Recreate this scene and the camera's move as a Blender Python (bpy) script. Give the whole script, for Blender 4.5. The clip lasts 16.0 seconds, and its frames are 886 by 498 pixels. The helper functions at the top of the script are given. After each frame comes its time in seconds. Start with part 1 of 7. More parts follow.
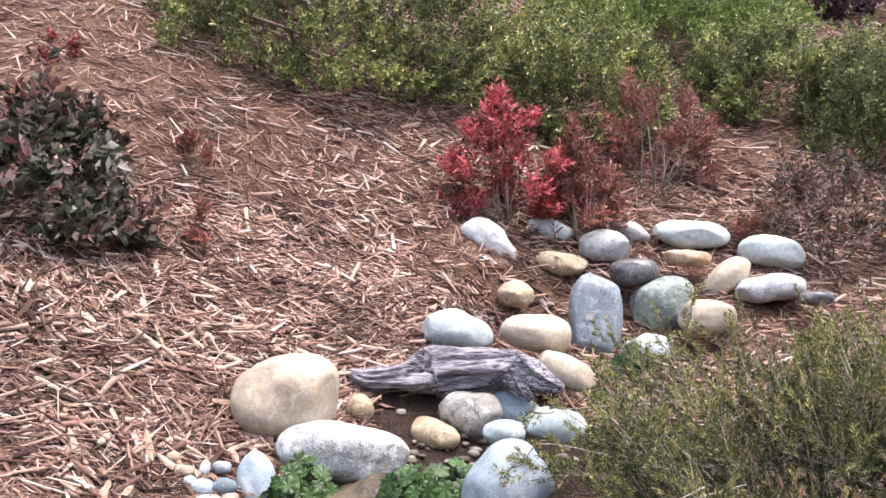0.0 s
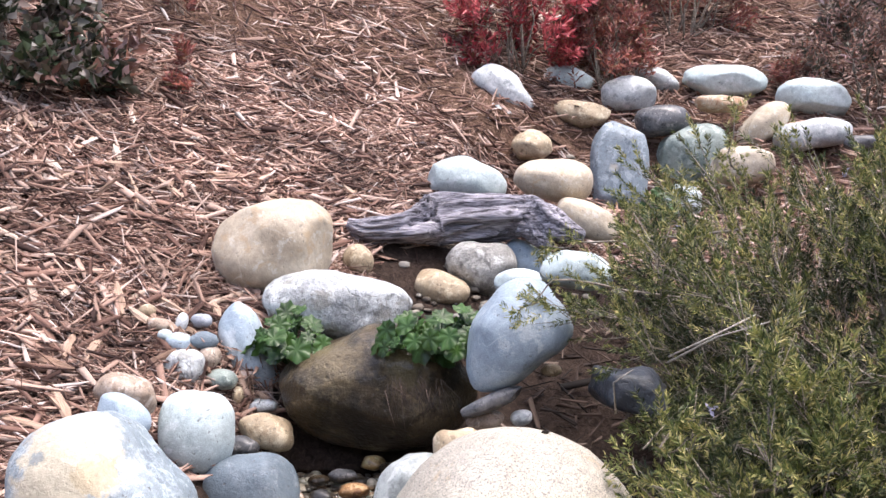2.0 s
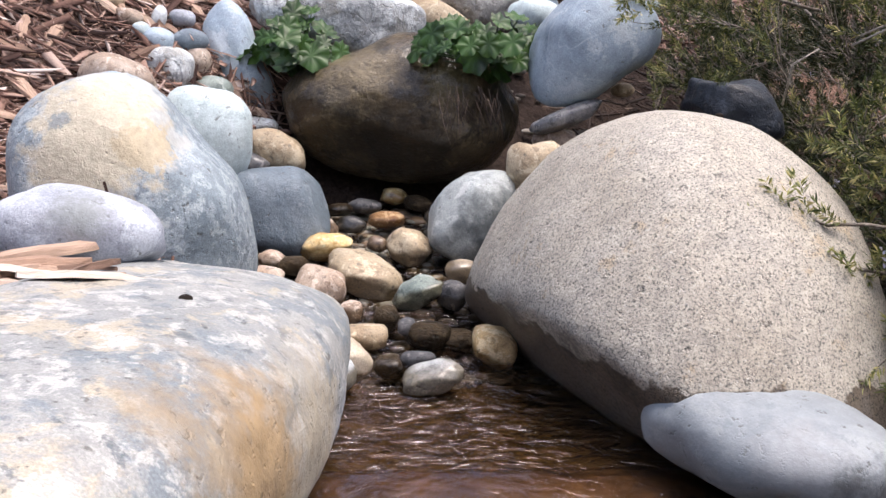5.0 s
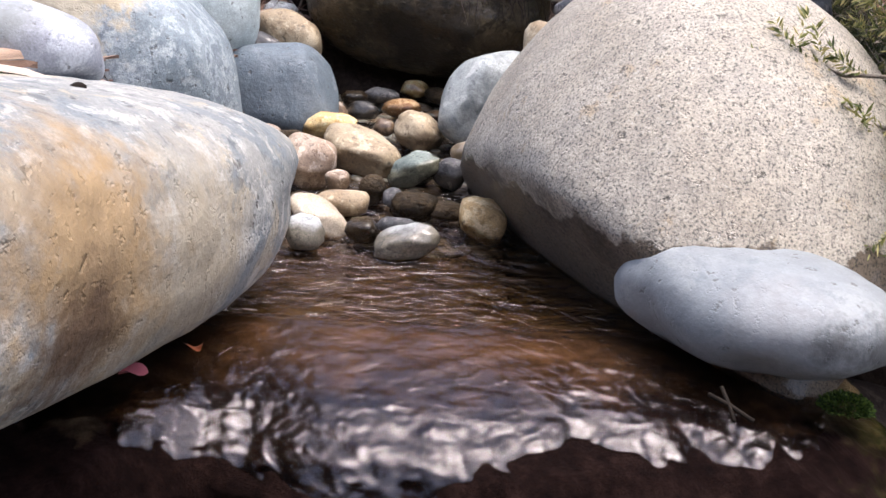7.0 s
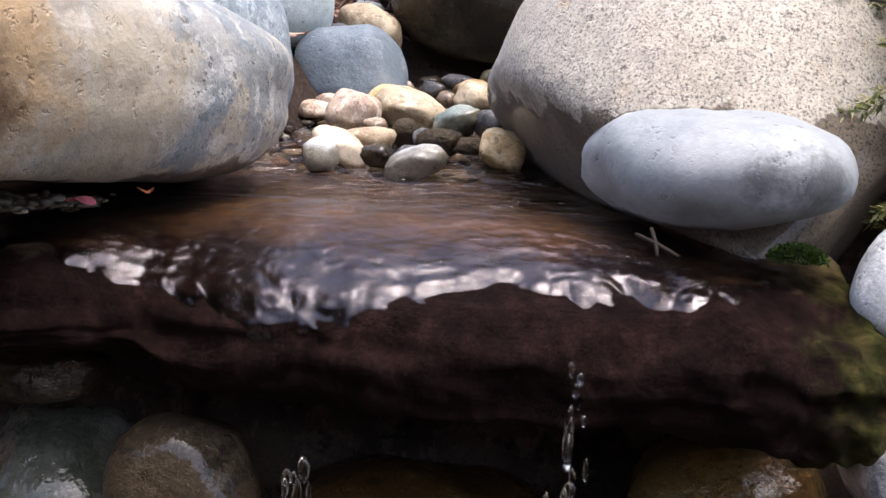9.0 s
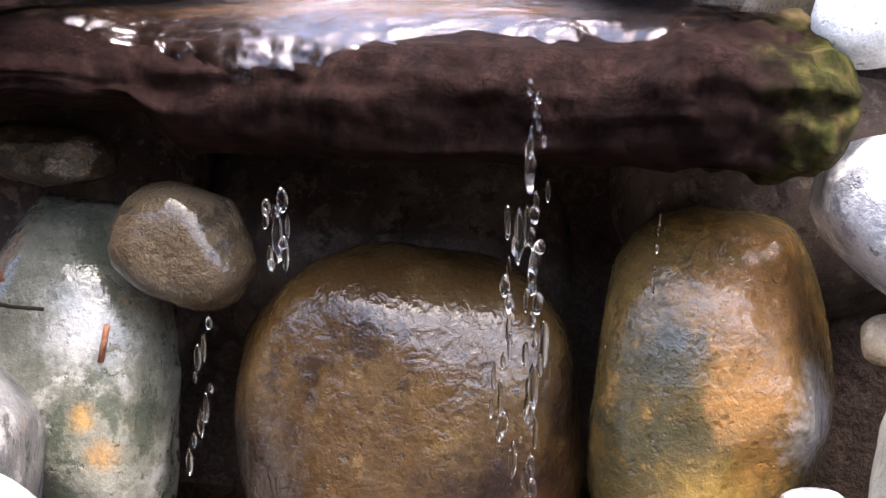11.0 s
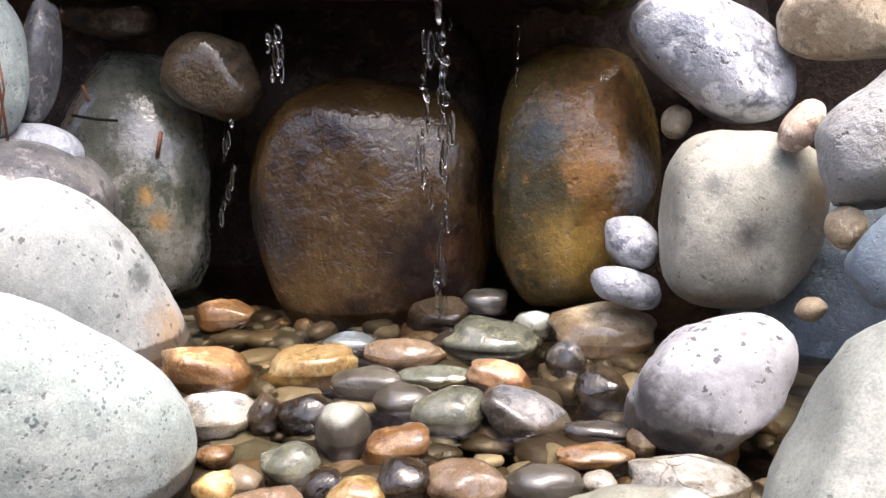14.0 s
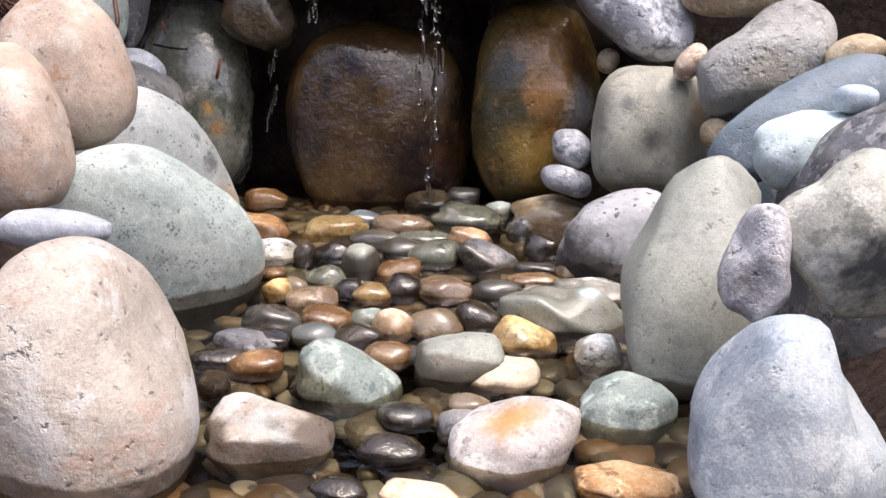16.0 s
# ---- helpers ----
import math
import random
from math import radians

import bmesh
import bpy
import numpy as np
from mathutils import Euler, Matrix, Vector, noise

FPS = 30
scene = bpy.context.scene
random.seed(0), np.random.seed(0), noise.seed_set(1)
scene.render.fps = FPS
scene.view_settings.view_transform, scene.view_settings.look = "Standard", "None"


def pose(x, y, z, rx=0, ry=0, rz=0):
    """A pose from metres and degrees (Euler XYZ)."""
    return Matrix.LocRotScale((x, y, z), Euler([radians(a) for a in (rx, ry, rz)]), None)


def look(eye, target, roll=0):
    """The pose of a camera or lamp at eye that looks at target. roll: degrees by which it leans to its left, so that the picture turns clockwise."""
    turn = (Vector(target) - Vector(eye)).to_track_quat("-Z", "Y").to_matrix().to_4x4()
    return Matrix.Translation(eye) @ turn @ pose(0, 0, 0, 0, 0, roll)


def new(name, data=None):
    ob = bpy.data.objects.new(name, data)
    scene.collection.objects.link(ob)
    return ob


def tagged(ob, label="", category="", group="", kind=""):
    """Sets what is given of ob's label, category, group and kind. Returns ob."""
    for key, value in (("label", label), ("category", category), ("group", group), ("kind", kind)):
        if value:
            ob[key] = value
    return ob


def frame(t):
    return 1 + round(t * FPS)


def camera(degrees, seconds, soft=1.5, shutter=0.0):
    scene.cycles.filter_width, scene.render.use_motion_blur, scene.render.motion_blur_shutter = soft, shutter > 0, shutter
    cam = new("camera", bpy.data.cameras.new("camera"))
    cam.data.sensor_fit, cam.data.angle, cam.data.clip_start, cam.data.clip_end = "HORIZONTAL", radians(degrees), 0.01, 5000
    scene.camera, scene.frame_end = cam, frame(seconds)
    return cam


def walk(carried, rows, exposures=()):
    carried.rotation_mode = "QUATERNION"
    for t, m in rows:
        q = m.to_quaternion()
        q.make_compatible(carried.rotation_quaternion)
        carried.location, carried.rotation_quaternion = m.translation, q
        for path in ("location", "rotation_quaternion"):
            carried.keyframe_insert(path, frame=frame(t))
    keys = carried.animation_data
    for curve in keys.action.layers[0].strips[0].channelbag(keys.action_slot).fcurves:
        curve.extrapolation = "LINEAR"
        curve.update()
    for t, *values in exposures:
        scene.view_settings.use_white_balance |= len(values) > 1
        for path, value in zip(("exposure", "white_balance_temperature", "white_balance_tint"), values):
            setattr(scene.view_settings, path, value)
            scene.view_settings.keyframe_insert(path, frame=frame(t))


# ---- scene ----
cam = camera(49.9, 16.0)
PATH = [
    (0, (-0.006, -0.022, 1.641), (0.022, 1.975, 1.761), 0.5),
    (0.5, (0.032, 0.046, 1.603), (0.055, 2.044, 1.685), 0.6),
    (1, (0.072, 0.143, 1.558), (0.071, 2.142, 1.593), 0.2),
    (1.5, (0.107, 0.255, 1.51), (0.073, 2.254, 1.481), -0.4),
    (2, (0.047, 0.338, 1.48), (0.031, 2.335, 1.371), -0.5),
    (2.5, (-0.085, 0.375, 1.45), (-0.021, 2.365, 1.264), 0.3),
    (3, (-0.217, 0.426, 1.405), (-0.063, 2.404, 1.155), 0.9),
    (3.5, (-0.309, 0.506, 1.347), (-0.086, 2.47, 1.047), 1.5),
    (4, (-0.374, 0.579, 1.285), (-0.088, 2.528, 0.94), 2.4),
    (4.5, (-0.42, 0.639, 1.212), (-0.072, 2.572, 0.834), 3.3),
    (5, (-0.41, 0.675, 1.171), (-0.062, 2.592, 0.721), 3.8),
    (5.2, (-0.396, 0.684, 1.152), (-0.062, 2.599, 0.681), 3.9),
    (7.3, (-0.231, 0.721, 1.012), (-0.088, 2.639, 0.463), 5.3),
    (7.5, (-0.21, 0.714, 0.996), (-0.101, 2.638, 0.463), 5.4),
    (8, (-0.147, 0.694, 0.965), (-0.144, 2.628, 0.456), 5.3),
    (8.5, (-0.089, 0.675, 0.907), (-0.186, 2.623, 0.465), 4.0),
    (9, (-0.025, 0.655, 0.852), (-0.235, 2.603, 0.45), 2.4),
    (9.5, (0.001, 0.632, 0.774), (-0.246, 2.583, 0.413), 1.4),
    (10, (0.003, 0.61, 0.709), (-0.234, 2.561, 0.338), 1.0),
    (10.2, (0.021, 0.602, 0.688), (-0.241, 2.549, 0.313), 1.0),
    (12.3, (0.11, 0.558, 0.606), (-0.31, 2.451, 0.119), -0.5),
    (12.5, (0.12, 0.535, 0.596), (-0.307, 2.424, 0.097), -0.6),
    (13, (0.144, 0.43, 0.572), (-0.256, 2.317, 0.045), -0.5),
    (13.5, (0.193, 0.286, 0.569), (-0.181, 2.173, 0.019), -0.4),
    (14, (0.231, 0.13, 0.576), (-0.105, 2.026, 0.038), -0.3),
    (14.5, (0.262, -0.005, 0.581), (-0.06, 1.896, 0.051), -0.5),
    (15, (0.269, -0.112, 0.58), (-0.023, 1.795, 0.053), -0.1),
    (15.5, (0.278, -0.209, 0.574), (0.0, 1.701, 0.047), 0.7),
    (16, (0.31, -0.336, 0.587), (0.007, 1.545, -0.021), 1.4),
]
EXPOSURES = [(0, 0.6, 6400, 12), (2.5, 0.3, 6200, 12), (5.2, 0.03, 6300, 12), (8, 0.27, 6250, 12), (9, 0.45, 6250, 12), (9.5, 0.85, 6280, 12), (10, 1.4, 6300, 12), (12.4, 2.3, 6550, 12), (13.2, 1.6, 6500, 12), (14.2, 0.92, 6450, 12), (16, 0.38, 6400, 12)]
walk(cam, [(t, look(eye, target, roll)) for t, eye, target, roll in PATH], EXPOSURES)

# ---- light ----
world = bpy.data.worlds.new("sky")
scene.world = world
world.use_nodes = True
wn = world.node_tree.nodes
sky = wn.new("ShaderNodeTexSky")
sky.sky_type, sky.sun_disc = "NISHITA", False
sky.sun_elevation, sky.sun_rotation = radians(76), radians(122)
sky.air_density, sky.dust_density = 0.8, 6.0
wn["Background"].inputs[1].default_value = 0.4
world.node_tree.links.new(sky.outputs[0], wn["Background"].inputs[0])
sun = new("sun", bpy.data.lights.new("sun", "SUN"))
sun.data.energy, sun.data.angle, sun.data.color = 0.85, radians(24), (1.0, 0.96, 0.91)
sun.matrix_world = look((1.2, -0.75, 5.8), (0, 0, 0))


# ---- materials ----
def nodes(name):
    m = bpy.data.materials.new(name)
    m.use_nodes = True
    t = m.node_tree
    return m, t, t.nodes["Principled BSDF"]


def add(t, kind, **values):
    n = t.nodes.new(kind)
    for k, v in values.items():
        n.inputs[k.replace("_", " ")].default_value = v
    return n


def ramp(t, fac, stops):
    n = t.nodes.new("ShaderNodeValToRGB")
    e = n.color_ramp.elements
    while len(e) < len(stops):
        e.new(0.5)
    for el, (p, c) in zip(e, stops):
        el.position, el.color = p, (*c, 1) if len(c) == 3 else c
    t.links.new(fac, n.inputs[0])
    return n.outputs[0]


def mix(t, fac, a, b, how="MIX"):
    n = t.nodes.new("ShaderNodeMix")
    n.data_type, n.blend_type = "RGBA", how
    for sock, v in ((n.inputs[0], fac), (n.inputs[6], a), (n.inputs[7], b)):
        if isinstance(v, bpy.types.NodeSocket):
            t.links.new(v, sock)
        else:
            sock.default_value = v if isinstance(v, float) else (*v, 1)
    return n.outputs[2]


def grain(t, co, scale, detail=4.0, rough=0.55, twist=0.0):
    n = add(t, "ShaderNodeTexNoise", Scale=scale, Detail=detail, Roughness=rough, Distortion=twist)
    t.links.new(co, n.inputs["Vector"])
    return n.outputs["Fac"]


def own_coords(t):
    """Coordinates of the thing itself, shifted at random from thing to thing."""
    co, info = t.nodes.new("ShaderNodeTexCoord"), t.nodes.new("ShaderNodeObjectInfo")
    mul = t.nodes.new("ShaderNodeMath")
    mul.operation, mul.inputs[1].default_value = "MULTIPLY", 37.0
    shift = t.nodes.new("ShaderNodeVectorMath")
    t.links.new(info.outputs["Random"], mul.inputs[0])
    t.links.new(co.outputs["Object"], shift.inputs[0])
    t.links.new(mul.outputs[0], shift.inputs[1])
    return shift.outputs[0], info.outputs["Random"], co.outputs["Object"]


def relief(t, p, height, strength, distance=0.004):
    b = add(t, "ShaderNodeBump", Strength=strength, Distance=distance)
    t.links.new(height, b.inputs["Height"])
    t.links.new(b.outputs[0], p.inputs["Normal"])



def stone(name, low, mid, high, scale=9.0, rough=0.62, speck=0.0, speck_scale=260.0, dark=(0.08, 0.075, 0.07), vein=None, vein_scale=5.0, vein_width=0.05, coat=0.0, spots=0.0, patches=(), mottles=(), bump=0.5, depth=0.005, value=None, waterline=None, soak=0.03, pits=0.0, cracks=None, crisp=False, shine=0.5):
    m, t, p = nodes(name)
    co, rnd, raw = own_coords(t)
    c = ramp(t, grain(t, co, scale, 6.0, 0.6, 0.4), [(0.3, low), (0.5, mid), (0.7, high)])
    fine = grain(t, co, scale * 9, 4.0, 0.7)
    c = mix(t, 0.5, c, ramp(t, fine, [(0.3, (0.55, 0.55, 0.55)), (0.7, (1.3, 1.28, 1.25))]), "MULTIPLY")
    if not mottles:
        mottles = ((tuple(min(0.75, v * 1.3) for v in high), scale * 3, 0.56), (tuple(v * 0.6 for v in low), scale * 3.7, 0.59))
    for colour, size, edge in mottles:
        spread = grain(t, co, size, 8.0, 0.7, 0.25)
        c = mix(t, ramp(t, spread, [(0.5 + (edge - 0.5) * 0.62, (0, 0, 0)), (0.55 + (edge - 0.5) * 0.62, (0.75, 0.75, 0.75))]), c, colour)
    grit = grain(t, co, 420.0, 3.0, 0.7)
    c = mix(t, 0.45 if bump >= 0.5 else 0.15, c, ramp(t, grit, [(0.34, (0.5, 0.5, 0.5)), (0.64, (1.35, 1.34, 1.32))]), "MULTIPLY")
    pit = grain(t, co, 75.0, 3.0, 0.65)
    c = mix(t, ramp(t, pit, [(0.31, (0.65, 0.65, 0.65)), (0.35, (0, 0, 0))]), c, (0.11, 0.1, 0.085))
    if vein:
        v = grain(t, co, vein_scale, 3.0, 0.55, 1.2)
        line = ramp(t, v, [(0.5 - vein_width, (0, 0, 0)), (0.5, (0.8, 0.8, 0.8)), (0.5 + vein_width, (0, 0, 0))])
        where = ramp(t, grain(t, co, scale * 1.3, 5.0, 0.7), [(0.46, (0, 0, 0)), (0.62, (1, 1, 1))])
        c = mix(t, mix(t, 1.0, line, where, "MULTIPLY"), c, vein)
    for colour, at, size in patches:
        d = t.nodes.new("ShaderNodeVectorMath")
        d.operation = "DISTANCE"
        d.inputs[1].default_value = at
        t.links.new(raw, d.inputs[0])
        wob = t.nodes.new("ShaderNodeMath")
        wob.operation, wob.inputs[1].default_value = "MULTIPLY_ADD", size * 1.6
        t.links.new(grain(t, raw, 1.1 / size, 7.0, 0.65), wob.inputs[0])
        t.links.new(d.outputs["Value"], wob.inputs[2])
        ragged = t.nodes.new("ShaderNodeMath")
        ragged.operation, ragged.inputs[1].default_value = "MULTIPLY_ADD", size * 1.3
        t.links.new(grain(t, raw, 5.0 / size, 6.0, 0.65), ragged.inputs[0])
        t.links.new(wob.outputs[0], ragged.inputs[2])
        c = mix(t, ramp(t, ragged.outputs[0], [(size * (2.1 if crisp else 1.85), (0.92, 0.92, 0.92)), (size * (2.3 if crisp else 2.6), (0, 0, 0))]), c, mix(t, 0.6, colour, ramp(t, fine, [(0.3, (0.6, 0.58, 0.55)), (0.7, (1.2, 1.2, 1.2))]), "MULTIPLY"))
    if cracks:
        colour, size = cracks
        bent = t.nodes.new("ShaderNodeVectorMath")
        bent.operation = "MULTIPLY_ADD"
        bent.inputs[1].default_value = (0.9 / size,) * 3
        warp = add(t, "ShaderNodeTexNoise", Scale=size * 1.2, Detail=4.0)
        t.links.new(co, warp.inputs["Vector"])
        t.links.new(warp.outputs["Color"], bent.inputs[0])
        t.links.new(co, bent.inputs[2])
        cells = add(t, "ShaderNodeTexVoronoi", Scale=size)
        cells.feature = "DISTANCE_TO_EDGE"
        t.links.new(bent.outputs[0], cells.inputs["Vector"])
        seam = ramp(t, cells.outputs["Distance"], [(0.0, (0.55, 0.55, 0.55)), (0.022, (0, 0, 0))])
        split = mix(t, 1.0, seam, ramp(t, grain(t, co, size * 0.6, 3.0), [(0.47, (0, 0, 0)), (0.58, (1, 1, 1))]), "MULTIPLY")
        c = mix(t, split, c, colour)
    if speck:
        s = grain(t, co, speck_scale, 4.0, 0.75)
        c = mix(t, ramp(t, s, [(0.41, (speck, speck, speck)), (0.48, (0, 0, 0))]), c, dark)
        s2 = grain(t, co, speck_scale * 0.6, 4.0, 0.7)
        c = mix(t, ramp(t, s2, [(0.6, (0, 0, 0)), (0.68, (speck * 0.6,) * 3)]), c, (0.72, 0.69, 0.62))
    if spots:
        vor = add(t, "ShaderNodeTexVoronoi", Scale=spots)
        bent = t.nodes.new("ShaderNodeVectorMath")
        bent.operation = "MULTIPLY_ADD"
        bent.inputs[1].default_value = (0.9 / spots,) * 3
        warp = add(t, "ShaderNodeTexNoise", Scale=spots * 1.6, Detail=3.0)
        t.links.new(co, warp.inputs["Vector"])
        t.links.new(warp.outputs["Color"], bent.inputs[0])
        t.links.new(co, bent.inputs[2])
        t.links.new(bent.outputs[0], vor.inputs["Vector"])
        where = grain(t, co, spots * 0.22, 2.0)
        near = t.nodes.new("ShaderNodeMath")
        near.operation = "SUBTRACT"
        t.links.new(vor.outputs["Distance"], near.inputs[0])
        t.links.new(ramp(t, where, [(0.42, (0, 0, 0)), (0.66, (0.3, 0.3, 0.3))]), near.inputs[1])
        c = mix(t, ramp(t, near.outputs[0], [(0.02, (0.85, 0.85, 0.85)), (0.07, (0, 0, 0))]), c, dark)
    if waterline:
        sep = t.nodes.new("ShaderNodeSeparateXYZ")
        t.links.new(t.nodes.new("ShaderNodeNewGeometry").outputs["Position"], sep.inputs[0])
        line = t.nodes.new("ShaderNodeMath")
        line.operation, line.inputs[1].default_value = "MULTIPLY_ADD", -soak
        t.links.new(grain(t, co, 16.0, 5.0, 0.6), line.inputs[0])
        t.links.new(sep.outputs[2], line.inputs[2])
        damp = t.nodes.new("ShaderNodeMapRange")
        damp.inputs["From Min"].default_value, damp.inputs["From Max"].default_value = waterline - soak * 0.5 + 0.005, waterline - soak * 0.5
        t.links.new(line.outputs[0], damp.inputs["Value"])
        c = mix(t, damp.outputs[0], c, mix(t, 1.0, c, (0.3, 0.26, 0.22), "MULTIPLY"))
        t.links.new(mix(t, damp.outputs[0], (0, 0, 0), (0.35, 0.35, 0.35)), p.inputs["Coat Weight"])
    hs = add(t, "ShaderNodeHueSaturation")
    rr = t.nodes.new("ShaderNodeMapRange")
    value = value or (0.98 if coat else 0.75)
    rr.inputs["To Min"].default_value, rr.inputs["To Max"].default_value = value * 0.87, value * 1.13
    t.links.new(rnd, rr.inputs["Value"])
    t.links.new(rr.outputs[0], hs.inputs["Value"])
    t.links.new(c, hs.inputs["Color"])
    t.links.new(hs.outputs[0], p.inputs["Base Color"])
    t.links.new(ramp(t, fine, [(0.3, (rough - 0.1,) * 3), (0.7, (rough + 0.1,) * 3)]), p.inputs["Roughness"])
    p.inputs["Coat Weight"].default_value, p.inputs["Coat Roughness"].default_value = coat, 0.045
    p.inputs["Specular IOR Level"].default_value = shine
    if coat:
        p.inputs["Coat IOR"].default_value = 1.5
        p.inputs["Specular IOR Level"].default_value = 0.1
    h = t.nodes.new("ShaderNodeMath")
    h.operation = "ADD"
    t.links.new(fine, h.inputs[0])
    t.links.new(grain(t, co, scale * 2.5, 5.0, 0.6), h.inputs[1])
    h2 = t.nodes.new("ShaderNodeMath")
    h2.operation = "ADD"
    t.links.new(h.outputs[0], h2.inputs[0])
    t.links.new(ramp(t, pit, [(0.25, (0, 0, 0)), (0.4, (0.8, 0.8, 0.8))]), h2.inputs[1])
    high = h2.outputs[0]
    for scale_at, deep in ((pits, 0.6), (pits * 2.3, 0.3)) if pits else ():
        holes = add(t, "ShaderNodeTexVoronoi", Scale=scale_at, Randomness=1.0)
        t.links.new(co, holes.inputs["Vector"])
        sunk = t.nodes.new("ShaderNodeMath")
        sunk.operation = "ADD"
        t.links.new(high, sunk.inputs[0])
        t.links.new(mix(t, ramp(t, grain(t, co, pits * 0.35, 3.0), [(0.42, (0, 0, 0)), (0.6, (1, 1, 1))]), (deep, deep, deep), ramp(t, holes.outputs["Distance"], [(0.08, (0, 0, 0)), (0.27, (deep, deep, deep))])), sunk.inputs[1])
        high = sunk.outputs[0]
    if cracks:
        sunk = t.nodes.new("ShaderNodeMath")
        sunk.operation, sunk.inputs[1].default_value = "MULTIPLY_ADD", -0.9
        t.links.new(split, sunk.inputs[0])
        t.links.new(high, sunk.inputs[2])
        high = sunk.outputs[0]
    relief(t, p, high, min(1.0, bump * (0.6 if bump < 0.6 else 0.85)), depth)
    if coat:
        film = add(t, "ShaderNodeBump", Strength=0.5 if pits else 0.4, Distance=0.005)
        t.links.new(grain(t, co, 60.0 if pits else 48.0, 3.0, 0.6, 0.8), film.inputs["Height"])
        t.links.new(film.outputs[0], p.inputs["Coat Normal"])
    return m


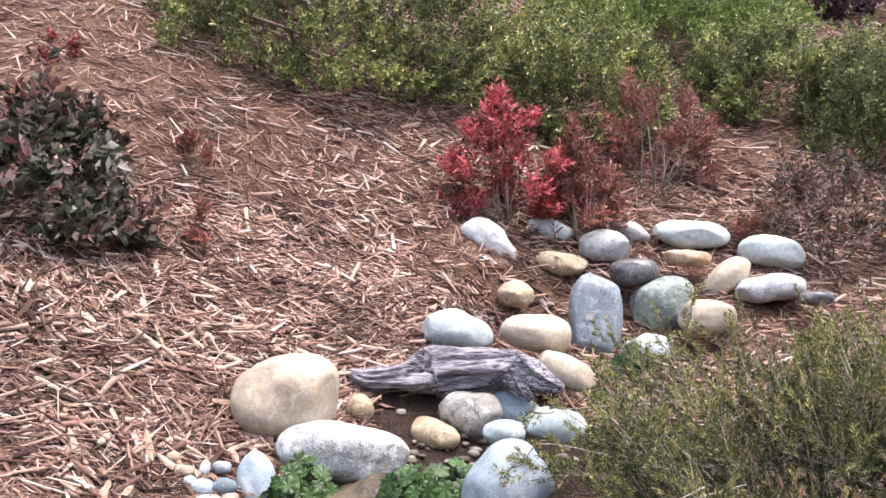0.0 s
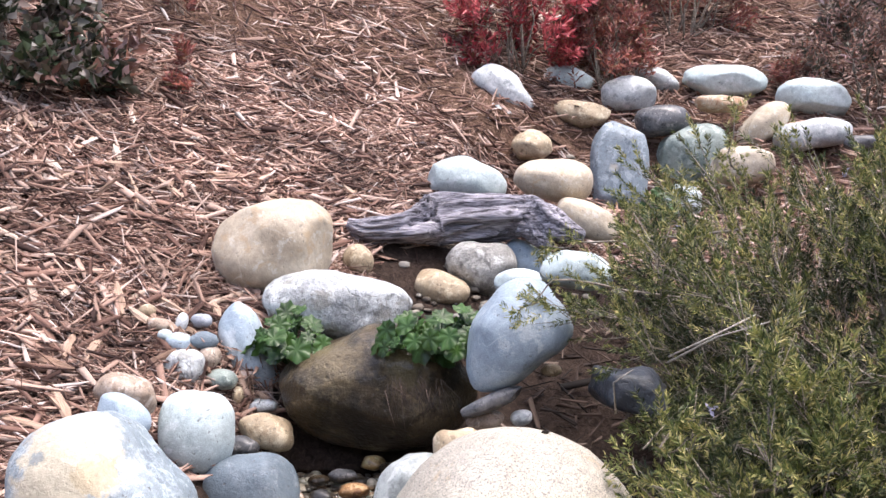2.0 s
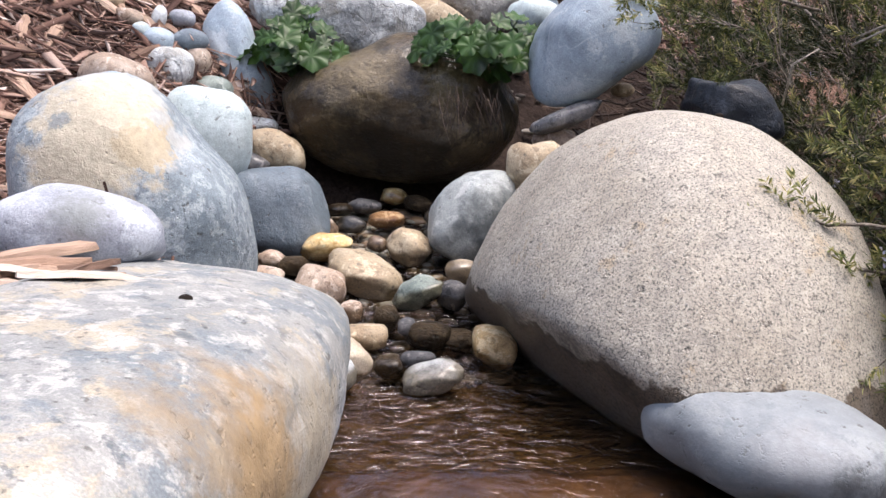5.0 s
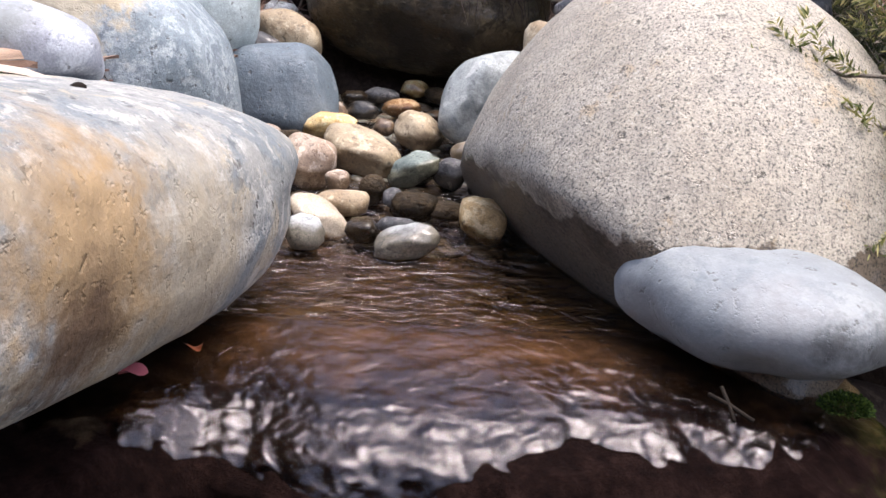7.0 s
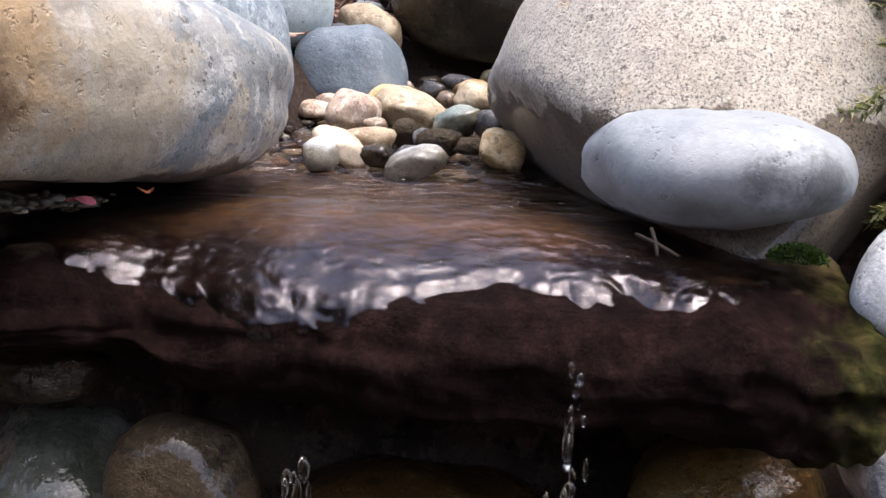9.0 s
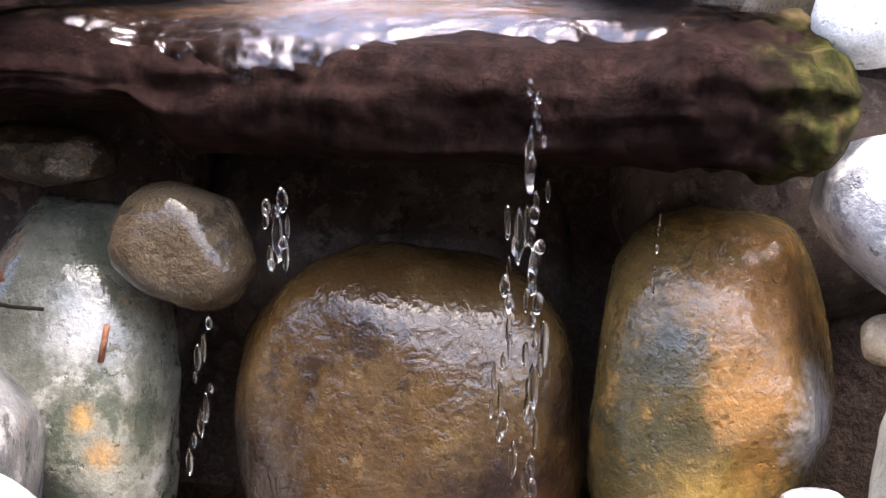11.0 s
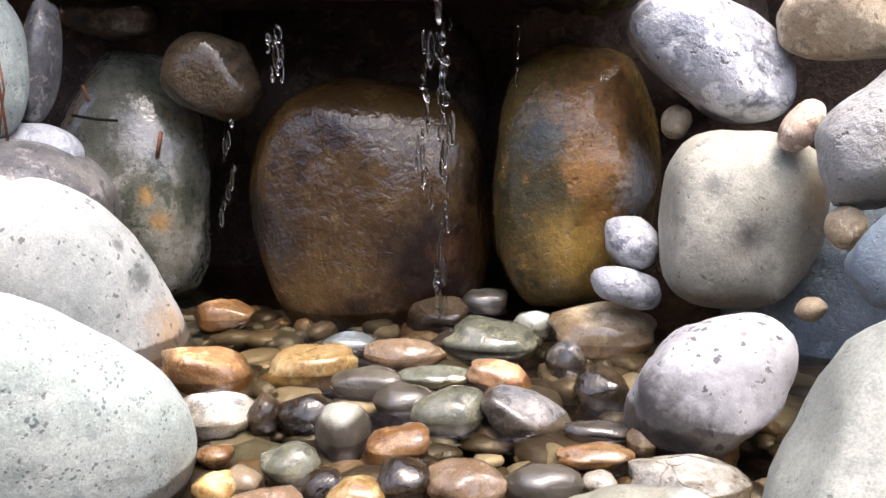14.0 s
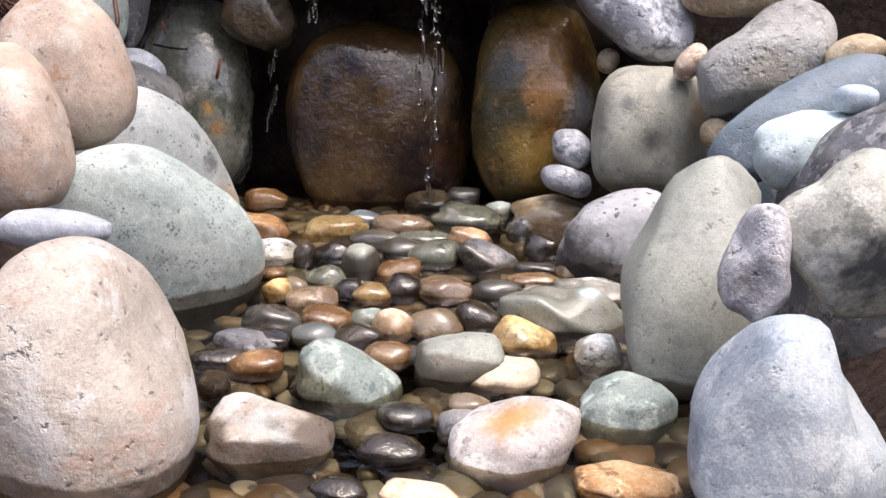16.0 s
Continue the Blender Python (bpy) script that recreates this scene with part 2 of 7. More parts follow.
STONES = {
    # Dark filler colour that stands in for shade in the recess.
    "shadefill": stone("shade_fill_stone", (0.03, 0.022, 0.019), (0.055, 0.041, 0.034), (0.085, 0.065, 0.052), 10.0, 0.9, value=0.9, shine=0.15),
    "cream": stone("cream_stone", (0.4, 0.325, 0.235), (0.5, 0.425, 0.32), (0.57, 0.5, 0.4), 6.0, mottles=[((0.46, 0.34, 0.21), 17.6, 0.6), ((0.62, 0.58, 0.5), 19.8, 0.62)], vein=(0.66, 0.6, 0.5), vein_width=0.012, value=0.84),
    "tan": stone("tan_stone", (0.36, 0.26, 0.16), (0.48, 0.38, 0.25), (0.58, 0.49, 0.35), 14.0),
    "peach": stone("peach_stone", (0.55, 0.27, 0.13), (0.62, 0.42, 0.26), (0.72, 0.58, 0.44), 16.0),
    "yellow": stone("yellow_stone", (0.45, 0.27, 0.09), (0.58, 0.42, 0.2), (0.68, 0.57, 0.36), 18.0, 0.45, coat=0.5),
    "eggtan": stone("egg_stone", (0.48, 0.31, 0.15), (0.55, 0.39, 0.2), (0.62, 0.48, 0.3), 12.0, 0.5, coat=0.4),
    "orangewet": stone("orange_wet_stone", (0.2, 0.1, 0.045), (0.31, 0.18, 0.085), (0.42, 0.3, 0.18), 16.0, 0.4, coat=0.9),
    "paleteal": stone("pale_green_stone", (0.395, 0.47, 0.478), (0.479, 0.56, 0.567), (0.564, 0.635, 0.635), 6.0, spots=0.0, value=0.92, mottles=[((0.62, 0.68, 0.693), 18.0, 0.6), ((0.338, 0.4, 0.41), 24.0, 0.63)]),
    "white": stone("white_stone", (0.384, 0.408, 0.419), (0.511, 0.535, 0.536), (0.607, 0.637, 0.643), 8.0, vein=(0.329, 0.36, 0.389), vein_width=0.02, value=0.86),
    "slate": stone("slate_stone", (0.113, 0.148, 0.189), (0.16, 0.205, 0.247), (0.226, 0.27, 0.31), 8.0, mottles=[((0.301, 0.345, 0.378), 24.2, 0.63)], bump=0.6, value=0.82),
    "greenslate": stone("green_slate_stone", (0.15, 0.185, 0.175), (0.22, 0.26, 0.24), (0.31, 0.345, 0.31), 10.0, coat=0.3),
    "darkwet": stone("dark_wet_stone", (0.05, 0.052, 0.057), (0.1, 0.1, 0.105), (0.19, 0.18, 0.175), 12.0, 0.4, coat=0.6),
    "streamstone": stone("stream_stone", (0.035, 0.026, 0.015), (0.075, 0.056, 0.032), (0.14, 0.105, 0.062), 9.0, 0.4, coat=0.7, depth=0.009, mottles=[((0.17, 0.13, 0.075), 20.0, 0.6), ((0.02, 0.016, 0.01), 13.0, 0.56)], patches=[((0.2, 0.155, 0.085), (-0.109, -0.129, 0.063), 0.09), ((0.16, 0.13, 0.065), (0.079, -0.136, 0.065), 0.06), ((0.018, 0.014, 0.01), (-0.020, -0.122, -0.095), 0.12)], bump=0.9, value=0.75, pits=40.0),
    "wedge": stone("wedge_stone", (0.02, 0.024, 0.032), (0.034, 0.041, 0.054), (0.066, 0.077, 0.096), 9.0, 0.4, bump=0.7),
    "brownwet": stone("brown_wet_stone", (0.04, 0.028, 0.016), (0.085, 0.06, 0.035), (0.16, 0.118, 0.072), 9.0, 0.4, coat=0.7, depth=0.01, mottles=[((0.2, 0.15, 0.09), 19.8, 0.58), ((0.02, 0.016, 0.01), 13.2, 0.56)], bump=0.9, value=0.5),
    # Side patches put edge shade into the colour; the lower right is dark stain.
    "fallbrown": stone("fall_stone", (0.065, 0.031, 0.008), (0.145, 0.076, 0.022), (0.24, 0.145, 0.05), 6.0, 0.45, coat=0.9, bump=0.62, depth=0.009, pits=42.0, mottles=[((0.04, 0.017, 0.009), 13.2, 0.57), ((0.28, 0.18, 0.07), 24.2, 0.62)], patches=[((0.03, 0.013, 0.012), (0.1, -0.115, -0.08), 0.1), ((0.035, 0.017, 0.012), (-0.17, -0.07, -0.03), 0.08), ((0.03, 0.016, 0.012), (0.16, -0.08, 0.05), 0.06), ((0.2, 0.08, 0.03), (0.12, -0.12, -0.06), 0.035)], value=0.32),
    "crackwhite": stone("cracked_stone", (0.3, 0.29, 0.27), (0.46, 0.45, 0.42), (0.6, 0.59, 0.56), 7.0, vein=(0.08, 0.075, 0.07), vein_width=0.03, bump=0.9, depth=0.008, patches=[((0.12, 0.105, 0.09), (0.033, -0.038, -0.063), 0.045), ((0.06, 0.05, 0.045), (-0.068, -0.042, -0.047), 0.028)]),
    "quartz": stone("quartz_stone", (0.244, 0.26, 0.268), (0.395, 0.415, 0.42), (0.526, 0.55, 0.557), 7.0, value=0.95, mottles=[((0.658, 0.685, 0.683), 15.0, 0.47), ((0.282, 0.27, 0.236), 12.0, 0.55), ((0.16, 0.165, 0.163), 26.0, 0.6)], vein=(0.16, 0.17, 0.179), vein_scale=14.0, vein_width=0.03, bump=0.9, depth=0.008, cracks=((0.282, 0.27, 0.242), 14.0)),
    "blue": stone("blue_stone", (0.282, 0.355, 0.43), (0.348, 0.425, 0.493), (0.423, 0.495, 0.551), 5.0, mottles=[((0.508, 0.565, 0.604), 15.4, 0.6), ((0.226, 0.28, 0.336), 19.8, 0.64)], vein=(0.545, 0.61, 0.662), vein_width=0.015, value=0.9),
    "pinkbrown": stone("pink_brown_stone", (0.26, 0.18, 0.13), (0.37, 0.285, 0.22), (0.48, 0.41, 0.345), 14.0, 0.55, coat=0.25),
    "patch": stone("patched_stone", (0.207, 0.265, 0.31), (0.301, 0.365, 0.404), (0.404, 0.465, 0.499), 8.0, mottles=[((0.583, 0.65, 0.683), 15.0, 0.53), ((0.141, 0.185, 0.226), 15.0, 0.58), ((0.545, 0.61, 0.63), 44.0, 0.56)], patches=[((0.6, 0.61, 0.58), (-0.015, -0.14, 0.085), 0.145), ((0.66, 0.59, 0.44), (-0.02, -0.145, 0.09), 0.12), ((0.62, 0.52, 0.35), (0.04, -0.15, 0.09), 0.05), ((0.3, 0.33, 0.33), (-0.07, -0.14, 0.1), 0.022)], bump=0.6, depth=0.006, value=0.84, crisp=True),
    # Granite: patches and the band below 0.8 darken its undercut lower face.
    "granite": stone("granite", (0.46, 0.41, 0.33), (0.53, 0.485, 0.405), (0.59, 0.55, 0.475), 5.0, 0.85, speck=0.95, speck_scale=340.0, dark=(0.11, 0.108, 0.097), bump=0.7, mottles=[((0.5, 0.4, 0.27), 13.2, 0.64)], patches=[((0.15, 0.125, 0.105), (-0.255, -0.053, 0.218), 0.035), ((0.13, 0.11, 0.09), (-0.235, -0.182, 0.154), 0.045), ((0.13, 0.11, 0.09), (-0.202, -0.253, 0.120), 0.04)], waterline=0.8, soak=0.1),
    "twotone": stone("two_tone_stone", (0.36, 0.4, 0.4), (0.43, 0.46, 0.45), (0.5, 0.52, 0.5), 7.0, patches=[((0.1, 0.115, 0.12), (0.050, -0.064, 0.002), 0.075)]),
    "lilac": stone("lilac_stone", (0.273, 0.29, 0.341), (0.348, 0.37, 0.42), (0.432, 0.46, 0.509), 7.0, mottles=[((0.526, 0.56, 0.604), 17.6, 0.56), ((0.188, 0.205, 0.231), 26.4, 0.66)], vein=(0.639, 0.68, 0.724), vein_width=0.025, vein_scale=7.0),
    "bluerust": stone("blue_rust_stone", (0.29, 0.315, 0.32), (0.38, 0.395, 0.385), (0.5, 0.495, 0.46), 6.0, mottles=[((0.22, 0.265, 0.295), 15.0, 0.52), ((0.6, 0.52, 0.38), 11.0, 0.54), ((0.66, 0.65, 0.61), 26.0, 0.55), ((0.14, 0.16, 0.17), 42.0, 0.61)], bump=0.6, depth=0.005, patches=[((0.52, 0.45, 0.33), (0.076, -0.187, -0.009), 0.11), ((0.46, 0.31, 0.15), (-0.062, -0.184, 0.022), 0.1), ((0.42, 0.33, 0.22), (-0.133, -0.141, 0.066), 0.05), ((0.15, 0.09, 0.05), (-0.072, -0.183, -0.03), 0.05)], waterline=0.728, soak=0.05, value=0.62),
    "lilacflake": stone("flaked_stone", (0.31, 0.33, 0.383), (0.395, 0.42, 0.473), (0.47, 0.5, 0.551), 6.0, mottles=[((0.583, 0.62, 0.672), 13.2, 0.53)], vein=(0.188, 0.21, 0.231), vein_width=0.015, patches=[((0.25, 0.27, 0.27), (0.018, -0.049, 0.023), 0.035)]),
    # The dark patch lies in the dent: the hollow's shade is painted there.
    "hollow": stone("hollowed_stone", (0.3, 0.295, 0.315), (0.39, 0.385, 0.4), (0.49, 0.48, 0.49), 7.0, mottles=[((0.58, 0.55, 0.56), 18.0, 0.58), ((0.16, 0.155, 0.18), 20.0, 0.56)], patches=[((0.09, 0.085, 0.095), (-0.016, -0.029, -0.024), 0.028)], bump=0.9),
    "veined": stone("veined_stone", (0.23, 0.245, 0.28), (0.34, 0.355, 0.39), (0.46, 0.475, 0.5), 7.0, 0.45, mottles=[((0.66, 0.67, 0.7), 15.0, 0.52), ((0.13, 0.14, 0.17), 20.0, 0.58)], vein=(0.05, 0.05, 0.06), vein_scale=9.0, vein_width=0.03, coat=0.6, bump=0.8, depth=0.008, value=0.92, cracks=((0.07, 0.07, 0.08), 8.0)),
    "roughgrey": stone("rough_grey_stone", (0.29, 0.29, 0.28), (0.38, 0.38, 0.365), (0.46, 0.455, 0.44), 7.0, mottles=[((0.55, 0.545, 0.53), 17.0, 0.6), ((0.2, 0.195, 0.18), 22.0, 0.58)], patches=[((0.33, 0.3, 0.24), (-0.035, -0.057, -0.038), 0.06)], bump=0.9, depth=0.008, pits=55.0),
    "palegrey": stone("pale_grey_stone", (0.35, 0.39, 0.42), (0.4, 0.44, 0.465), (0.46, 0.49, 0.5), 5.0, mottles=[((0.5, 0.53, 0.53), 12.0, 0.6), ((0.3, 0.34, 0.36), 30.0, 0.66)], bump=0.4, waterline=0.708, soak=0.012, value=0.53, patches=[((0.13, 0.14, 0.145), (0.132, -0.02, 0.0), 0.032), ((0.16, 0.17, 0.175), (0.108, -0.055, 0.01), 0.026), ((0.5, 0.52, 0.53), (0.06, -0.07, 0.03), 0.05)]),
    "rustgrey": stone("rust_grey_stone", low=(0.1, 0.105, 0.08), mid=(0.18, 0.18, 0.14), high=(0.3, 0.295, 0.25), scale=8.0, rough=0.3, value=0.64, coat=1.0, mottles=[((0.24, 0.17, 0.085), 16.0, 0.66), ((0.05, 0.06, 0.04), 13.2, 0.53), ((0.36, 0.35, 0.32), 11.0, 0.6)], patches=[((0.5, 0.27, 0.07), (0.048, -0.099, -0.034), 0.016), ((0.46, 0.25, 0.08), (0.06, -0.09, -0.075), 0.02), ((0.05, 0.055, 0.04), (0.0, -0.1, -0.12), 0.05), ((0.42, 0.42, 0.4), (0.038, -0.100, 0.050), 0.04), ((0.06, 0.07, 0.045), (0.043, 0.004, -0.192), 0.05)], bump=0.9),
    "orange": stone("orange_fall_stone", (0.07, 0.06, 0.025), (0.16, 0.105, 0.035), (0.26, 0.17, 0.06), 8.0, 0.4, value=0.72, coat=0.9, bump=0.7, depth=0.01, pits=55.0, mottles=[((0.04, 0.045, 0.03), 16.0, 0.58), ((0.34, 0.2, 0.06), 22.0, 0.6)], patches=[((0.5, 0.25, 0.09), (0.015, -0.1, 0.11), 0.075), ((0.5, 0.25, 0.08), (0.015, -0.112, 0.02), 0.055), ((0.44, 0.22, 0.06), (0.02, -0.108, -0.06), 0.04), ((0.065, 0.068, 0.045), (-0.075, -0.088, 0.05), 0.045), ((0.68, 0.66, 0.64), (0.085, -0.085, 0.0), 0.055), ((0.3, 0.19, 0.045), (-0.02, -0.09, -0.1), 0.06)]),
    "greysq": stone("grey_block_stone", (0.31, 0.31, 0.26), (0.4, 0.395, 0.33), (0.49, 0.475, 0.4), 6.0, bump=0.55, mottles=[((0.52, 0.5, 0.42), 13.0, 0.58), ((0.27, 0.27, 0.24), 22.0, 0.62)], patches=[((0.17, 0.165, 0.15), (-0.012, -0.083, -0.02), 0.022), ((0.15, 0.15, 0.14), (-0.055, -0.075, 0.04), 0.014), ((0.2, 0.19, 0.16), (0.005, -0.083, -0.06), 0.022), ((0.55, 0.45, 0.31), (0.07, -0.06, 0.03), 0.04)], value=0.64, pits=60.0),
    "spotted": stone("spotted_stone", (0.36, 0.365, 0.385), (0.45, 0.455, 0.475), (0.53, 0.53, 0.545), 6.0, dark=(0.06, 0.06, 0.065), spots=75.0, mottles=[((0.58, 0.58, 0.59), 14.0, 0.55), ((0.28, 0.285, 0.3), 24.0, 0.62)], patches=[((0.09, 0.085, 0.085), (-0.085, -0.05, -0.03), 0.06), ((0.07, 0.065, 0.06), (-0.04, -0.07, -0.05), 0.04)], waterline=0.135, value=0.66, bump=0.4, soak=0.05),
    "spotwhite": stone("splashed_stone", (0.4, 0.44, 0.43), (0.49, 0.52, 0.505), (0.56, 0.58, 0.56), 6.0, mottles=[((0.6, 0.61, 0.59), 12.0, 0.58), ((0.36, 0.4, 0.395), 18.0, 0.6)], dark=(0.13, 0.14, 0.14), spots=64.0, patches=[((0.55, 0.4, 0.26), (-0.034, -0.057, 0.118), 0.045), ((0.14, 0.15, 0.15), (-0.124, -0.048, 0.110), 0.022), ((0.16, 0.17, 0.17), (-0.171, -0.038, 0.100), 0.012)], waterline=0.128, value=0.58),
    "olive": stone("olive_stone", (0.32, 0.34, 0.29), (0.385, 0.4, 0.345), (0.44, 0.455, 0.4), 5.0, mottles=[((0.48, 0.49, 0.44), 16.0, 0.62), ((0.27, 0.285, 0.25), 24.0, 0.63)], waterline=0.128, value=0.61),
    "bluewhite": stone("blue_white_stone", (0.29, 0.345, 0.4), (0.37, 0.42, 0.46), (0.46, 0.5, 0.525), 7.0, mottles=[((0.6, 0.63, 0.64), 19.8, 0.55), ((0.2, 0.25, 0.31), 17.6, 0.62)], bump=0.5, depth=0.005, waterline=0.128),
    "greengrain": stone("green_grained_stone", (0.34, 0.4, 0.37), (0.4, 0.46, 0.43), (0.47, 0.51, 0.47), 8.0, mottles=[((0.55, 0.58, 0.54), 26.4, 0.6), ((0.27, 0.32, 0.3), 35.2, 0.62)], dark=(0.12, 0.15, 0.15), spots=170.0, patches=[((0.24, 0.27, 0.26), (-0.098, -0.021, 0.099), 0.014)], waterline=0.128, value=0.7),
    "salmon": stone("salmon_stone", (0.4, 0.28, 0.2), (0.5, 0.385, 0.3), (0.58, 0.48, 0.39), 7.0, mottles=[((0.58, 0.5, 0.43), 17.6, 0.55), ((0.4, 0.22, 0.12), 19.8, 0.64)], vein=(0.3, 0.19, 0.13), vein_width=0.02, waterline=0.128),
    "darkface": stone("broken_stone", (0.34, 0.34, 0.28), (0.42, 0.42, 0.36), (0.5, 0.49, 0.44), 7.0, patches=[((0.05, 0.06, 0.07), (-0.018, -0.040, -0.037), 0.055)]),
    "scar": stone("scarred_stone", (0.17, 0.21, 0.25), (0.24, 0.29, 0.33), (0.34, 0.38, 0.41), 8.0, patches=[((0.55, 0.5, 0.42), (-0.037, -0.090, 0.008), 0.02)]),
    "pinkcream": stone("pink_cream_stone", (0.4, 0.34, 0.285), (0.49, 0.43, 0.365), (0.55, 0.51, 0.455), 6.0, mottles=[((0.6, 0.58, 0.55), 15.4, 0.54), ((0.5, 0.36, 0.29), 17.6, 0.62), ((0.42, 0.43, 0.41), 11.0, 0.62)], vein=(0.36, 0.22, 0.15), vein_width=0.012, vein_scale=8.0, bump=0.7, waterline=0.128, pits=30.0, value=0.62),
    "rustpale": stone("rust_pale_stone", (0.42, 0.38, 0.36), (0.52, 0.475, 0.445), (0.6, 0.56, 0.53), 8.0, value=0.66, patches=[((0.55, 0.3, 0.1), (0.0, -0.02, 0.05), 0.035)]),
}


def island_stuff(name, stops, rough=0.7, spec=0.3, sub=0.0, bump_scale=0.0, patchy=3.0):
    m, t, p = nodes(name)
    geo = t.nodes.new("ShaderNodeNewGeometry")
    c = ramp(t, geo.outputs["Random Per Island"], stops)
    co = t.nodes.new("ShaderNodeTexCoord").outputs["Object"]
    c = mix(t, 0.8, c, ramp(t, grain(t, co, patchy, 3.0), [(0.32, (0.6 - 0.02 * patchy,) * 3), (0.68, (1.2 + 0.03 * patchy,) * 3)]), "MULTIPLY")
    t.links.new(c, p.inputs["Base Color"])
    p.inputs["Roughness"].default_value = rough
    p.inputs["Specular IOR Level"].default_value = spec
    if sub:
        tr = t.nodes.new("ShaderNodeBsdfTranslucent")
        t.links.new(c, tr.inputs[0])
        ms = add(t, "ShaderNodeMixShader", Fac=sub)
        t.links.new(p.outputs[0], ms.inputs[1])
        t.links.new(tr.outputs[0], ms.inputs[2])
        t.links.new(ms.outputs[0], t.nodes["Material Output"].inputs[0])
    if bump_scale:
        relief(t, p, grain(t, co, bump_scale, 4.0), 0.6)
    return m


BARK = island_stuff("bark_chips", [(0.0, (0.03, 0.016, 0.013)), (0.25, (0.105, 0.057, 0.044)), (0.52, (0.255, 0.152, 0.115)), (0.78, (0.4, 0.272, 0.212)), (0.94, (0.48, 0.36, 0.3)), (1.0, (0.6, 0.52, 0.48))], 0.85, 0.2, bump_scale=160.0)
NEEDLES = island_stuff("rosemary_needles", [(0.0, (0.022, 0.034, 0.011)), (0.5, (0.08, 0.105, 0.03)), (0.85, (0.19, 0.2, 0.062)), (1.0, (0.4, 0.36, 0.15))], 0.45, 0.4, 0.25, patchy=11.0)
# Darker needle colour for the inner sprigs: the bush's inner shade, painted in.
NEEDLES_DEEP = island_stuff("rosemary_inner_shade", [(0.0, (0.014, 0.022, 0.008)), (0.6, (0.04, 0.056, 0.02)), (1.0, (0.11, 0.1, 0.045))], 0.5, 0.3, 0.15, patchy=11.0)
BLOSSOM = island_stuff("lilac_blossom", [(0.0, (0.5, 0.48, 0.68)), (1.0, (0.72, 0.7, 0.82))], 0.5, 0.3, 0.3)
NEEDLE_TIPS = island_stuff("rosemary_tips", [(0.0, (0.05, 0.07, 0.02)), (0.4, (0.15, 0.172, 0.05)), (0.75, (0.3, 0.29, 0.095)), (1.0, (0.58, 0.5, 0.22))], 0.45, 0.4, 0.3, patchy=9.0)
# HEDGE inside, HEDGE_TIPS outside: partly painted shade, partly pale tips and blossom.
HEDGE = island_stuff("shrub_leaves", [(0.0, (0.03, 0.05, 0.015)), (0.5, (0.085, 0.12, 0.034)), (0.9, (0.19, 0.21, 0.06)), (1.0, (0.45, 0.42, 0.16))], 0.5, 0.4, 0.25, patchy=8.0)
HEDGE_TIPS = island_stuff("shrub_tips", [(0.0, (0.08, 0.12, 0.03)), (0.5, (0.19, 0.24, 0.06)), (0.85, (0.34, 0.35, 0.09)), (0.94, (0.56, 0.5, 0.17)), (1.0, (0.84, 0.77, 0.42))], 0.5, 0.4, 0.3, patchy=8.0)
BRIGHT = island_stuff("bright_leaves", [(0.0, (0.06, 0.11, 0.02)), (0.5, (0.14, 0.21, 0.04)), (1.0, (0.26, 0.32, 0.08))], 0.5, 0.4, 0.3, patchy=8.0)
RED = island_stuff("red_leaves", [(0.0, (0.07, 0.02, 0.018)), (0.4, (0.2, 0.03, 0.035)), (0.75, (0.4, 0.05, 0.065)), (1.0, (0.12, 0.1, 0.04))], 0.45, 0.4, 0.3, patchy=8.0)
RED_TIPS = island_stuff("red_tips", [(0.0, (0.28, 0.04, 0.05)), (0.5, (0.55, 0.09, 0.11)), (1.0, (0.75, 0.25, 0.25))], 0.45, 0.4, 0.3, patchy=6.0)
DARK_LEAF = island_stuff("dark_leaves", [(0.0, (0.02, 0.03, 0.016)), (0.45, (0.055, 0.075, 0.036)), (0.75, (0.13, 0.085, 0.07)), (1.0, (0.3, 0.29, 0.27))], 0.45, 0.4, 0.25, patchy=6.0)
RUSSET = island_stuff("russet_leaves", [(0.0, (0.104, 0.046, 0.039)), (0.5, (0.26, 0.091, 0.078)), (0.8, (0.39, 0.13, 0.091)), (1.0, (0.169, 0.156, 0.078))], 0.5, 0.4, 0.25)
DUSKY = island_stuff("dusky_leaves", [(0.0, (0.03, 0.03, 0.024)), (0.35, (0.065, 0.062, 0.04)), (0.6, (0.17, 0.09, 0.075)), (0.8, (0.28, 0.13, 0.085)), (1.0, (0.38, 0.28, 0.28))], 0.5, 0.4, 0.2)
LUSH = island_stuff("lush_leaves", [(0.0, (0.008, 0.024, 0.006)), (0.5, (0.024, 0.06, 0.011)), (0.85, (0.06, 0.11, 0.022)), (1.0, (0.15, 0.18, 0.05))], 0.4, 0.4, 0.2, patchy=20.0)


PURPLE = island_stuff("purple_leaves", [(0.0, (0.02, 0.012, 0.018)), (1.0, (0.07, 0.03, 0.05))], 0.5, 0.4, 0.2)
WET_GRAVEL = island_stuff("wet_gravel", [(0.0, (0.0205, 0.0164, 0.0123)), (0.2, (0.0533, 0.0426, 0.0303)), (0.35, (0.0697, 0.0722, 0.0615)), (0.5, (0.107, 0.0861, 0.059)), (0.62, (0.139, 0.0861, 0.0451)), (0.75, (0.123, 0.127, 0.102)), (0.9, (0.205, 0.176, 0.127)), (1.0, (0.295, 0.271, 0.221))], 0.35, 0.45, bump_scale=90.0, patchy=10.0)
DRY_GRAVEL = island_stuff("dry_gravel", [(0.0, (0.06, 0.048, 0.038)), (0.5, (0.16, 0.135, 0.108)), (1.0, (0.32, 0.3, 0.26))], 0.8, 0.3, patchy=9.0)


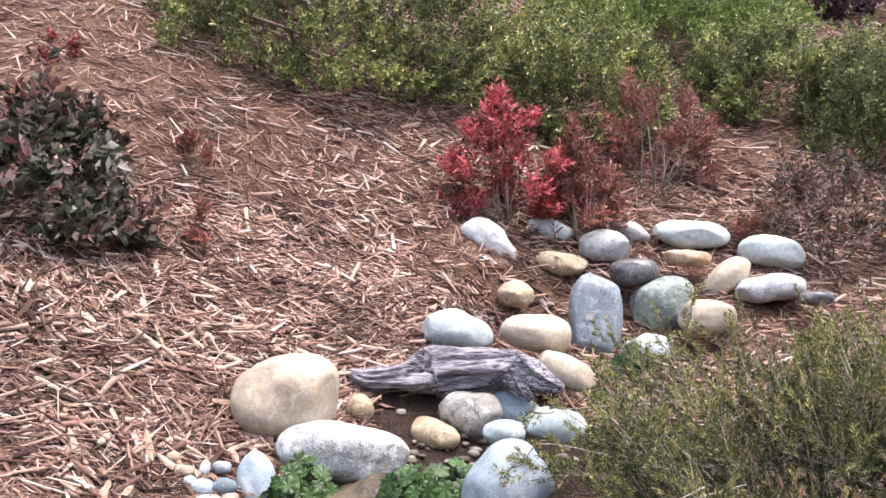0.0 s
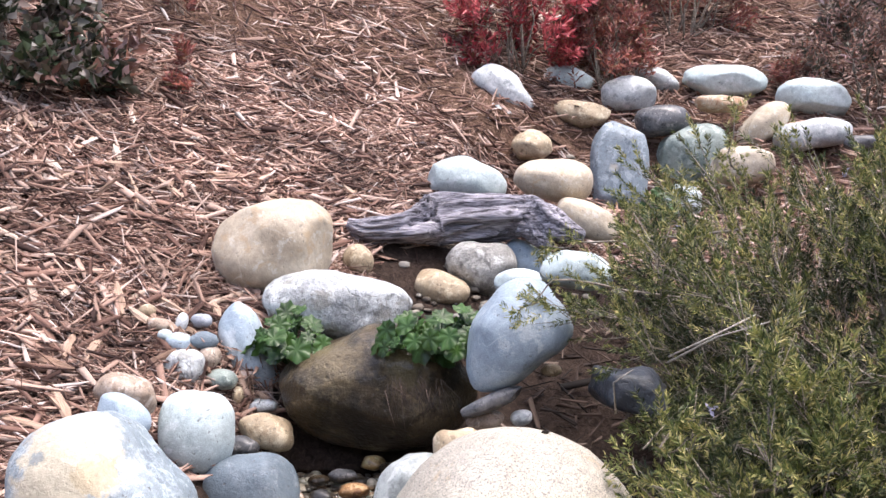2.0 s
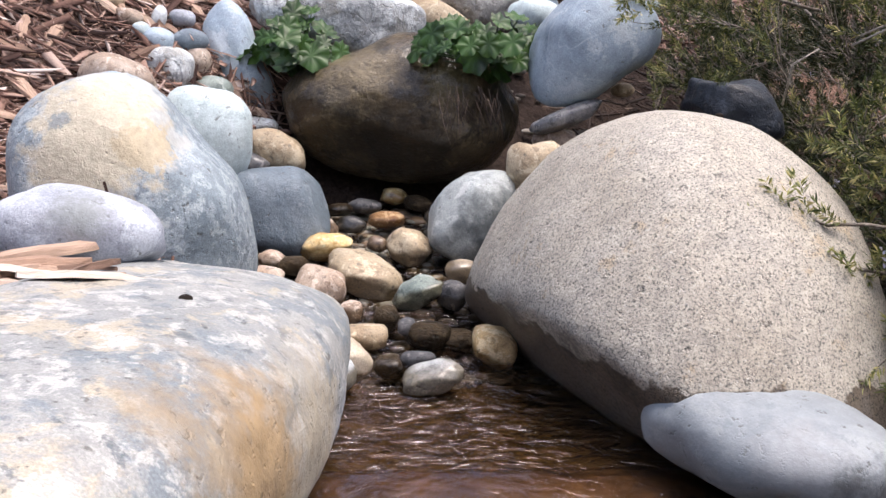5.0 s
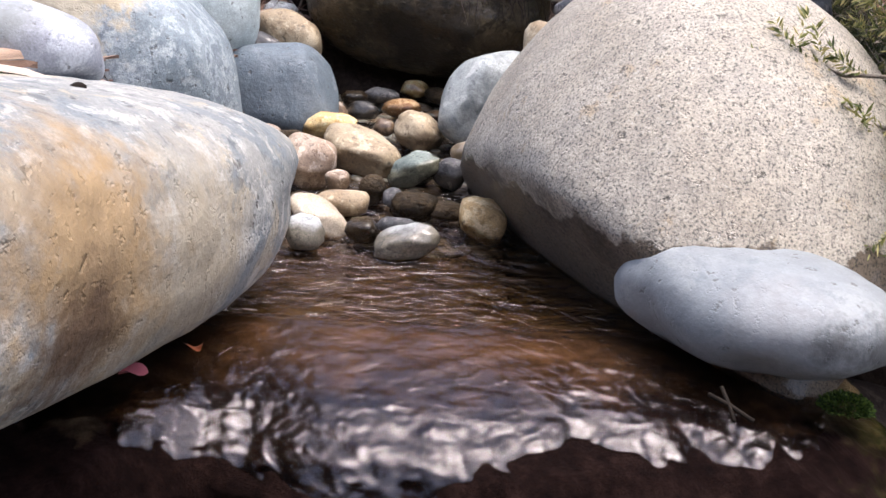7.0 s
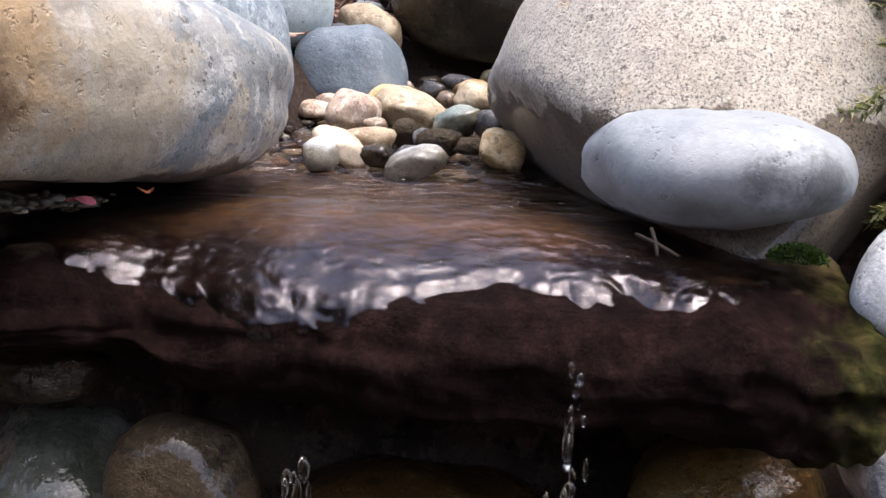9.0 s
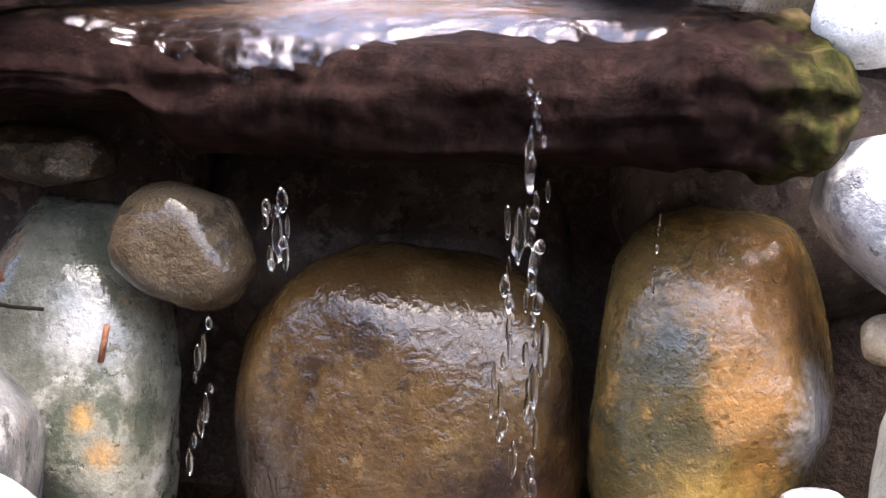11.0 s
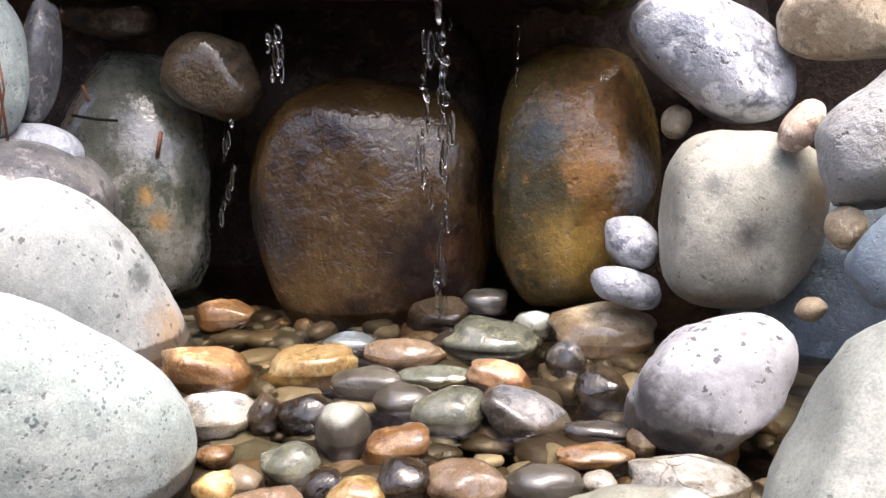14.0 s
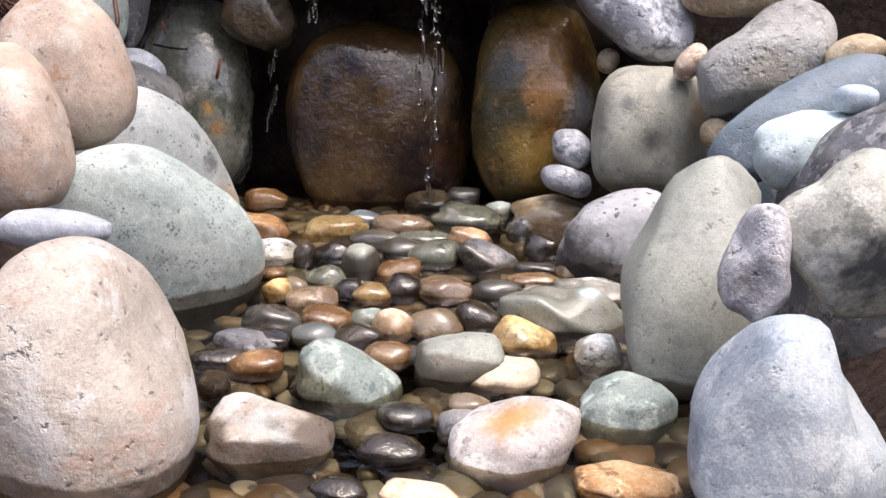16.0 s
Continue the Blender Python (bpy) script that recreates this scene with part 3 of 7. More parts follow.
def chip_material():
    m, t, p = nodes("large_chips")
    co, rnd, raw = own_coords(t)
    c = ramp(t, rnd, [(0.0, (0.14, 0.085, 0.06)), (0.35, (0.3, 0.19, 0.13)), (0.7, (0.42, 0.3, 0.22)), (1.0, (0.62, 0.54, 0.46))])
    mp = add(t, "ShaderNodeMapping", Scale=(8.0, 90.0, 60.0))
    t.links.new(co, mp.inputs[0])
    g = grain(t, mp.outputs[0], 3.0, 5.0, 0.6)
    c = mix(t, 0.7, c, ramp(t, g, [(0.3, (0.5, 0.48, 0.46)), (0.7, (1.25, 1.22, 1.2))]), "MULTIPLY")
    t.links.new(c, p.inputs["Base Color"])
    p.inputs["Roughness"].default_value = 0.85
    relief(t, p, g, 0.8, 0.003)
    return m


CHIP = chip_material()


def soil_material():
    m, t, p = nodes("bark_soil")
    co = t.nodes.new("ShaderNodeTexCoord").outputs["Object"]
    c = ramp(t, grain(t, co, 60.0, 6.0, 0.7, 1.0), [(0.3, (0.02, 0.014, 0.012)), (0.5, (0.045, 0.032, 0.026)), (0.7, (0.085, 0.06, 0.046))])
    dust = ramp(t, grain(t, co, 45.0, 7.0, 0.75, 1.0), [(0.3, (0.03, 0.018, 0.013)), (0.5, (0.12, 0.072, 0.05)), (0.7, (0.3, 0.2, 0.15))])
    sep = t.nodes.new("ShaderNodeSeparateXYZ")
    t.links.new(co, sep.inputs[0])
    edge = t.nodes.new("ShaderNodeMath")
    edge.operation, edge.inputs[1].default_value = "MULTIPLY_ADD", 0.3
    t.links.new(grain(t, co, 5.0, 5.0), edge.inputs[0])
    t.links.new(sep.outputs[1], edge.inputs[2])
    far = t.nodes.new("ShaderNodeMapRange")
    far.inputs["From Min"].default_value, far.inputs["From Max"].default_value = 4.0, 4.2
    t.links.new(edge.outputs[0], far.inputs["Value"])
    aside = t.nodes.new("ShaderNodeMath")
    aside.operation = "ABSOLUTE"
    t.links.new(sep.outputs[0], aside.inputs[0])
    wide = t.nodes.new("ShaderNodeMapRange")
    wide.inputs["From Min"].default_value, wide.inputs["From Max"].default_value = 1.0, 1.3
    t.links.new(aside.outputs[0], wide.inputs["Value"])
    either = t.nodes.new("ShaderNodeMath")
    either.operation = "MAXIMUM"
    t.links.new(far.outputs[0], either.inputs[0])
    t.links.new(wide.outputs[0], either.inputs[1])
    front = t.nodes.new("ShaderNodeMapRange")
    front.inputs["From Min"].default_value, front.inputs["From Max"].default_value = 0.15, -0.25
    t.links.new(edge.outputs[0], front.inputs["Value"])
    any_side = t.nodes.new("ShaderNodeMath")
    any_side.operation = "MAXIMUM"
    t.links.new(either.outputs[0], any_side.inputs[0])
    t.links.new(front.outputs[0], any_side.inputs[1])
    c = mix(t, any_side.outputs[0], c, dust)
    c = mix(t, 0.5, c, ramp(t, grain(t, co, 2.0, 3.0), [(0.3, (0.6, 0.58, 0.56)), (0.7, (1.2, 1.15, 1.1))]), "MULTIPLY")
    t.links.new(c, p.inputs["Base Color"])
    p.inputs["Roughness"].default_value, p.inputs["Specular IOR Level"].default_value = 0.95, 0.1
    relief(t, p, grain(t, co, 50.0, 6.0, 0.7), 1.0, 0.02)
    return m


def wood_material():
    m, t, p = nodes("driftwood")
    co = t.nodes.new("ShaderNodeTexCoord")
    mp = add(t, "ShaderNodeMapping", Scale=(6.0, 60.0, 60.0))
    t.links.new(co.outputs["Object"], mp.inputs[0])
    g = grain(t, mp.outputs[0], 1.2, 6.0, 0.6, 1.5)
    c = ramp(t, g, [(0.35, (0.03, 0.027, 0.031)), (0.45, (0.18, 0.172, 0.195)), (0.57, (0.37, 0.355, 0.395)), (0.74, (0.6, 0.585, 0.63))])
    c = mix(t, 0.6, c, ramp(t, grain(t, co.outputs["Object"], 7.0, 4.0), [(0.3, (0.5, 0.48, 0.5)), (0.65, (1.2, 1.15, 1.15))]), "MULTIPLY")
    t.links.new(c, p.inputs["Base Color"])
    p.inputs["Roughness"].default_value = 0.85
    relief(t, p, g, 1.0, 0.012)
    return m


def slab_material():
    m, t, p = nodes("wet_slab")
    co = t.nodes.new("ShaderNodeTexCoord").outputs["Object"]
    mp = add(t, "ShaderNodeMapping", Scale=(1.0, 1.0, 0.45))
    t.links.new(co, mp.inputs[0])
    c = ramp(t, grain(t, mp.outputs[0], 38.0, 8.0, 0.78, 0.2), [(0.32, (0.004, 0.0024, 0.0024)), (0.5, (0.012, 0.0064, 0.0057)), (0.72, (0.032, 0.0175, 0.015))])
    sep = t.nodes.new("ShaderNodeSeparateXYZ")
    t.links.new(co, sep.inputs[0])
    wob = t.nodes.new("ShaderNodeMath")
    wob.operation, wob.inputs[1].default_value = "MULTIPLY_ADD", 0.22
    t.links.new(grain(t, co, 26.0, 5.0, 0.7), wob.inputs[0])
    t.links.new(sep.outputs[0], wob.inputs[2])
    moss = ramp(t, grain(t, co, 60.0, 4.0), [(0.35, (0.012, 0.015, 0.005)), (0.52, (0.045, 0.05, 0.012)), (0.7, (0.13, 0.1, 0.035))])
    c = mix(t, ramp(t, wob.outputs[0], [(0.3, (0, 0, 0)), (0.38, (0.8, 0.8, 0.8))]), c, moss)
    silt = ramp(t, grain(t, co, 20.0, 5.0, 0.6), [(0.3, (0.065, 0.047, 0.028)), (0.7, (0.25, 0.18, 0.1))])
    lay = t.nodes.new("ShaderNodeMath")
    lay.operation, lay.inputs[1].default_value = "MULTIPLY_ADD", 0.03
    t.links.new(grain(t, co, 22.0, 5.0, 0.7), lay.inputs[0])
    t.links.new(sep.outputs[2], lay.inputs[2])
    c = mix(t, ramp(t, lay.outputs[0], [(0.684, (0, 0, 0)), (0.7, (0.9, 0.9, 0.9))]), c, silt)
    t.links.new(c, p.inputs["Base Color"])
    p.inputs["Roughness"].default_value = 0.6
    p.inputs["Specular IOR Level"].default_value = 0.02
    relief(t, p, grain(t, co, 75.0, 8.0, 0.78), 0.9, 0.009)
    return m


def water_material(name, tint, scale, strength, stretch=(1.0, 1.0, 1.0), depth=0.006, rough=0.03, index=1.33):
    m, t, p = nodes(name)
    t.nodes.remove(p)
    co = t.nodes.new("ShaderNodeTexCoord")
    mp = add(t, "ShaderNodeMapping", Scale=stretch)
    t.links.new(co.outputs["Object"], mp.inputs[0])
    b = add(t, "ShaderNodeBump", Strength=strength, Distance=depth)
    t.links.new(grain(t, mp.outputs[0], scale, 3.0, 0.5, 1.0), b.inputs["Height"])
    fr = add(t, "ShaderNodeFresnel", IOR=index)
    gl = add(t, "ShaderNodeBsdfGlossy", Roughness=rough, Color=(0.92, 0.88, 0.94, 1))
    tr = add(t, "ShaderNodeBsdfTransparent", Color=(*tint, 1))
    ms = t.nodes.new("ShaderNodeMixShader")
    t.links.new(b.outputs[0], fr.inputs["Normal"])
    t.links.new(b.outputs[0], gl.inputs["Normal"])
    t.links.new(fr.outputs[0], ms.inputs[0])
    t.links.new(tr.outputs[0], ms.inputs[1])
    t.links.new(gl.outputs[0], ms.inputs[2])
    t.links.new(ms.outputs[0], t.nodes["Material Output"].inputs[0])
    return m


SOIL, WOOD, SLAB = soil_material(), wood_material(), slab_material()
POOL_WATER = water_material("pool_water", (0.74, 0.69, 0.58), 30.0, 0.6, (1.0, 1.0, 1.0), 0.004)
LIP_WATER = water_material("lip_water", (0.8, 0.66, 0.55), 55.0, 1.0, (0.85, 0.9, 0.9), 0.0042, 0.2, 1.55)
RUN_WATER = water_material("running_water", (0.74, 0.64, 0.5), 30.0, 1.0, (0.7, 1.2, 1.0), 0.028, 0.05, 1.5)
PALE_TWIG = stone("pale_twig", (0.3, 0.26, 0.22), (0.45, 0.41, 0.36), (0.6, 0.56, 0.5), 40.0)
TWIG = stone("twig_bark", (0.12, 0.09, 0.07), (0.22, 0.18, 0.14), (0.4, 0.36, 0.3), 40.0)


# ---- building helpers ----
def mesh_of(name, verts, faces, material, smooth=True):
    me = bpy.data.meshes.new(name)
    me.from_pydata([tuple(v) for v in verts], [], [tuple(f) for f in faces])
    if smooth:
        me.polygons.foreach_set("use_smooth", [True] * len(me.polygons))
    me.materials.append(material)
    me.update()
    return me


def part(name, verts, faces, material, parent, label="", smooth=True):
    ob = new(name, mesh_of(name, verts, faces, material, smooth))
    ob.parent = parent
    return tagged(ob, label) if label else ob


def ball(level):
    bm = bmesh.new()
    bmesh.ops.create_icosphere(bm, subdivisions=level, radius=1.0)
    bm.verts.ensure_lookup_table()
    v = np.array([x.co[:] for x in bm.verts])
    f = [[x.index for x in fc.verts] for fc in bm.faces]
    bm.free()
    return v, f


BALLS = {k: ball(k) for k in (2, 3, 4, 5)}


def wave(points, scale, seed):
    return np.array([noise.noise(Vector((p[0] * scale + seed * 3.7, p[1] * scale - seed * 1.9, p[2] * scale + seed * 0.7))) for p in points])


def rock_verts(dims, power, seed, level, lump=0.07, chips=4, cuts=()):
    v, f = BALLS[level]
    rng = np.random.RandomState(seed)
    d = np.array(dims)
    p = v / (np.abs(v) ** power).sum(1, keepdims=True) ** (1 / power)
    p = p * (1 + lump * wave(v, 1.2, seed) + lump * 0.45 * wave(v, 2.6, seed + 50))[:, None]
    for _ in range(chips):
        n = rng.normal(size=3)
        n /= np.linalg.norm(n)
        cut = rng.uniform(0.82, 0.95)
        over = np.maximum(p @ n - cut, 0)
        p = p - (over * 0.75)[:, None] * n
    p = p * d
    for at, n, *wide in cuts:
        if wide:
            away = ((p - np.array(at)) ** 2).sum(1) / wide[0] ** 2
            p = p - (wide[1] * np.exp(-away))[:, None] * np.array(n)
            continue
        over = np.maximum((p - np.array(at)) @ np.array(n), 0)
        p = p - (over * 0.88)[:, None] * np.array(n)
    size = float(d.mean())
    p = p + v * (0.012 * size * wave(p / size, 5.0, seed + 9) + 0.006 * size * wave(p / size, 12.0, seed + 19))[:, None]
    return p, f


def shaped(p, turn, form):
    """Swell or pinch a stone: eight factors round its face, from its east side over its top, once it is turned."""
    m = np.array(pose(0, 0, 0, *turn).to_3x3())
    q = p @ m.T
    r = np.hypot(q[:, 0], q[:, 2])
    u = (np.arctan2(q[:, 2], q[:, 0]) / (2 * math.pi) * 8) % 8
    f = np.array(form)
    k = u.astype(int) % 8
    s = u - np.floor(u)
    a, b, c, d = f[(k - 1) % 8], f[k], f[(k + 1) % 8], f[(k + 2) % 8]
    w = 0.5 * (2 * b + (c - a) * s + (2 * a - 5 * b + 4 * c - d) * s * s + (3 * b - a - 3 * c + d) * s ** 3)
    rim = 1 - (np.abs(q[:, 1]) / np.abs(q[:, 1]).max()) ** 2
    w = 1 + (w - 1) * rim * r / (r + 0.1 * r.max())
    q[:, 0] *= w
    q[:, 2] *= w
    return q @ m


def boulder(style, at, dims, turn, power, seed, label, lump=0.085, chips=4, cuts=(), form=None):
    level = 5 if max(dims) > 0.16 else 4 if max(dims) > 0.05 else 3
    p, f = rock_verts(dims, power, seed, level, lump, chips, cuts)
    if form:
        p = shaped(p, turn, form)
    kind = "boulder" if max(dims) > 0.06 else "cobble"
    ob = new(kind, mesh_of(kind, p, f, STONES[style]))
    ob.matrix_world = pose(*at, *turn)
    return tagged(ob, label, kind, "stones of the stream")


PEBBLE_WORDS = {"tan": "tan", "cream": "cream", "yellow": "yellow-ochre", "pinkbrown": "pinkish brown", "orangewet": "wet orange", "darkwet": "wet dark grey", "brownwet": "wet brown", "greenslate": "grey-green", "white": "whitish", "eggtan": "egg-shaped tan", "quartz": "grey mottled", "paleteal": "pale green", "olive": "olive-grey", "peach": "peach coloured", "slate": "slate-blue", "pinkcream": "pink and cream", "rustpale": "pale rust-stained"}


def wetted(style, line_at):
    """The same stone lying in water: wet and glossy below a wavering line, dry above it."""
    key = f"{style} {line_at}"
    if key not in STONES:
        m = STONES[style].copy()
        t = m.node_tree
        p = t.nodes["Principled BSDF"]
        dry = p.inputs["Base Color"].links[0].from_socket
        raw = t.nodes.new("ShaderNodeTexCoord").outputs["Object"]
        rnd = t.nodes.new("ShaderNodeObjectInfo").outputs["Random"]
        sep = t.nodes.new("ShaderNodeSeparateXYZ")
        t.links.new(raw, sep.inputs[0])
        line = t.nodes.new("ShaderNodeMath")
        line.operation, line.inputs[1].default_value = "MULTIPLY_ADD", 0.018
        t.links.new(grain(t, raw, 28.0, 3.0), line.inputs[0])
        t.links.new(sep.outputs[2], line.inputs[2])
        high = t.nodes.new("ShaderNodeMath")
        high.operation, high.inputs[1].default_value = "MULTIPLY_ADD", 0.03
        t.links.new(rnd, high.inputs[0])
        t.links.new(line.outputs[0], high.inputs[2])
        wet = ramp(t, high.outputs[0], [(line_at, (1, 1, 1)), (line_at + 0.003, (0, 0, 0))])
        t.links.new(mix(t, wet, dry, mix(t, 1.0, dry, (0.4, 0.35, 0.275), "MULTIPLY")), p.inputs["Base Color"])
        t.links.new(wet, p.inputs["Coat Weight"])
        p.inputs["Coat Roughness"].default_value = 0.06
        STONES[key] = m
    return STONES[key]


def pebble(style, at, dims, turn, seed, line_at=0.026, form=None):
    if line_at == 0.05:
        dims = tuple(1.14 * v for v in dims)
    p, f = rock_verts(dims, 2.3 + 0.7 * (seed % 3 == 0), seed, 4 if max(dims) > 0.04 else 3 if max(dims) > 0.015 else 2, 0.2, 5 + seed % 6)
    if form:
        p = shaped(p, turn, form)
    ob = new("pebble", mesh_of("pebble", p, f, wetted(style, line_at)))
    ob.matrix_world = pose(*at, *turn)
    return tagged(ob, f"smooth {PEBBLE_WORDS[style]} river pebble in shallow water", "pebble", "pebbles in the stream bed")


# ---- ground ----
def smooth(a, b, v):
    s = np.clip((v - a) / (b - a), 0, 1)
    return s * s * (3 - 2 * s)


def land(x, y):
    """Height of the ground: a bank of bark mulch with the stream bed and the lower pool cut into it."""
    x, y = np.asarray(x, float), np.asarray(y, float)
    bank = 1.02 + 0.58 * (y - 2.7) - 0.34 * np.clip(x + 0.63, -1.5, 1.5) + 0.12 * np.maximum(y - 4.3, 0)
    bank = np.minimum(bank, 8.0)
    bank = np.maximum(bank, 0.86 - 0.12 * np.clip(x + 0.63, 0, 1))
    mid = np.interp(y, [1.3, 2.7, 3.3, 3.9, 4.5, 5.0], [-0.2, -0.2, 0.1, 0.55, 0.95, 1.0])
    half = np.interp(y, [1.3, 2.2, 2.7, 3.4, 4.4, 4.8], [0.3, 0.22, 0.2, 0.25, 0.45, 0.3])
    bed = np.interp(y, [1.4, 1.75, 2.75, 2.95, 3.2, 3.5, 4.42, 4.76, 5.1, 9.0], [0.6, 0.66, 0.76, 1.0, 1.12, 1.28, 1.38, 1.7, 2.6, 20.0])
    cut = bed + 1.1 * np.maximum(np.abs(x - mid) - half, 0)
    up = np.minimum(bank, cut)
    pool = 0.04 + 1.0 * np.maximum(np.abs(x - 0.03) - 0.5, 0)
    shelf = 0.17 + 0.73 * smooth(-1.2, 1.5, y)
    pool = np.minimum(pool, shelf)
    near = smooth(0.02, -0.25, y)
    pool = pool * (1 - near) + (0.17 + (shelf - 0.17) * smooth(0.8, 2.2, np.abs(x))) * near
    k = smooth(1.62, 1.78, y)
    return pool * (1 - k) + up * k


def make_ground():
    xs = np.unique(np.round(np.concatenate([-3.2 - np.geomspace(0.1, 90, 24), np.arange(-3.2, 3.21, 0.05), 3.2 + np.geomspace(0.1, 90, 24)]), 3))
    ys = np.unique(np.round(np.concatenate([-1.2 - np.geomspace(0.1, 90, 20), np.arange(-1.2, 7.0, 0.05), 7.0 + np.geomspace(0.1, 120, 34)]), 3))
    gx, gy = np.meshgrid(xs, ys)
    gz = land(gx, gy)
    pts = np.stack([gx.ravel(), gy.ravel(), gz.ravel()], 1)
    pts[:, 2] += 0.02 * wave(pts, 4.0, 3) + 0.03 * wave(pts, 1.1, 8)
    w = len(xs)
    faces = [(j * w + i, j * w + i + 1, (j + 1) * w + i + 1, (j + 1) * w + i) for j in range(len(ys) - 1) for i in range(w - 1)]
    ob = new("ground", mesh_of("ground", pts, faces, SOIL))
    return tagged(ob, "sloping garden ground of dark soil and bark", "ground", kind="structure")


ground = make_ground()


def in_stream(x, y):
    mid = np.interp(y, [1.3, 2.7, 3.3, 3.9, 4.5, 5.0], [-0.2, -0.2, 0.1, 0.55, 0.95, 1.0])
    half = np.interp(y, [1.3, 2.2, 2.7, 3.4, 4.4, 4.8, 5.0], [0.36, 0.3, 0.27, 0.3, 0.45, 0.3, 0.0])
    return np.abs(x - mid) < half


def chip_soup(n, xr, yr, size, seed, keep, slim=1.0):
    rng = np.random.RandomState(seed)
    x, y = rng.uniform(*xr, n), rng.uniform(*yr, n)
    inset = np.minimum(np.minimum(x - xr[0], xr[1] - x), np.minimum(y - yr[0], yr[1] - y))
    ok = keep(x, y) & (inset > 0.6 * rng.uniform(0, 1, n) ** 1.5)
    x, y = x[ok], y[ok]
    n = len(x)
    z = land(x, y)
    e = 0.02
    nx, ny = -(land(x + e, y) - z) / e, -(land(x, y + e) - z) / e
    up = np.stack([nx, ny, np.ones(n)], 1)
    up /= np.linalg.norm(up, axis=1, keepdims=True)
    drift = wave(np.stack([x, y, 0 * x], 1), 1.6, seed)
    a = drift * 2.4 + rng.normal(0, 0.7, n) + np.pi * rng.randint(0, 2, n)
    ax = np.stack([np.cos(a), np.sin(a), np.zeros(n)], 1)
    ax -= up * (ax * up).sum(1, keepdims=True)
    ax /= np.linalg.norm(ax, axis=1, keepdims=True)
    tilt = rng.normal(0, 0.2, n)[:, None]
    ax = ax * np.cos(tilt) + up * np.sin(tilt)
    side = np.cross(up, ax)
    side += up * rng.normal(0, 0.35, n)[:, None]
    side /= np.linalg.norm(side, axis=1, keepdims=True)
    nor = np.cross(ax, side)
    ln = size * np.minimum(rng.lognormal(-0.1, 0.6, n), 2.6)
    wd = np.minimum(ln * rng.uniform(0.04, 0.26, n), 0.024) * slim
    th = np.minimum(wd * rng.uniform(0.15, 0.45, n), 0.0045)
    c = np.stack([x, y, z], 1) + up * (rng.uniform(0, 1, n) ** 1.5 * 0.032)[:, None]
    verts = np.empty((n, 8, 3))
    k = 0
    for sx in (-1, 1):
        taper = rng.uniform(0.15, 1.0, n) ** 1.6
        skew = rng.uniform(-1.2, 1.2, n)
        for sy in (-1, 1):
            for sz in (-1, 1):
                verts[:, k] = c + ax * (sx * ln * 0.5 + sy * wd * skew * 0.6)[:, None] + side * (sy * wd * 0.5 * taper)[:, None] + nor * (sz * th * 0.5)[:, None]
                k += 1
    box = np.array([(0, 4, 5, 1), (2, 3, 7, 6), (1, 5, 7, 3)])
    faces = (box[None] + (np.arange(n) * 8)[:, None, None]).reshape(-1, 4)
    return verts.reshape(-1, 3), faces


def raw_mesh(name, verts, faces, material):
    """A mesh from arrays of corners and of faces with equally many corners."""
    me = bpy.data.meshes.new(name)
    k = faces.shape[1]
    me.vertices.add(len(verts))
    me.vertices.foreach_set("co", np.ascontiguousarray(verts, dtype=np.float32).ravel())
    me.loops.add(faces.size)
    me.loops.foreach_set("vertex_index", np.ascontiguousarray(faces, dtype=np.int32).ravel())
    me.polygons.add(len(faces))
    me.polygons.foreach_set("loop_start", np.arange(0, faces.size, k, dtype=np.int32))
    me.materials.append(material)
    me.update(calc_edges=True)
    return me


def mulch_zone(x, y):
    return ~(in_stream(x, y) & (y < 3.75)) & ~((x > 0.05) & (y < 3.3)) & ~((x > 0.22) & (y < 3.75)) & ~((y < 1.9) & (x > -0.62)) & ~((y < 2.7) & (x > -0.56)) & ~((x > -0.22) & (x < 0.4) & (y > 3.15) & (y < 3.5))


mulch = new("bark_mulch", raw_mesh("bark_mulch", *chip_soup(80000, (-3.1, 0.9), (0.9, 4.5), 0.075, 5, mulch_zone), BARK))
tagged(mulch, "loose shredded brown bark mulch covering the bank", "mulch", kind="stuff")
shreds = new("bark_shreds", raw_mesh("bark_shreds", *chip_soup(90000, (-2.6, 0.9), (1.2, 4.5), 0.075, 15, mulch_zone, 0.32), BARK))
tagged(shreds, "thin tangled shreds of brown bark over the bank", "mulch", kind="stuff")
mulch_rim = new("bark_mulch", raw_mesh("bark_mulch", *chip_soup(30000, (-0.8, 3.4), (2.4, 6.2), 0.055, 7, mulch_zone), BARK))
tagged(mulch_rim, "loose brown bark mulch round the upper stones", "mulch", kind="stuff")
mulch_far = new("bark_mulch", raw_mesh("bark_mulch", *chip_soup(78000, (-4.3, 4.3), (3.1, 9.6), 0.08, 6, mulch_zone, 0.7), BARK))
tagged(mulch_far, "loose brown bark mulch on the upper slope", "mulch", kind="stuff")
mulch_wide = new("bark_mulch", raw_mesh("bark_mulch", *chip_soup(60000, (-7.0, 7.0), (-4.0, 8.5), 0.09, 8, lambda x, y: ((x < -2.9) | (x > 1.35 + 0.2 * np.sin(3 * y)) | (y < -0.65 + 0.15 * np.sin(4 * x)) | ((y < 0.95) & (x < -1.25 + 0.15 * np.sin(5 * y)))) & ~((np.abs(x) < 4.2) & (y > 3.2))), BARK))
tagged(mulch_wide, "thinner brown bark mulch on the garden round the stream", "mulch", kind="stuff")


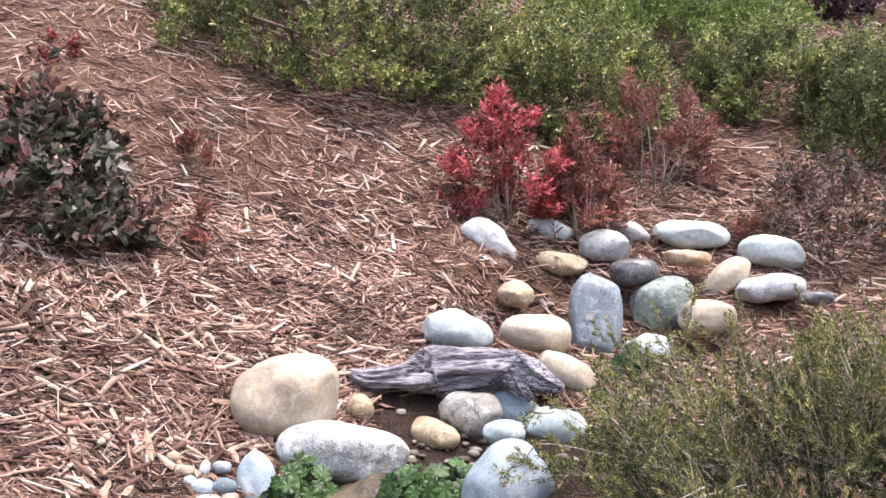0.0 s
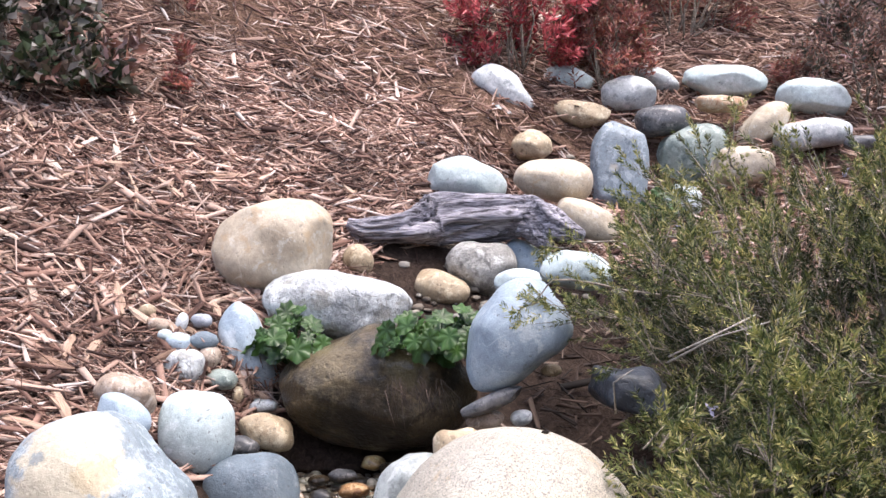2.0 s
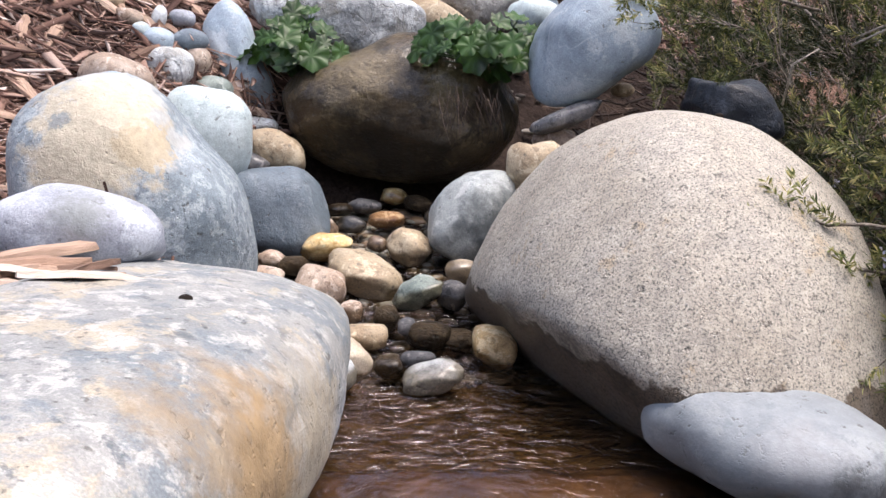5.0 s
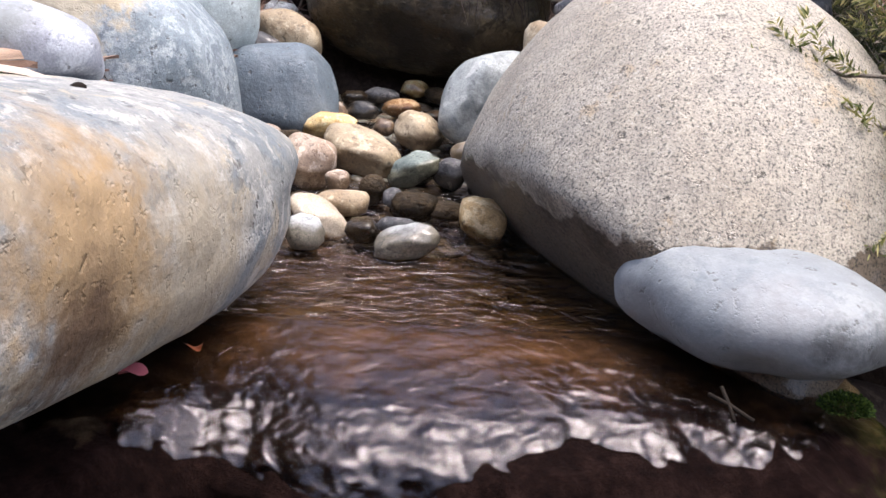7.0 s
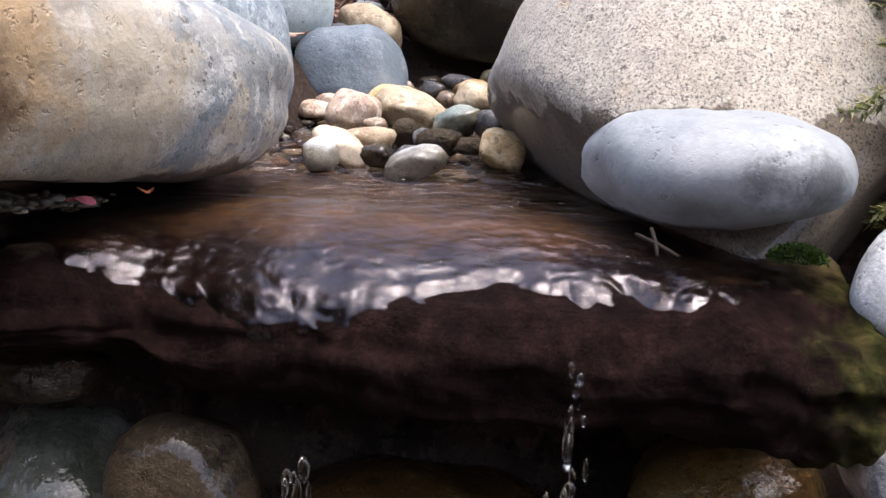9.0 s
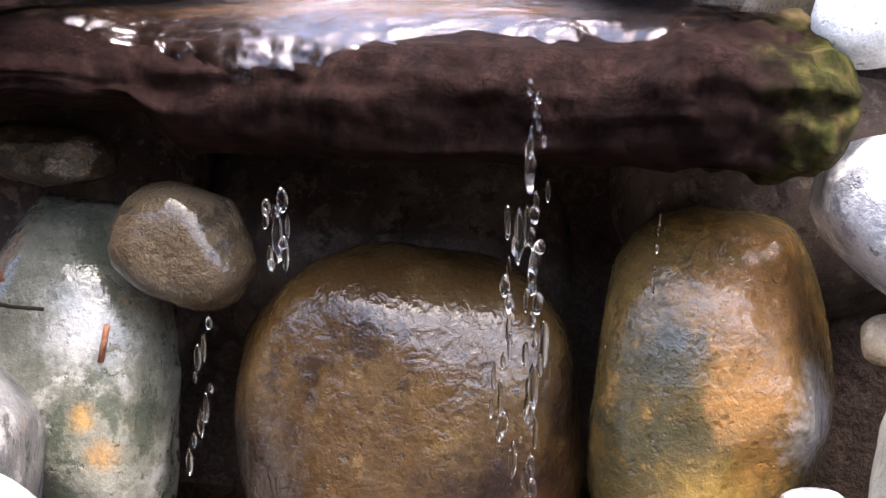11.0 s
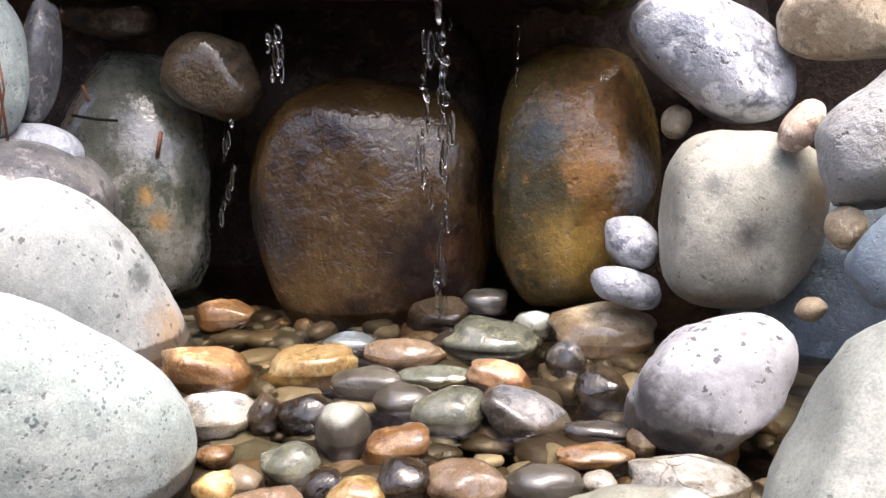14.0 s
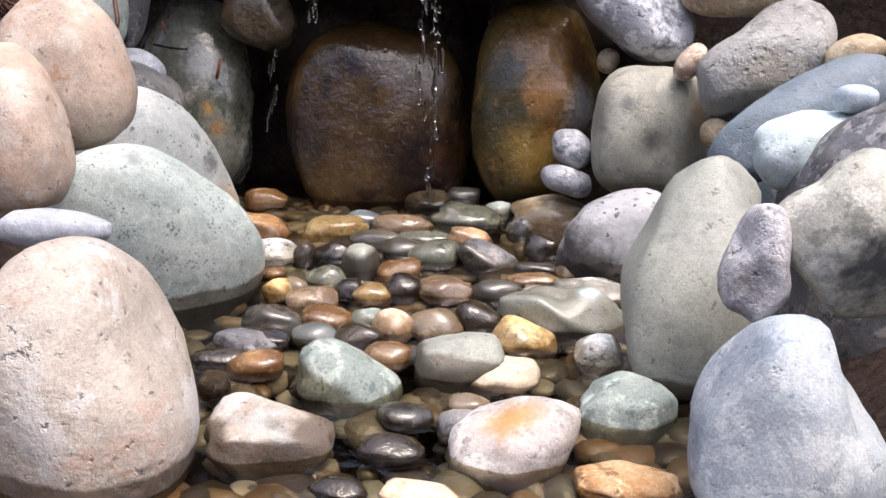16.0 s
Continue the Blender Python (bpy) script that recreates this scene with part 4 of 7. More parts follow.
LITTER = island_stuff("dark_litter", [(0.0, (0.01, 0.007, 0.006)), (0.5, (0.03, 0.02, 0.016)), (0.85, (0.075, 0.05, 0.038)), (1.0, (0.2, 0.15, 0.12))], 0.8, 0.2)
litter = new("leaf_litter", raw_mesh("leaf_litter", *chip_soup(6500, (-0.1, 1.3), (1.7, 4.0), 0.04, 9, lambda x, y: ~in_stream(x, y)), LITTER))
tagged(litter, "dark damp litter of twigs and bark on bare soil", "litter", kind="stuff")


# ---- stones ----
CUT_BLUE = [((0.031, -0.049, 0.064), (0.836, -0.388, 0.389)), ((-0.063, -0.012, 0.064), (-0.892, -0.187, 0.411))]
CUT_GRANITE = [((-0.17, -0.06, 0.177), (-0.571, 0.153, -0.806)), ((0.1, -0.364, 0.105), (0.76, -0.24, -0.6))]
DENT_PALE = [((-0.056, -0.081, -0.013), (0.282, -0.957, -0.074), 0.035, 0.022), ((0.058, -0.072, -0.025), (0.780, -0.508, -0.364), 0.03, 0.01), ((-0.059, -0.039, 0.044), (0.350, -0.643, 0.681), 0.03, -0.008)]
DENT_HOLLOW = [((-0.016, -0.029, -0.024), (-0.474, -0.801, -0.366), 0.025, 0.014), ((-0.029, -0.017, 0.018), (-0.925, -0.248, -0.287), 0.03, 0.016)]
DENT_FACE = [((-0.048, -0.034, -0.006), (-0.145, -0.718, -0.681))]
DENT_SQ = [((-0.006, -0.078, -0.044), (-0.143, -0.823, -0.550), 0.035, 0.012), ((-0.004, -0.056, -0.086), (-0.115, -0.607, -0.786), 0.05, 0.018)]
DENT_PATCH = [((-0.015, -0.13, 0.09), (0.0, -0.85, 0.5), 0.08, -0.012), ((0.08, -0.09, 0.1), (0.3, -0.6, 0.7), 0.04, 0.01)]
DENT_FALL = [((0.075, -0.113, -0.093), (-0.029, -0.970, -0.242), 0.07, 0.02), ((-0.009, -0.114, 0.121), (-0.213, -0.961, 0.175), 0.05, -0.008), ((-0.153, -0.025, -0.125), (-0.495, -0.841, -0.219), 0.06, 0.015)]
DENT_ORANGE = [((0.011, -0.106, -0.060), (0.207, -0.952, -0.226), 0.035, 0.015), ((-0.018, -0.082, -0.133), (-0.208, -0.946, -0.247), 0.05, -0.012), ((0.055, -0.101, -0.003), (0.342, -0.916, -0.210), 0.03, -0.012)]
boulder("cream", (-0.478, 3.149, 1.336), (0.190, 0.145, 0.154), (-5, -12, -1), 2.3, 1, "large smooth cream boulder half sunk in bark mulch", form=(0.93, 0.99, 1.02, 0.87, 0.92, 0.97, 0.86, 0.91))
boulder("tan", (-0.242, 3.306, 1.288), (0.045, 0.045, 0.045), (-5, 0, -2), 2.0, 2, "small rounded tan stone beside the cream boulder", form=(1.08, 0.98, 1.06, 1.20, 1.12, 1.00, 1.11, 1.21))
boulder("paleteal", (0.106, 3.878, 1.538), (0.149, 0.097, 0.079), (-5, 10, -3), 2.2, 3, "pale grey-green oval boulder behind the driftwood", form=(1.06, 0.95, 1.14, 1.00, 0.99, 1.17, 0.88, 0.95))
boulder("cream", (0.423, 3.755, 1.537), (0.134, 0.093, 0.080), (-5, 8, -3), 2.3, 4, "cream oval boulder with faint cracks", form=(1.03, 1.09, 0.88, 0.93, 1.14, 0.91, 0.95, 1.07))
boulder("scar", (0.791, 4.536, 1.584), (0.116, 0.095, 0.215), (-5, 4, -2), 2.8, 5, "upright blue-grey boulder with a pale scar", form=(1.19, 1.03, 1.02, 1.15, 1.07, 1.01, 1.01, 1.10))
boulder("greenslate", (1.131, 4.643, 1.659), (0.170, 0.116, 0.124), (-5, 0, -2), 3.0, 6, "dark grey-green blocky boulder with a wet face", form=(0.70, 1.35, 1.05, 0.74, 0.82, 1.09, 1.29, 0.70))
boulder("cream", (1.286, 4.387, 1.600), (0.158, 0.109, 0.093), (-5, 0, -2), 2.4, 7, "cream boulder among the upper stones", form=(0.90, 0.71, 0.87, 0.89, 0.70, 0.87, 0.89, 0.79))
boulder("paleteal", (0.997, 4.358, 1.449), (0.109, 0.072, 0.059), (-5, 0, -2), 2.2, 8, "pale flat stone at the edge of the stream", form=(1.07, 1.28, 1.35, 0.93, 1.13, 1.18, 1.14, 1.32))
boulder("white", (0.297, 4.786, 1.967), (0.186, 0.107, 0.096), (-7, 38, -6), 2.3, 9, "white oblong boulder lying in bark mulch", form=(0.70, 1.00, 0.98, 0.84, 0.95, 0.70, 0.70, 1.04))
boulder("paleteal", (0.269, 4.647, 1.842), (0.075, 0.058, 0.055), (-6, 15, -3), 2.1, 10, "small blue-grey stone against a white boulder", form=(0.99, 0.70, 0.97, 1.05, 0.88, 0.94, 0.77, 1.04))
boulder("paleteal", (0.628, 5.074, 2.036), (0.130, 0.092, 0.080), (-5, 8, -3), 2.2, 11, "blue-grey oval boulder on the mulch slope", form=(1.10, 0.87, 1.19, 1.08, 0.99, 1.16, 0.90, 1.08))
boulder("tan", (0.656, 4.824, 1.860), (0.155, 0.092, 0.068), (-5, 6, -2), 2.2, 12, "flat tan boulder on the mulch slope", form=(0.93, 0.90, 0.81, 0.94, 0.89, 0.94, 1.12, 0.93))
boulder("white", (0.905, 4.928, 1.959), (0.131, 0.097, 0.088), (-5, 5, -2), 2.2, 13, "whitish rounded boulder on the mulch slope", form=(1.02, 1.00, 1.06, 0.97, 1.07, 1.07, 0.96, 1.06))
boulder("white", (1.080, 5.108, 2.055), (0.125, 0.071, 0.050), (-6, 20, -4), 2.1, 14, "low whitish stone behind another boulder", form=(0.86, 1.04, 1.05, 1.02, 0.87, 0.98, 1.35, 1.05))
boulder("darkwet", (1.011, 4.691, 1.817), (0.127, 0.089, 0.076), (-5, 5, -2), 2.2, 15, "dark grey oval boulder among the upper stones", form=(0.95, 1.02, 0.94, 0.86, 0.99, 1.03, 0.87, 0.85))
boulder("paleteal", (1.391, 5.018, 2.033), (0.194, 0.110, 0.077), (-5, 6, -2), 2.4, 16, "long blue-grey boulder on the mulch slope", form=(1.01, 0.97, 0.84, 0.89, 1.10, 1.21, 1.01, 0.91))
boulder("peach", (1.292, 4.749, 1.896), (0.116, 0.060, 0.039), (-5, 5, -2), 2.3, 17, "flat peach coloured stone among upper boulders", form=(1.09, 1.07, 1.17, 0.97, 1.05, 1.27, 0.93, 0.96))
boulder("cream", (1.476, 4.729, 1.791), (0.147, 0.099, 0.082), (4, -36, -3), 2.3, 18, "slanting cream boulder among the upper stones", form=(0.84, 1.01, 0.94, 0.78, 0.78, 1.05, 0.80, 0.70))
boulder("paleteal", (1.776, 4.893, 1.933), (0.176, 0.118, 0.097), (3, 7, 0), 2.3, 19, "rounded pale green boulder on the mulch slope", form=(0.89, 0.86, 0.95, 0.94, 1.02, 0.83, 0.83, 1.06))
boulder("white", (1.653, 4.582, 1.742), (0.176, 0.103, 0.074), (3, -4, -1), 2.3, 20, "long pale boulder at the edge of the rosemary", form=(0.96, 0.89, 0.94, 0.86, 0.97, 0.97, 0.76, 0.89))
# A dark round disc, built with the boulder shape.
boulder("darkwet", (1.813, 4.431, 1.695), (0.085, 0.039, 0.037), (3, -1, -1), 2.2, 21, "flat dark disc lying on the mulch")
boulder("tan", (0.402, 4.487, 1.699), (0.092, 0.071, 0.068), (-6, 20, -4), 2.1, 22, "tan stone half buried in bark mulch", form=(0.98, 1.02, 0.97, 0.82, 0.97, 1.13, 0.90, 0.87))
boulder("cream", (0.522, 3.620, 1.395), (0.155, 0.088, 0.077), (4, 27, 1), 2.4, 23, "cream boulder under the end of the driftwood", form=(0.76, 0.70, 0.70, 0.71, 0.71, 0.70, 0.77, 0.72))
boulder("crackwhite", (0.150, 3.446, 1.252), (0.113, 0.083, 0.075), (-6, 18, -4), 2.6, 24, "white and grey cracked boulder under the driftwood", form=(0.99, 1.27, 0.90, 1.06, 1.05, 0.99, 1.30, 0.91))
boulder("blue", (0.312, 3.533, 1.265), (0.079, 0.066, 0.068), (-6, 35, -6), 2.3, 25, "blue-grey stone under the driftwood", form=(1.20, 0.72, 0.70, 1.23, 1.05, 0.92, 0.85, 0.91))
boulder("tan", (0.016, 3.361, 1.188), (0.101, 0.076, 0.069), (-6, 22, -4), 2.3, 26, "tan boulder below the driftwood", form=(0.93, 0.72, 0.77, 0.87, 0.84, 0.89, 0.73, 0.79))
boulder("paleteal", (0.396, 2.964, 1.274), (0.111, 0.079, 0.070), (-5, 5, -2), 2.3, 27, "pale boulder half hidden by rosemary", form=(0.91, 0.76, 0.70, 0.79, 0.89, 0.70, 0.70, 0.75))
boulder("paleteal", (0.249, 3.190, 1.223), (0.072, 0.049, 0.042), (3, -1, -1), 2.1, 28, "small pale stone wedged between boulders")
boulder("quartz", (-0.283, 3.019, 1.176), (0.236, 0.121, 0.097), (-5, 3, -2), 2.5, 29, "grey boulder streaked with white quartz", form=(0.93, 0.85, 1.00, 0.98, 0.85, 1.05, 1.00, 0.90))
boulder("blue", (-0.501, 2.889, 1.076), (0.129, 0.075, 0.069), (-11, 61, -12), 2.3, 30, "blue-grey leaning boulder beside the little fall", form=(0.70, 0.70, 1.04, 0.86, 0.77, 0.88, 0.93, 0.99))
boulder("blue", (0.193, 2.508, 1.165), (0.136, 0.111, 0.112), (-11, -41, 1), 2.4, 31, "large blue-grey boulder beside the little fall", form=(1.00, 0.94, 0.98, 0.86, 0.82, 1.12, 0.90, 0.80))
boulder("streamstone", (-0.138, 2.787, 0.984), (0.269, 0.160, 0.148), (-9, 3, -7), 2.5, 32, "wet brown boulder that the stream runs over", form=(0.88, 1.15, 1.19, 0.86, 0.92, 1.03, 1.04, 0.98))
boulder("quartz", (-0.634, 2.741, 1.052), (0.052, 0.050, 0.048), (-9, -1, -6), 2.2, 33, "grey mottled cobble beside the mulch")
boulder("blue", (-0.661, 2.785, 1.108), (0.036, 0.031, 0.027), (-9, -1, -6), 2.1, 34, "small blue-grey cobble beside the mulch")
boulder("slate", (-0.596, 2.79, 1.112), (0.037, 0.029, 0.025), (-9, -1, -6), 2.1, 35, "small dark cobble beside the mulch")
boulder("white", (-0.627, 2.900, 1.145), (0.026, 0.025, 0.024), (-9, -1, -6), 2.1, 36, "small whitish cobble beside the mulch")
boulder("pinkbrown", (-0.582, 2.785, 1.071), (0.031, 0.031, 0.031), (-9, -1, -6), 2.1, 37, "small pinkish cobble beside the mulch")
boulder("greenslate", (-0.545, 2.765, 1.016), (0.043, 0.034, 0.027), (-9, 6, -7), 2.1, 38, "small grey-green cobble beside the stream")
boulder("pinkbrown", (-0.726, 2.82, 1.152), (0.033, 0.026, 0.019), (-9, 6, -6), 2.2, 311, "flat pinkish cobble at the mulch's edge")
boulder("white", (-0.665, 2.835, 1.155), (0.016, 0.02, 0.026), (-9, 12, -6), 2.2, 312, "small pale cobble standing at the mulch's edge")
boulder("lilac", (-0.62, 2.862, 1.155), (0.029, 0.025, 0.02), (-9, -4, -6), 2.2, 313, "small lilac-grey cobble at the mulch's edge")
boulder("tan", (-0.762, 2.855, 1.184), (0.024, 0.022, 0.019), (-9, 0, -6), 2.1, 314, "small tan cobble at the mulch's edge")
boulder("paleteal", (-0.695, 2.785, 1.128), (0.02, 0.018, 0.016), (-9, 0, -6), 2.1, 315, "small pale cobble between larger ones")
boulder("tan", (-0.506, 2.775, 0.974), (0.016, 0.019, 0.021), (-9, -1, -6), 2.1, 39, "small orange-tan pebble beside the stream")
boulder("quartz", (-0.450, 2.793, 0.941), (0.042, 0.028, 0.019), (-9, -1, -6), 2.2, 40, "flat grey cobble beside the stream")
boulder("tan", (-0.415, 2.679, 0.900), (0.074, 0.060, 0.049), (-9, 6, -7), 2.5, 41, "rough cream cobble beside the stream", form=(0.82, 0.73, 0.95, 0.95, 0.90, 0.73, 0.77, 1.06))
boulder("darkwet", (-0.465, 2.628, 0.876), (0.043, 0.035, 0.028), (-9, -1, -6), 2.2, 42, "dark wet cobble beside the stream")
boulder("pinkbrown", (-0.687, 2.462, 1.045), (0.072, 0.052, 0.046), (-9, 16, -9), 2.3, 43, "pinkish brown boulder partly covered by bark", form=(0.84, 0.86, 0.89, 0.95, 0.99, 0.70, 0.70, 1.07))
boulder("paleteal", (-0.538, 2.5, 0.950), (0.092, 0.072, 0.104), (-9, 30, -9), 2.5, 44, "smooth pale blue-green boulder", .05, 1, form=(0.79, 0.84, 0.79, 1.09, 0.85, 0.70, 0.94, 1.04))
boulder("blue", (-0.662, 2.366, 1.017), (0.061, 0.044, 0.039), (-10, 28, -11), 2.3, 45, "blue-grey boulder behind a larger one")
boulder("patch", (-0.626, 2.134, 0.886), (0.18, 0.17, 0.175), (-9, 8, -7), 2.4, 46, "large blue-grey boulder with a rough cream patch", .05, 3, DENT_PATCH, form=(0.94, 0.74, 1.08, 1.05, 0.82, 0.76, 0.84, 1.20))
boulder("slate", (-0.413, 2.482, 0.801), (0.105, 0.079, 0.093), (-9, -5, -6), 3.2, 47, "blocky dark blue-grey boulder in the stream")
boulder("granite", (0.127, 1.869, 0.547), (0.282, 0.383, 0.542), (-21, 7, 6), 2.35, 48, "very large speckled granite boulder", .02, 0, CUT_GRANITE)
boulder("tan", (0.054, 2.363, 0.940), (0.046, 0.042, 0.047), (-9, -11, -5), 2.2, 49, "tan stone beside the granite boulder", form=(1.35, 1.22, 0.70, 1.08, 1.05, 1.26, 1.04, 0.70))
boulder("twotone", (-0.056, 2.386, 0.837), (0.083, 0.080, 0.095), (-9, 18, -9), 2.5, 50, "grey stone with a dark wet side", form=(0.70, 1.08, 0.73, 0.74, 0.85, 0.97, 0.90, 0.70))
boulder("darkwet", (0.135, 2.449, 1.020), (0.075, 0.037, 0.020), (-9, -24, -4), 2.3, 51, "dark wet flat stone with a pale edge")
boulder("pinkbrown", (0.122, 2.474, 0.974), (0.041, 0.032, 0.024), (-9, -6, -6), 2.2, 52, "small rust coloured stone in dark soil", form=(1.04, 1.00, 0.85, 0.71, 1.05, 0.97, 0.70, 0.87))
boulder("white", (0.203, 2.467, 0.980), (0.027, 0.022, 0.018), (-9, -11, -5), 2.1, 53, "small pale stone in dark soil")
boulder("tan", (0.281, 2.555, 1.072), (0.025, 0.019, 0.015), (-9, -1, -6), 2.1, 54, "small tan stone in dark soil")
boulder("wedge", (0.423, 2.351, 1.064), (0.099, 0.065, 0.053), (-9, 14, -9), 5.0, 55, "dark blue-black slab of stone in the soil", .12, 7, form=(0.70, 1.29, 0.92, 0.70, 0.70, 0.83, 0.78, 0.70))
boulder("lilacflake", (-0.625, 1.745, 0.930), (0.105, 0.057, 0.049), (-9, 3, -7), 2.3, 56, "smooth lilac-grey oval boulder", form=(0.90, 0.93, 1.02, 0.97, 0.89, 0.83, 0.89, 0.97))
boulder("bluerust", (-0.575, 1.386, 0.834), (0.488, 0.186, 0.108), (1, 6, 74), 3.2, 57, "very large mottled boulder in blue, white and rust", .05, 2)
boulder("palegrey", (0.132, 1.570, 0.757), (0.143, 0.091, 0.055), (8, -2, -54), 2.3, 58, "smooth pale blue-grey boulder on the waterfall slab", .06, 0, DENT_PALE, form=(0.86, 0.99, 0.96, 1.13, 1.13, 1.02, 0.94, 0.76))
boulder("white", (0.276, 1.462, 0.68), (0.046, 0.04, 0.05), (-11, 9, 5), 2.3, 59, "whitish boulder beside the end of the slab")
boulder("rustgrey", (-0.510, 1.511, 0.277), (0.122, 0.109, 0.200), (-15, -5, 11), 2.7, 60, "wet grey and rust boulder beside the waterfall")
boulder("brownwet", (-0.349, 1.473, 0.443), (0.073, 0.059, 0.060), (-15, 20, 7), 2.4, 61, "wet brown boulder under the slab")
boulder("brownwet", (-0.525, 1.514, 0.527), (0.077, 0.046, 0.035), (-15, 5, 11), 2.4, 62, "wet tan boulder tucked under the slab")
boulder("fallbrown", (-0.136, 1.558, 0.224), (0.186, 0.141, 0.208), (-14, 3, 13), 2.75, 63, "big wet brown boulder behind the falling water", .07, 4, DENT_FALL)
boulder("orange", (0.182, 1.569, 0.286), (0.127, 0.112, 0.201), (-14, 3, 12), 2.6, 64, "wet upright boulder streaked orange, green and white", .07, 4, DENT_ORANGE)
boulder("veined", (0.266, 1.399, 0.237), (0.039, 0.037, 0.036), (-16, 10, 7), 2.3, 65, "white rounded cobble beside the waterfall", form=(0.90, 0.83, 1.09, 1.14, 0.92, 0.87, 1.00, 1.08))
boulder("veined", (0.261, 1.355, 0.186), (0.048, 0.032, 0.027), (-16, 10, 7), 2.3, 66, "grey and white oval cobble beside the waterfall", form=(0.97, 0.94, 1.03, 1.05, 0.98, 0.78, 0.85, 1.07))
boulder("greysq", (0.401, 1.358, 0.281), (0.098, 0.085, 0.115), (-15, 1, 9), 3.2, 67, "blocky grey boulder with tan stains", .07, 3, DENT_SQ)
boulder("veined", (0.364, 1.468, 0.483), (0.130, 0.080, 0.077), (-18, 32, 0), 2.6, 68, "blue-grey boulder with white veins beside slab", form=(0.82, 0.84, 0.83, 0.94, 0.95, 0.84, 0.97, 0.95))
boulder("tan", (0.544, 1.433, 0.535), (0.107, 0.062, 0.055), (-15, -5, 11), 2.6, 69, "tan flat-bottomed boulder on the rock bank")
boulder("roughgrey", (0.564, 1.256, 0.425), (0.126, 0.069, 0.078), (-18, -31, 18), 2.6, 70, "long grey boulder with a rough lower side", form=(0.77, 1.00, 0.87, 0.72, 0.89, 0.95, 1.03, 0.91))
boulder("slate", (0.609, 1.156, 0.350), (0.153, 0.067, 0.060), (-18, -31, 18), 2.4, 71, "dark slate-blue boulder in the rock bank")
boulder("tan", (0.494, 1.220, 0.311), (0.023, 0.024, 0.025), (-15, 1, 9), 2.1, 72, "small round tan stone between boulders")
boulder("pinkbrown", (0.452, 1.303, 0.412), (0.021, 0.026, 0.034), (-18, 34, 1), 2.2, 73, "small grey stone wedged in a gap")
boulder("tan", (0.319, 1.469, 0.391), (0.022, 0.023, 0.023), (-15, 1, 9), 2.1, 74, "small tan stone in a gap")
boulder("tan", (0.464, 1.213, 0.216), (0.018, 0.016, 0.014), (-16, -9, 12), 2.2, 75, "small tan pebble between large boulders")
boulder("spotted", (0.348, 1.113, 0.155), (0.105, 0.073, 0.079), (-15, 5, 8), 2.3, 76, "grey boulder with dark wet spots", form=(0.70, 1.14, 0.94, 0.70, 0.71, 1.16, 1.03, 0.70))
boulder("olive", (0.433, 0.745, 0.227), (0.087, 0.082, 0.156), (-18, 16, 4), 2.4, 77, "large smooth grey-green boulder at the pool's edge", form=(0.70, 0.72, 0.85, 0.76, 0.90, 0.73, 0.70, 0.89))
boulder("paleteal", (0.617, 0.983, 0.340), (0.099, 0.061, 0.059), (-18, -1, 10), 2.4, 78, "pale green rounded boulder in the rock bank", form=(1.08, 1.00, 0.83, 0.91, 1.03, 1.08, 0.89, 0.84))
boulder("hollow", (0.467, 0.548, 0.310), (0.035, 0.036, 0.059), (-18, 12, 5), 2.4, 79, "lilac-grey weathered stone leaning on boulders", .09, 3, DENT_HOLLOW, form=(0.70, 0.75, 1.02, 0.70, 0.92, 0.97, 0.73, 0.95))
boulder("darkface", (0.557, 0.560, 0.341), (0.067, 0.049, 0.073), (-22, -34, 22), 2.6, 80, "grey boulder with a dark broken face", .05, 2, DENT_FACE, form=(0.83, 1.06, 1.05, 0.83, 1.09, 0.97, 1.06, 1.19))
boulder("bluewhite", (0.489, 0.435, 0.189), (0.085, 0.074, 0.100), (-18, -1, 10), 2.4, 81, "blue and white boulder at the pool's edge", .07, 2, CUT_BLUE, form=(1.02, 0.75, 1.08, 0.96, 0.89, 0.96, 0.70, 0.94))
boulder("tan", (0.688, 1.229, 0.443), (0.048, 0.034, 0.029), (-19, -20, 16), 2.3, 82, "tan stone at the top of the rock bank")
boulder("blue", (0.635, 0.968, 0.410), (0.029, 0.021, 0.019), (-18, -1, 10), 2.3, 83, "small blue-grey stone in the rock bank")
boulder("greengrain", (-0.586, 1.251, 0.481), (0.067, 0.068, 0.108), (-15, -4, 10), 2.4, 84, "grey-green boulder with reddish twigs on it")
boulder("darkwet", (-0.539, 1.331, 0.474), (0.024, 0.041, 0.085), (-15, 9, 6), 2.4, 85, "narrow dark stone in a gap")
boulder("lilac", (-0.537, 1.296, 0.356), (0.061, 0.050, 0.041), (-15, 5, 8), 2.2, 86, "small lilac-grey round stone")
boulder("spotwhite", (-0.456, 1.225, 0.081), (0.281, 0.106, 0.142), (37, 69, 71), 2.2, 87, "pale boulder with dark water splashes", .04, 1)
boulder("salmon", (-0.393, 0.855, 0.413), (0.079, 0.074, 0.108), (-19, -18, 15), 2.4, 88, "salmon-pink boulder at the pool's edge")
boulder("salmon", (-0.348, 0.643, 0.374), (0.057, 0.059, 0.097), (-18, -16, 14), 2.4, 89, "brown and salmon boulder beside the pool")
boulder("greengrain", (-0.282, 0.822, 0.189), (0.178, 0.073, 0.126), (15, 35, 45), 2.2, 90, "large speckled grey-green boulder at the pool's edge", .04, 1, form=(0.91, 0.85, 0.97, 0.86, 0.70, 0.84, 1.19, 1.02))
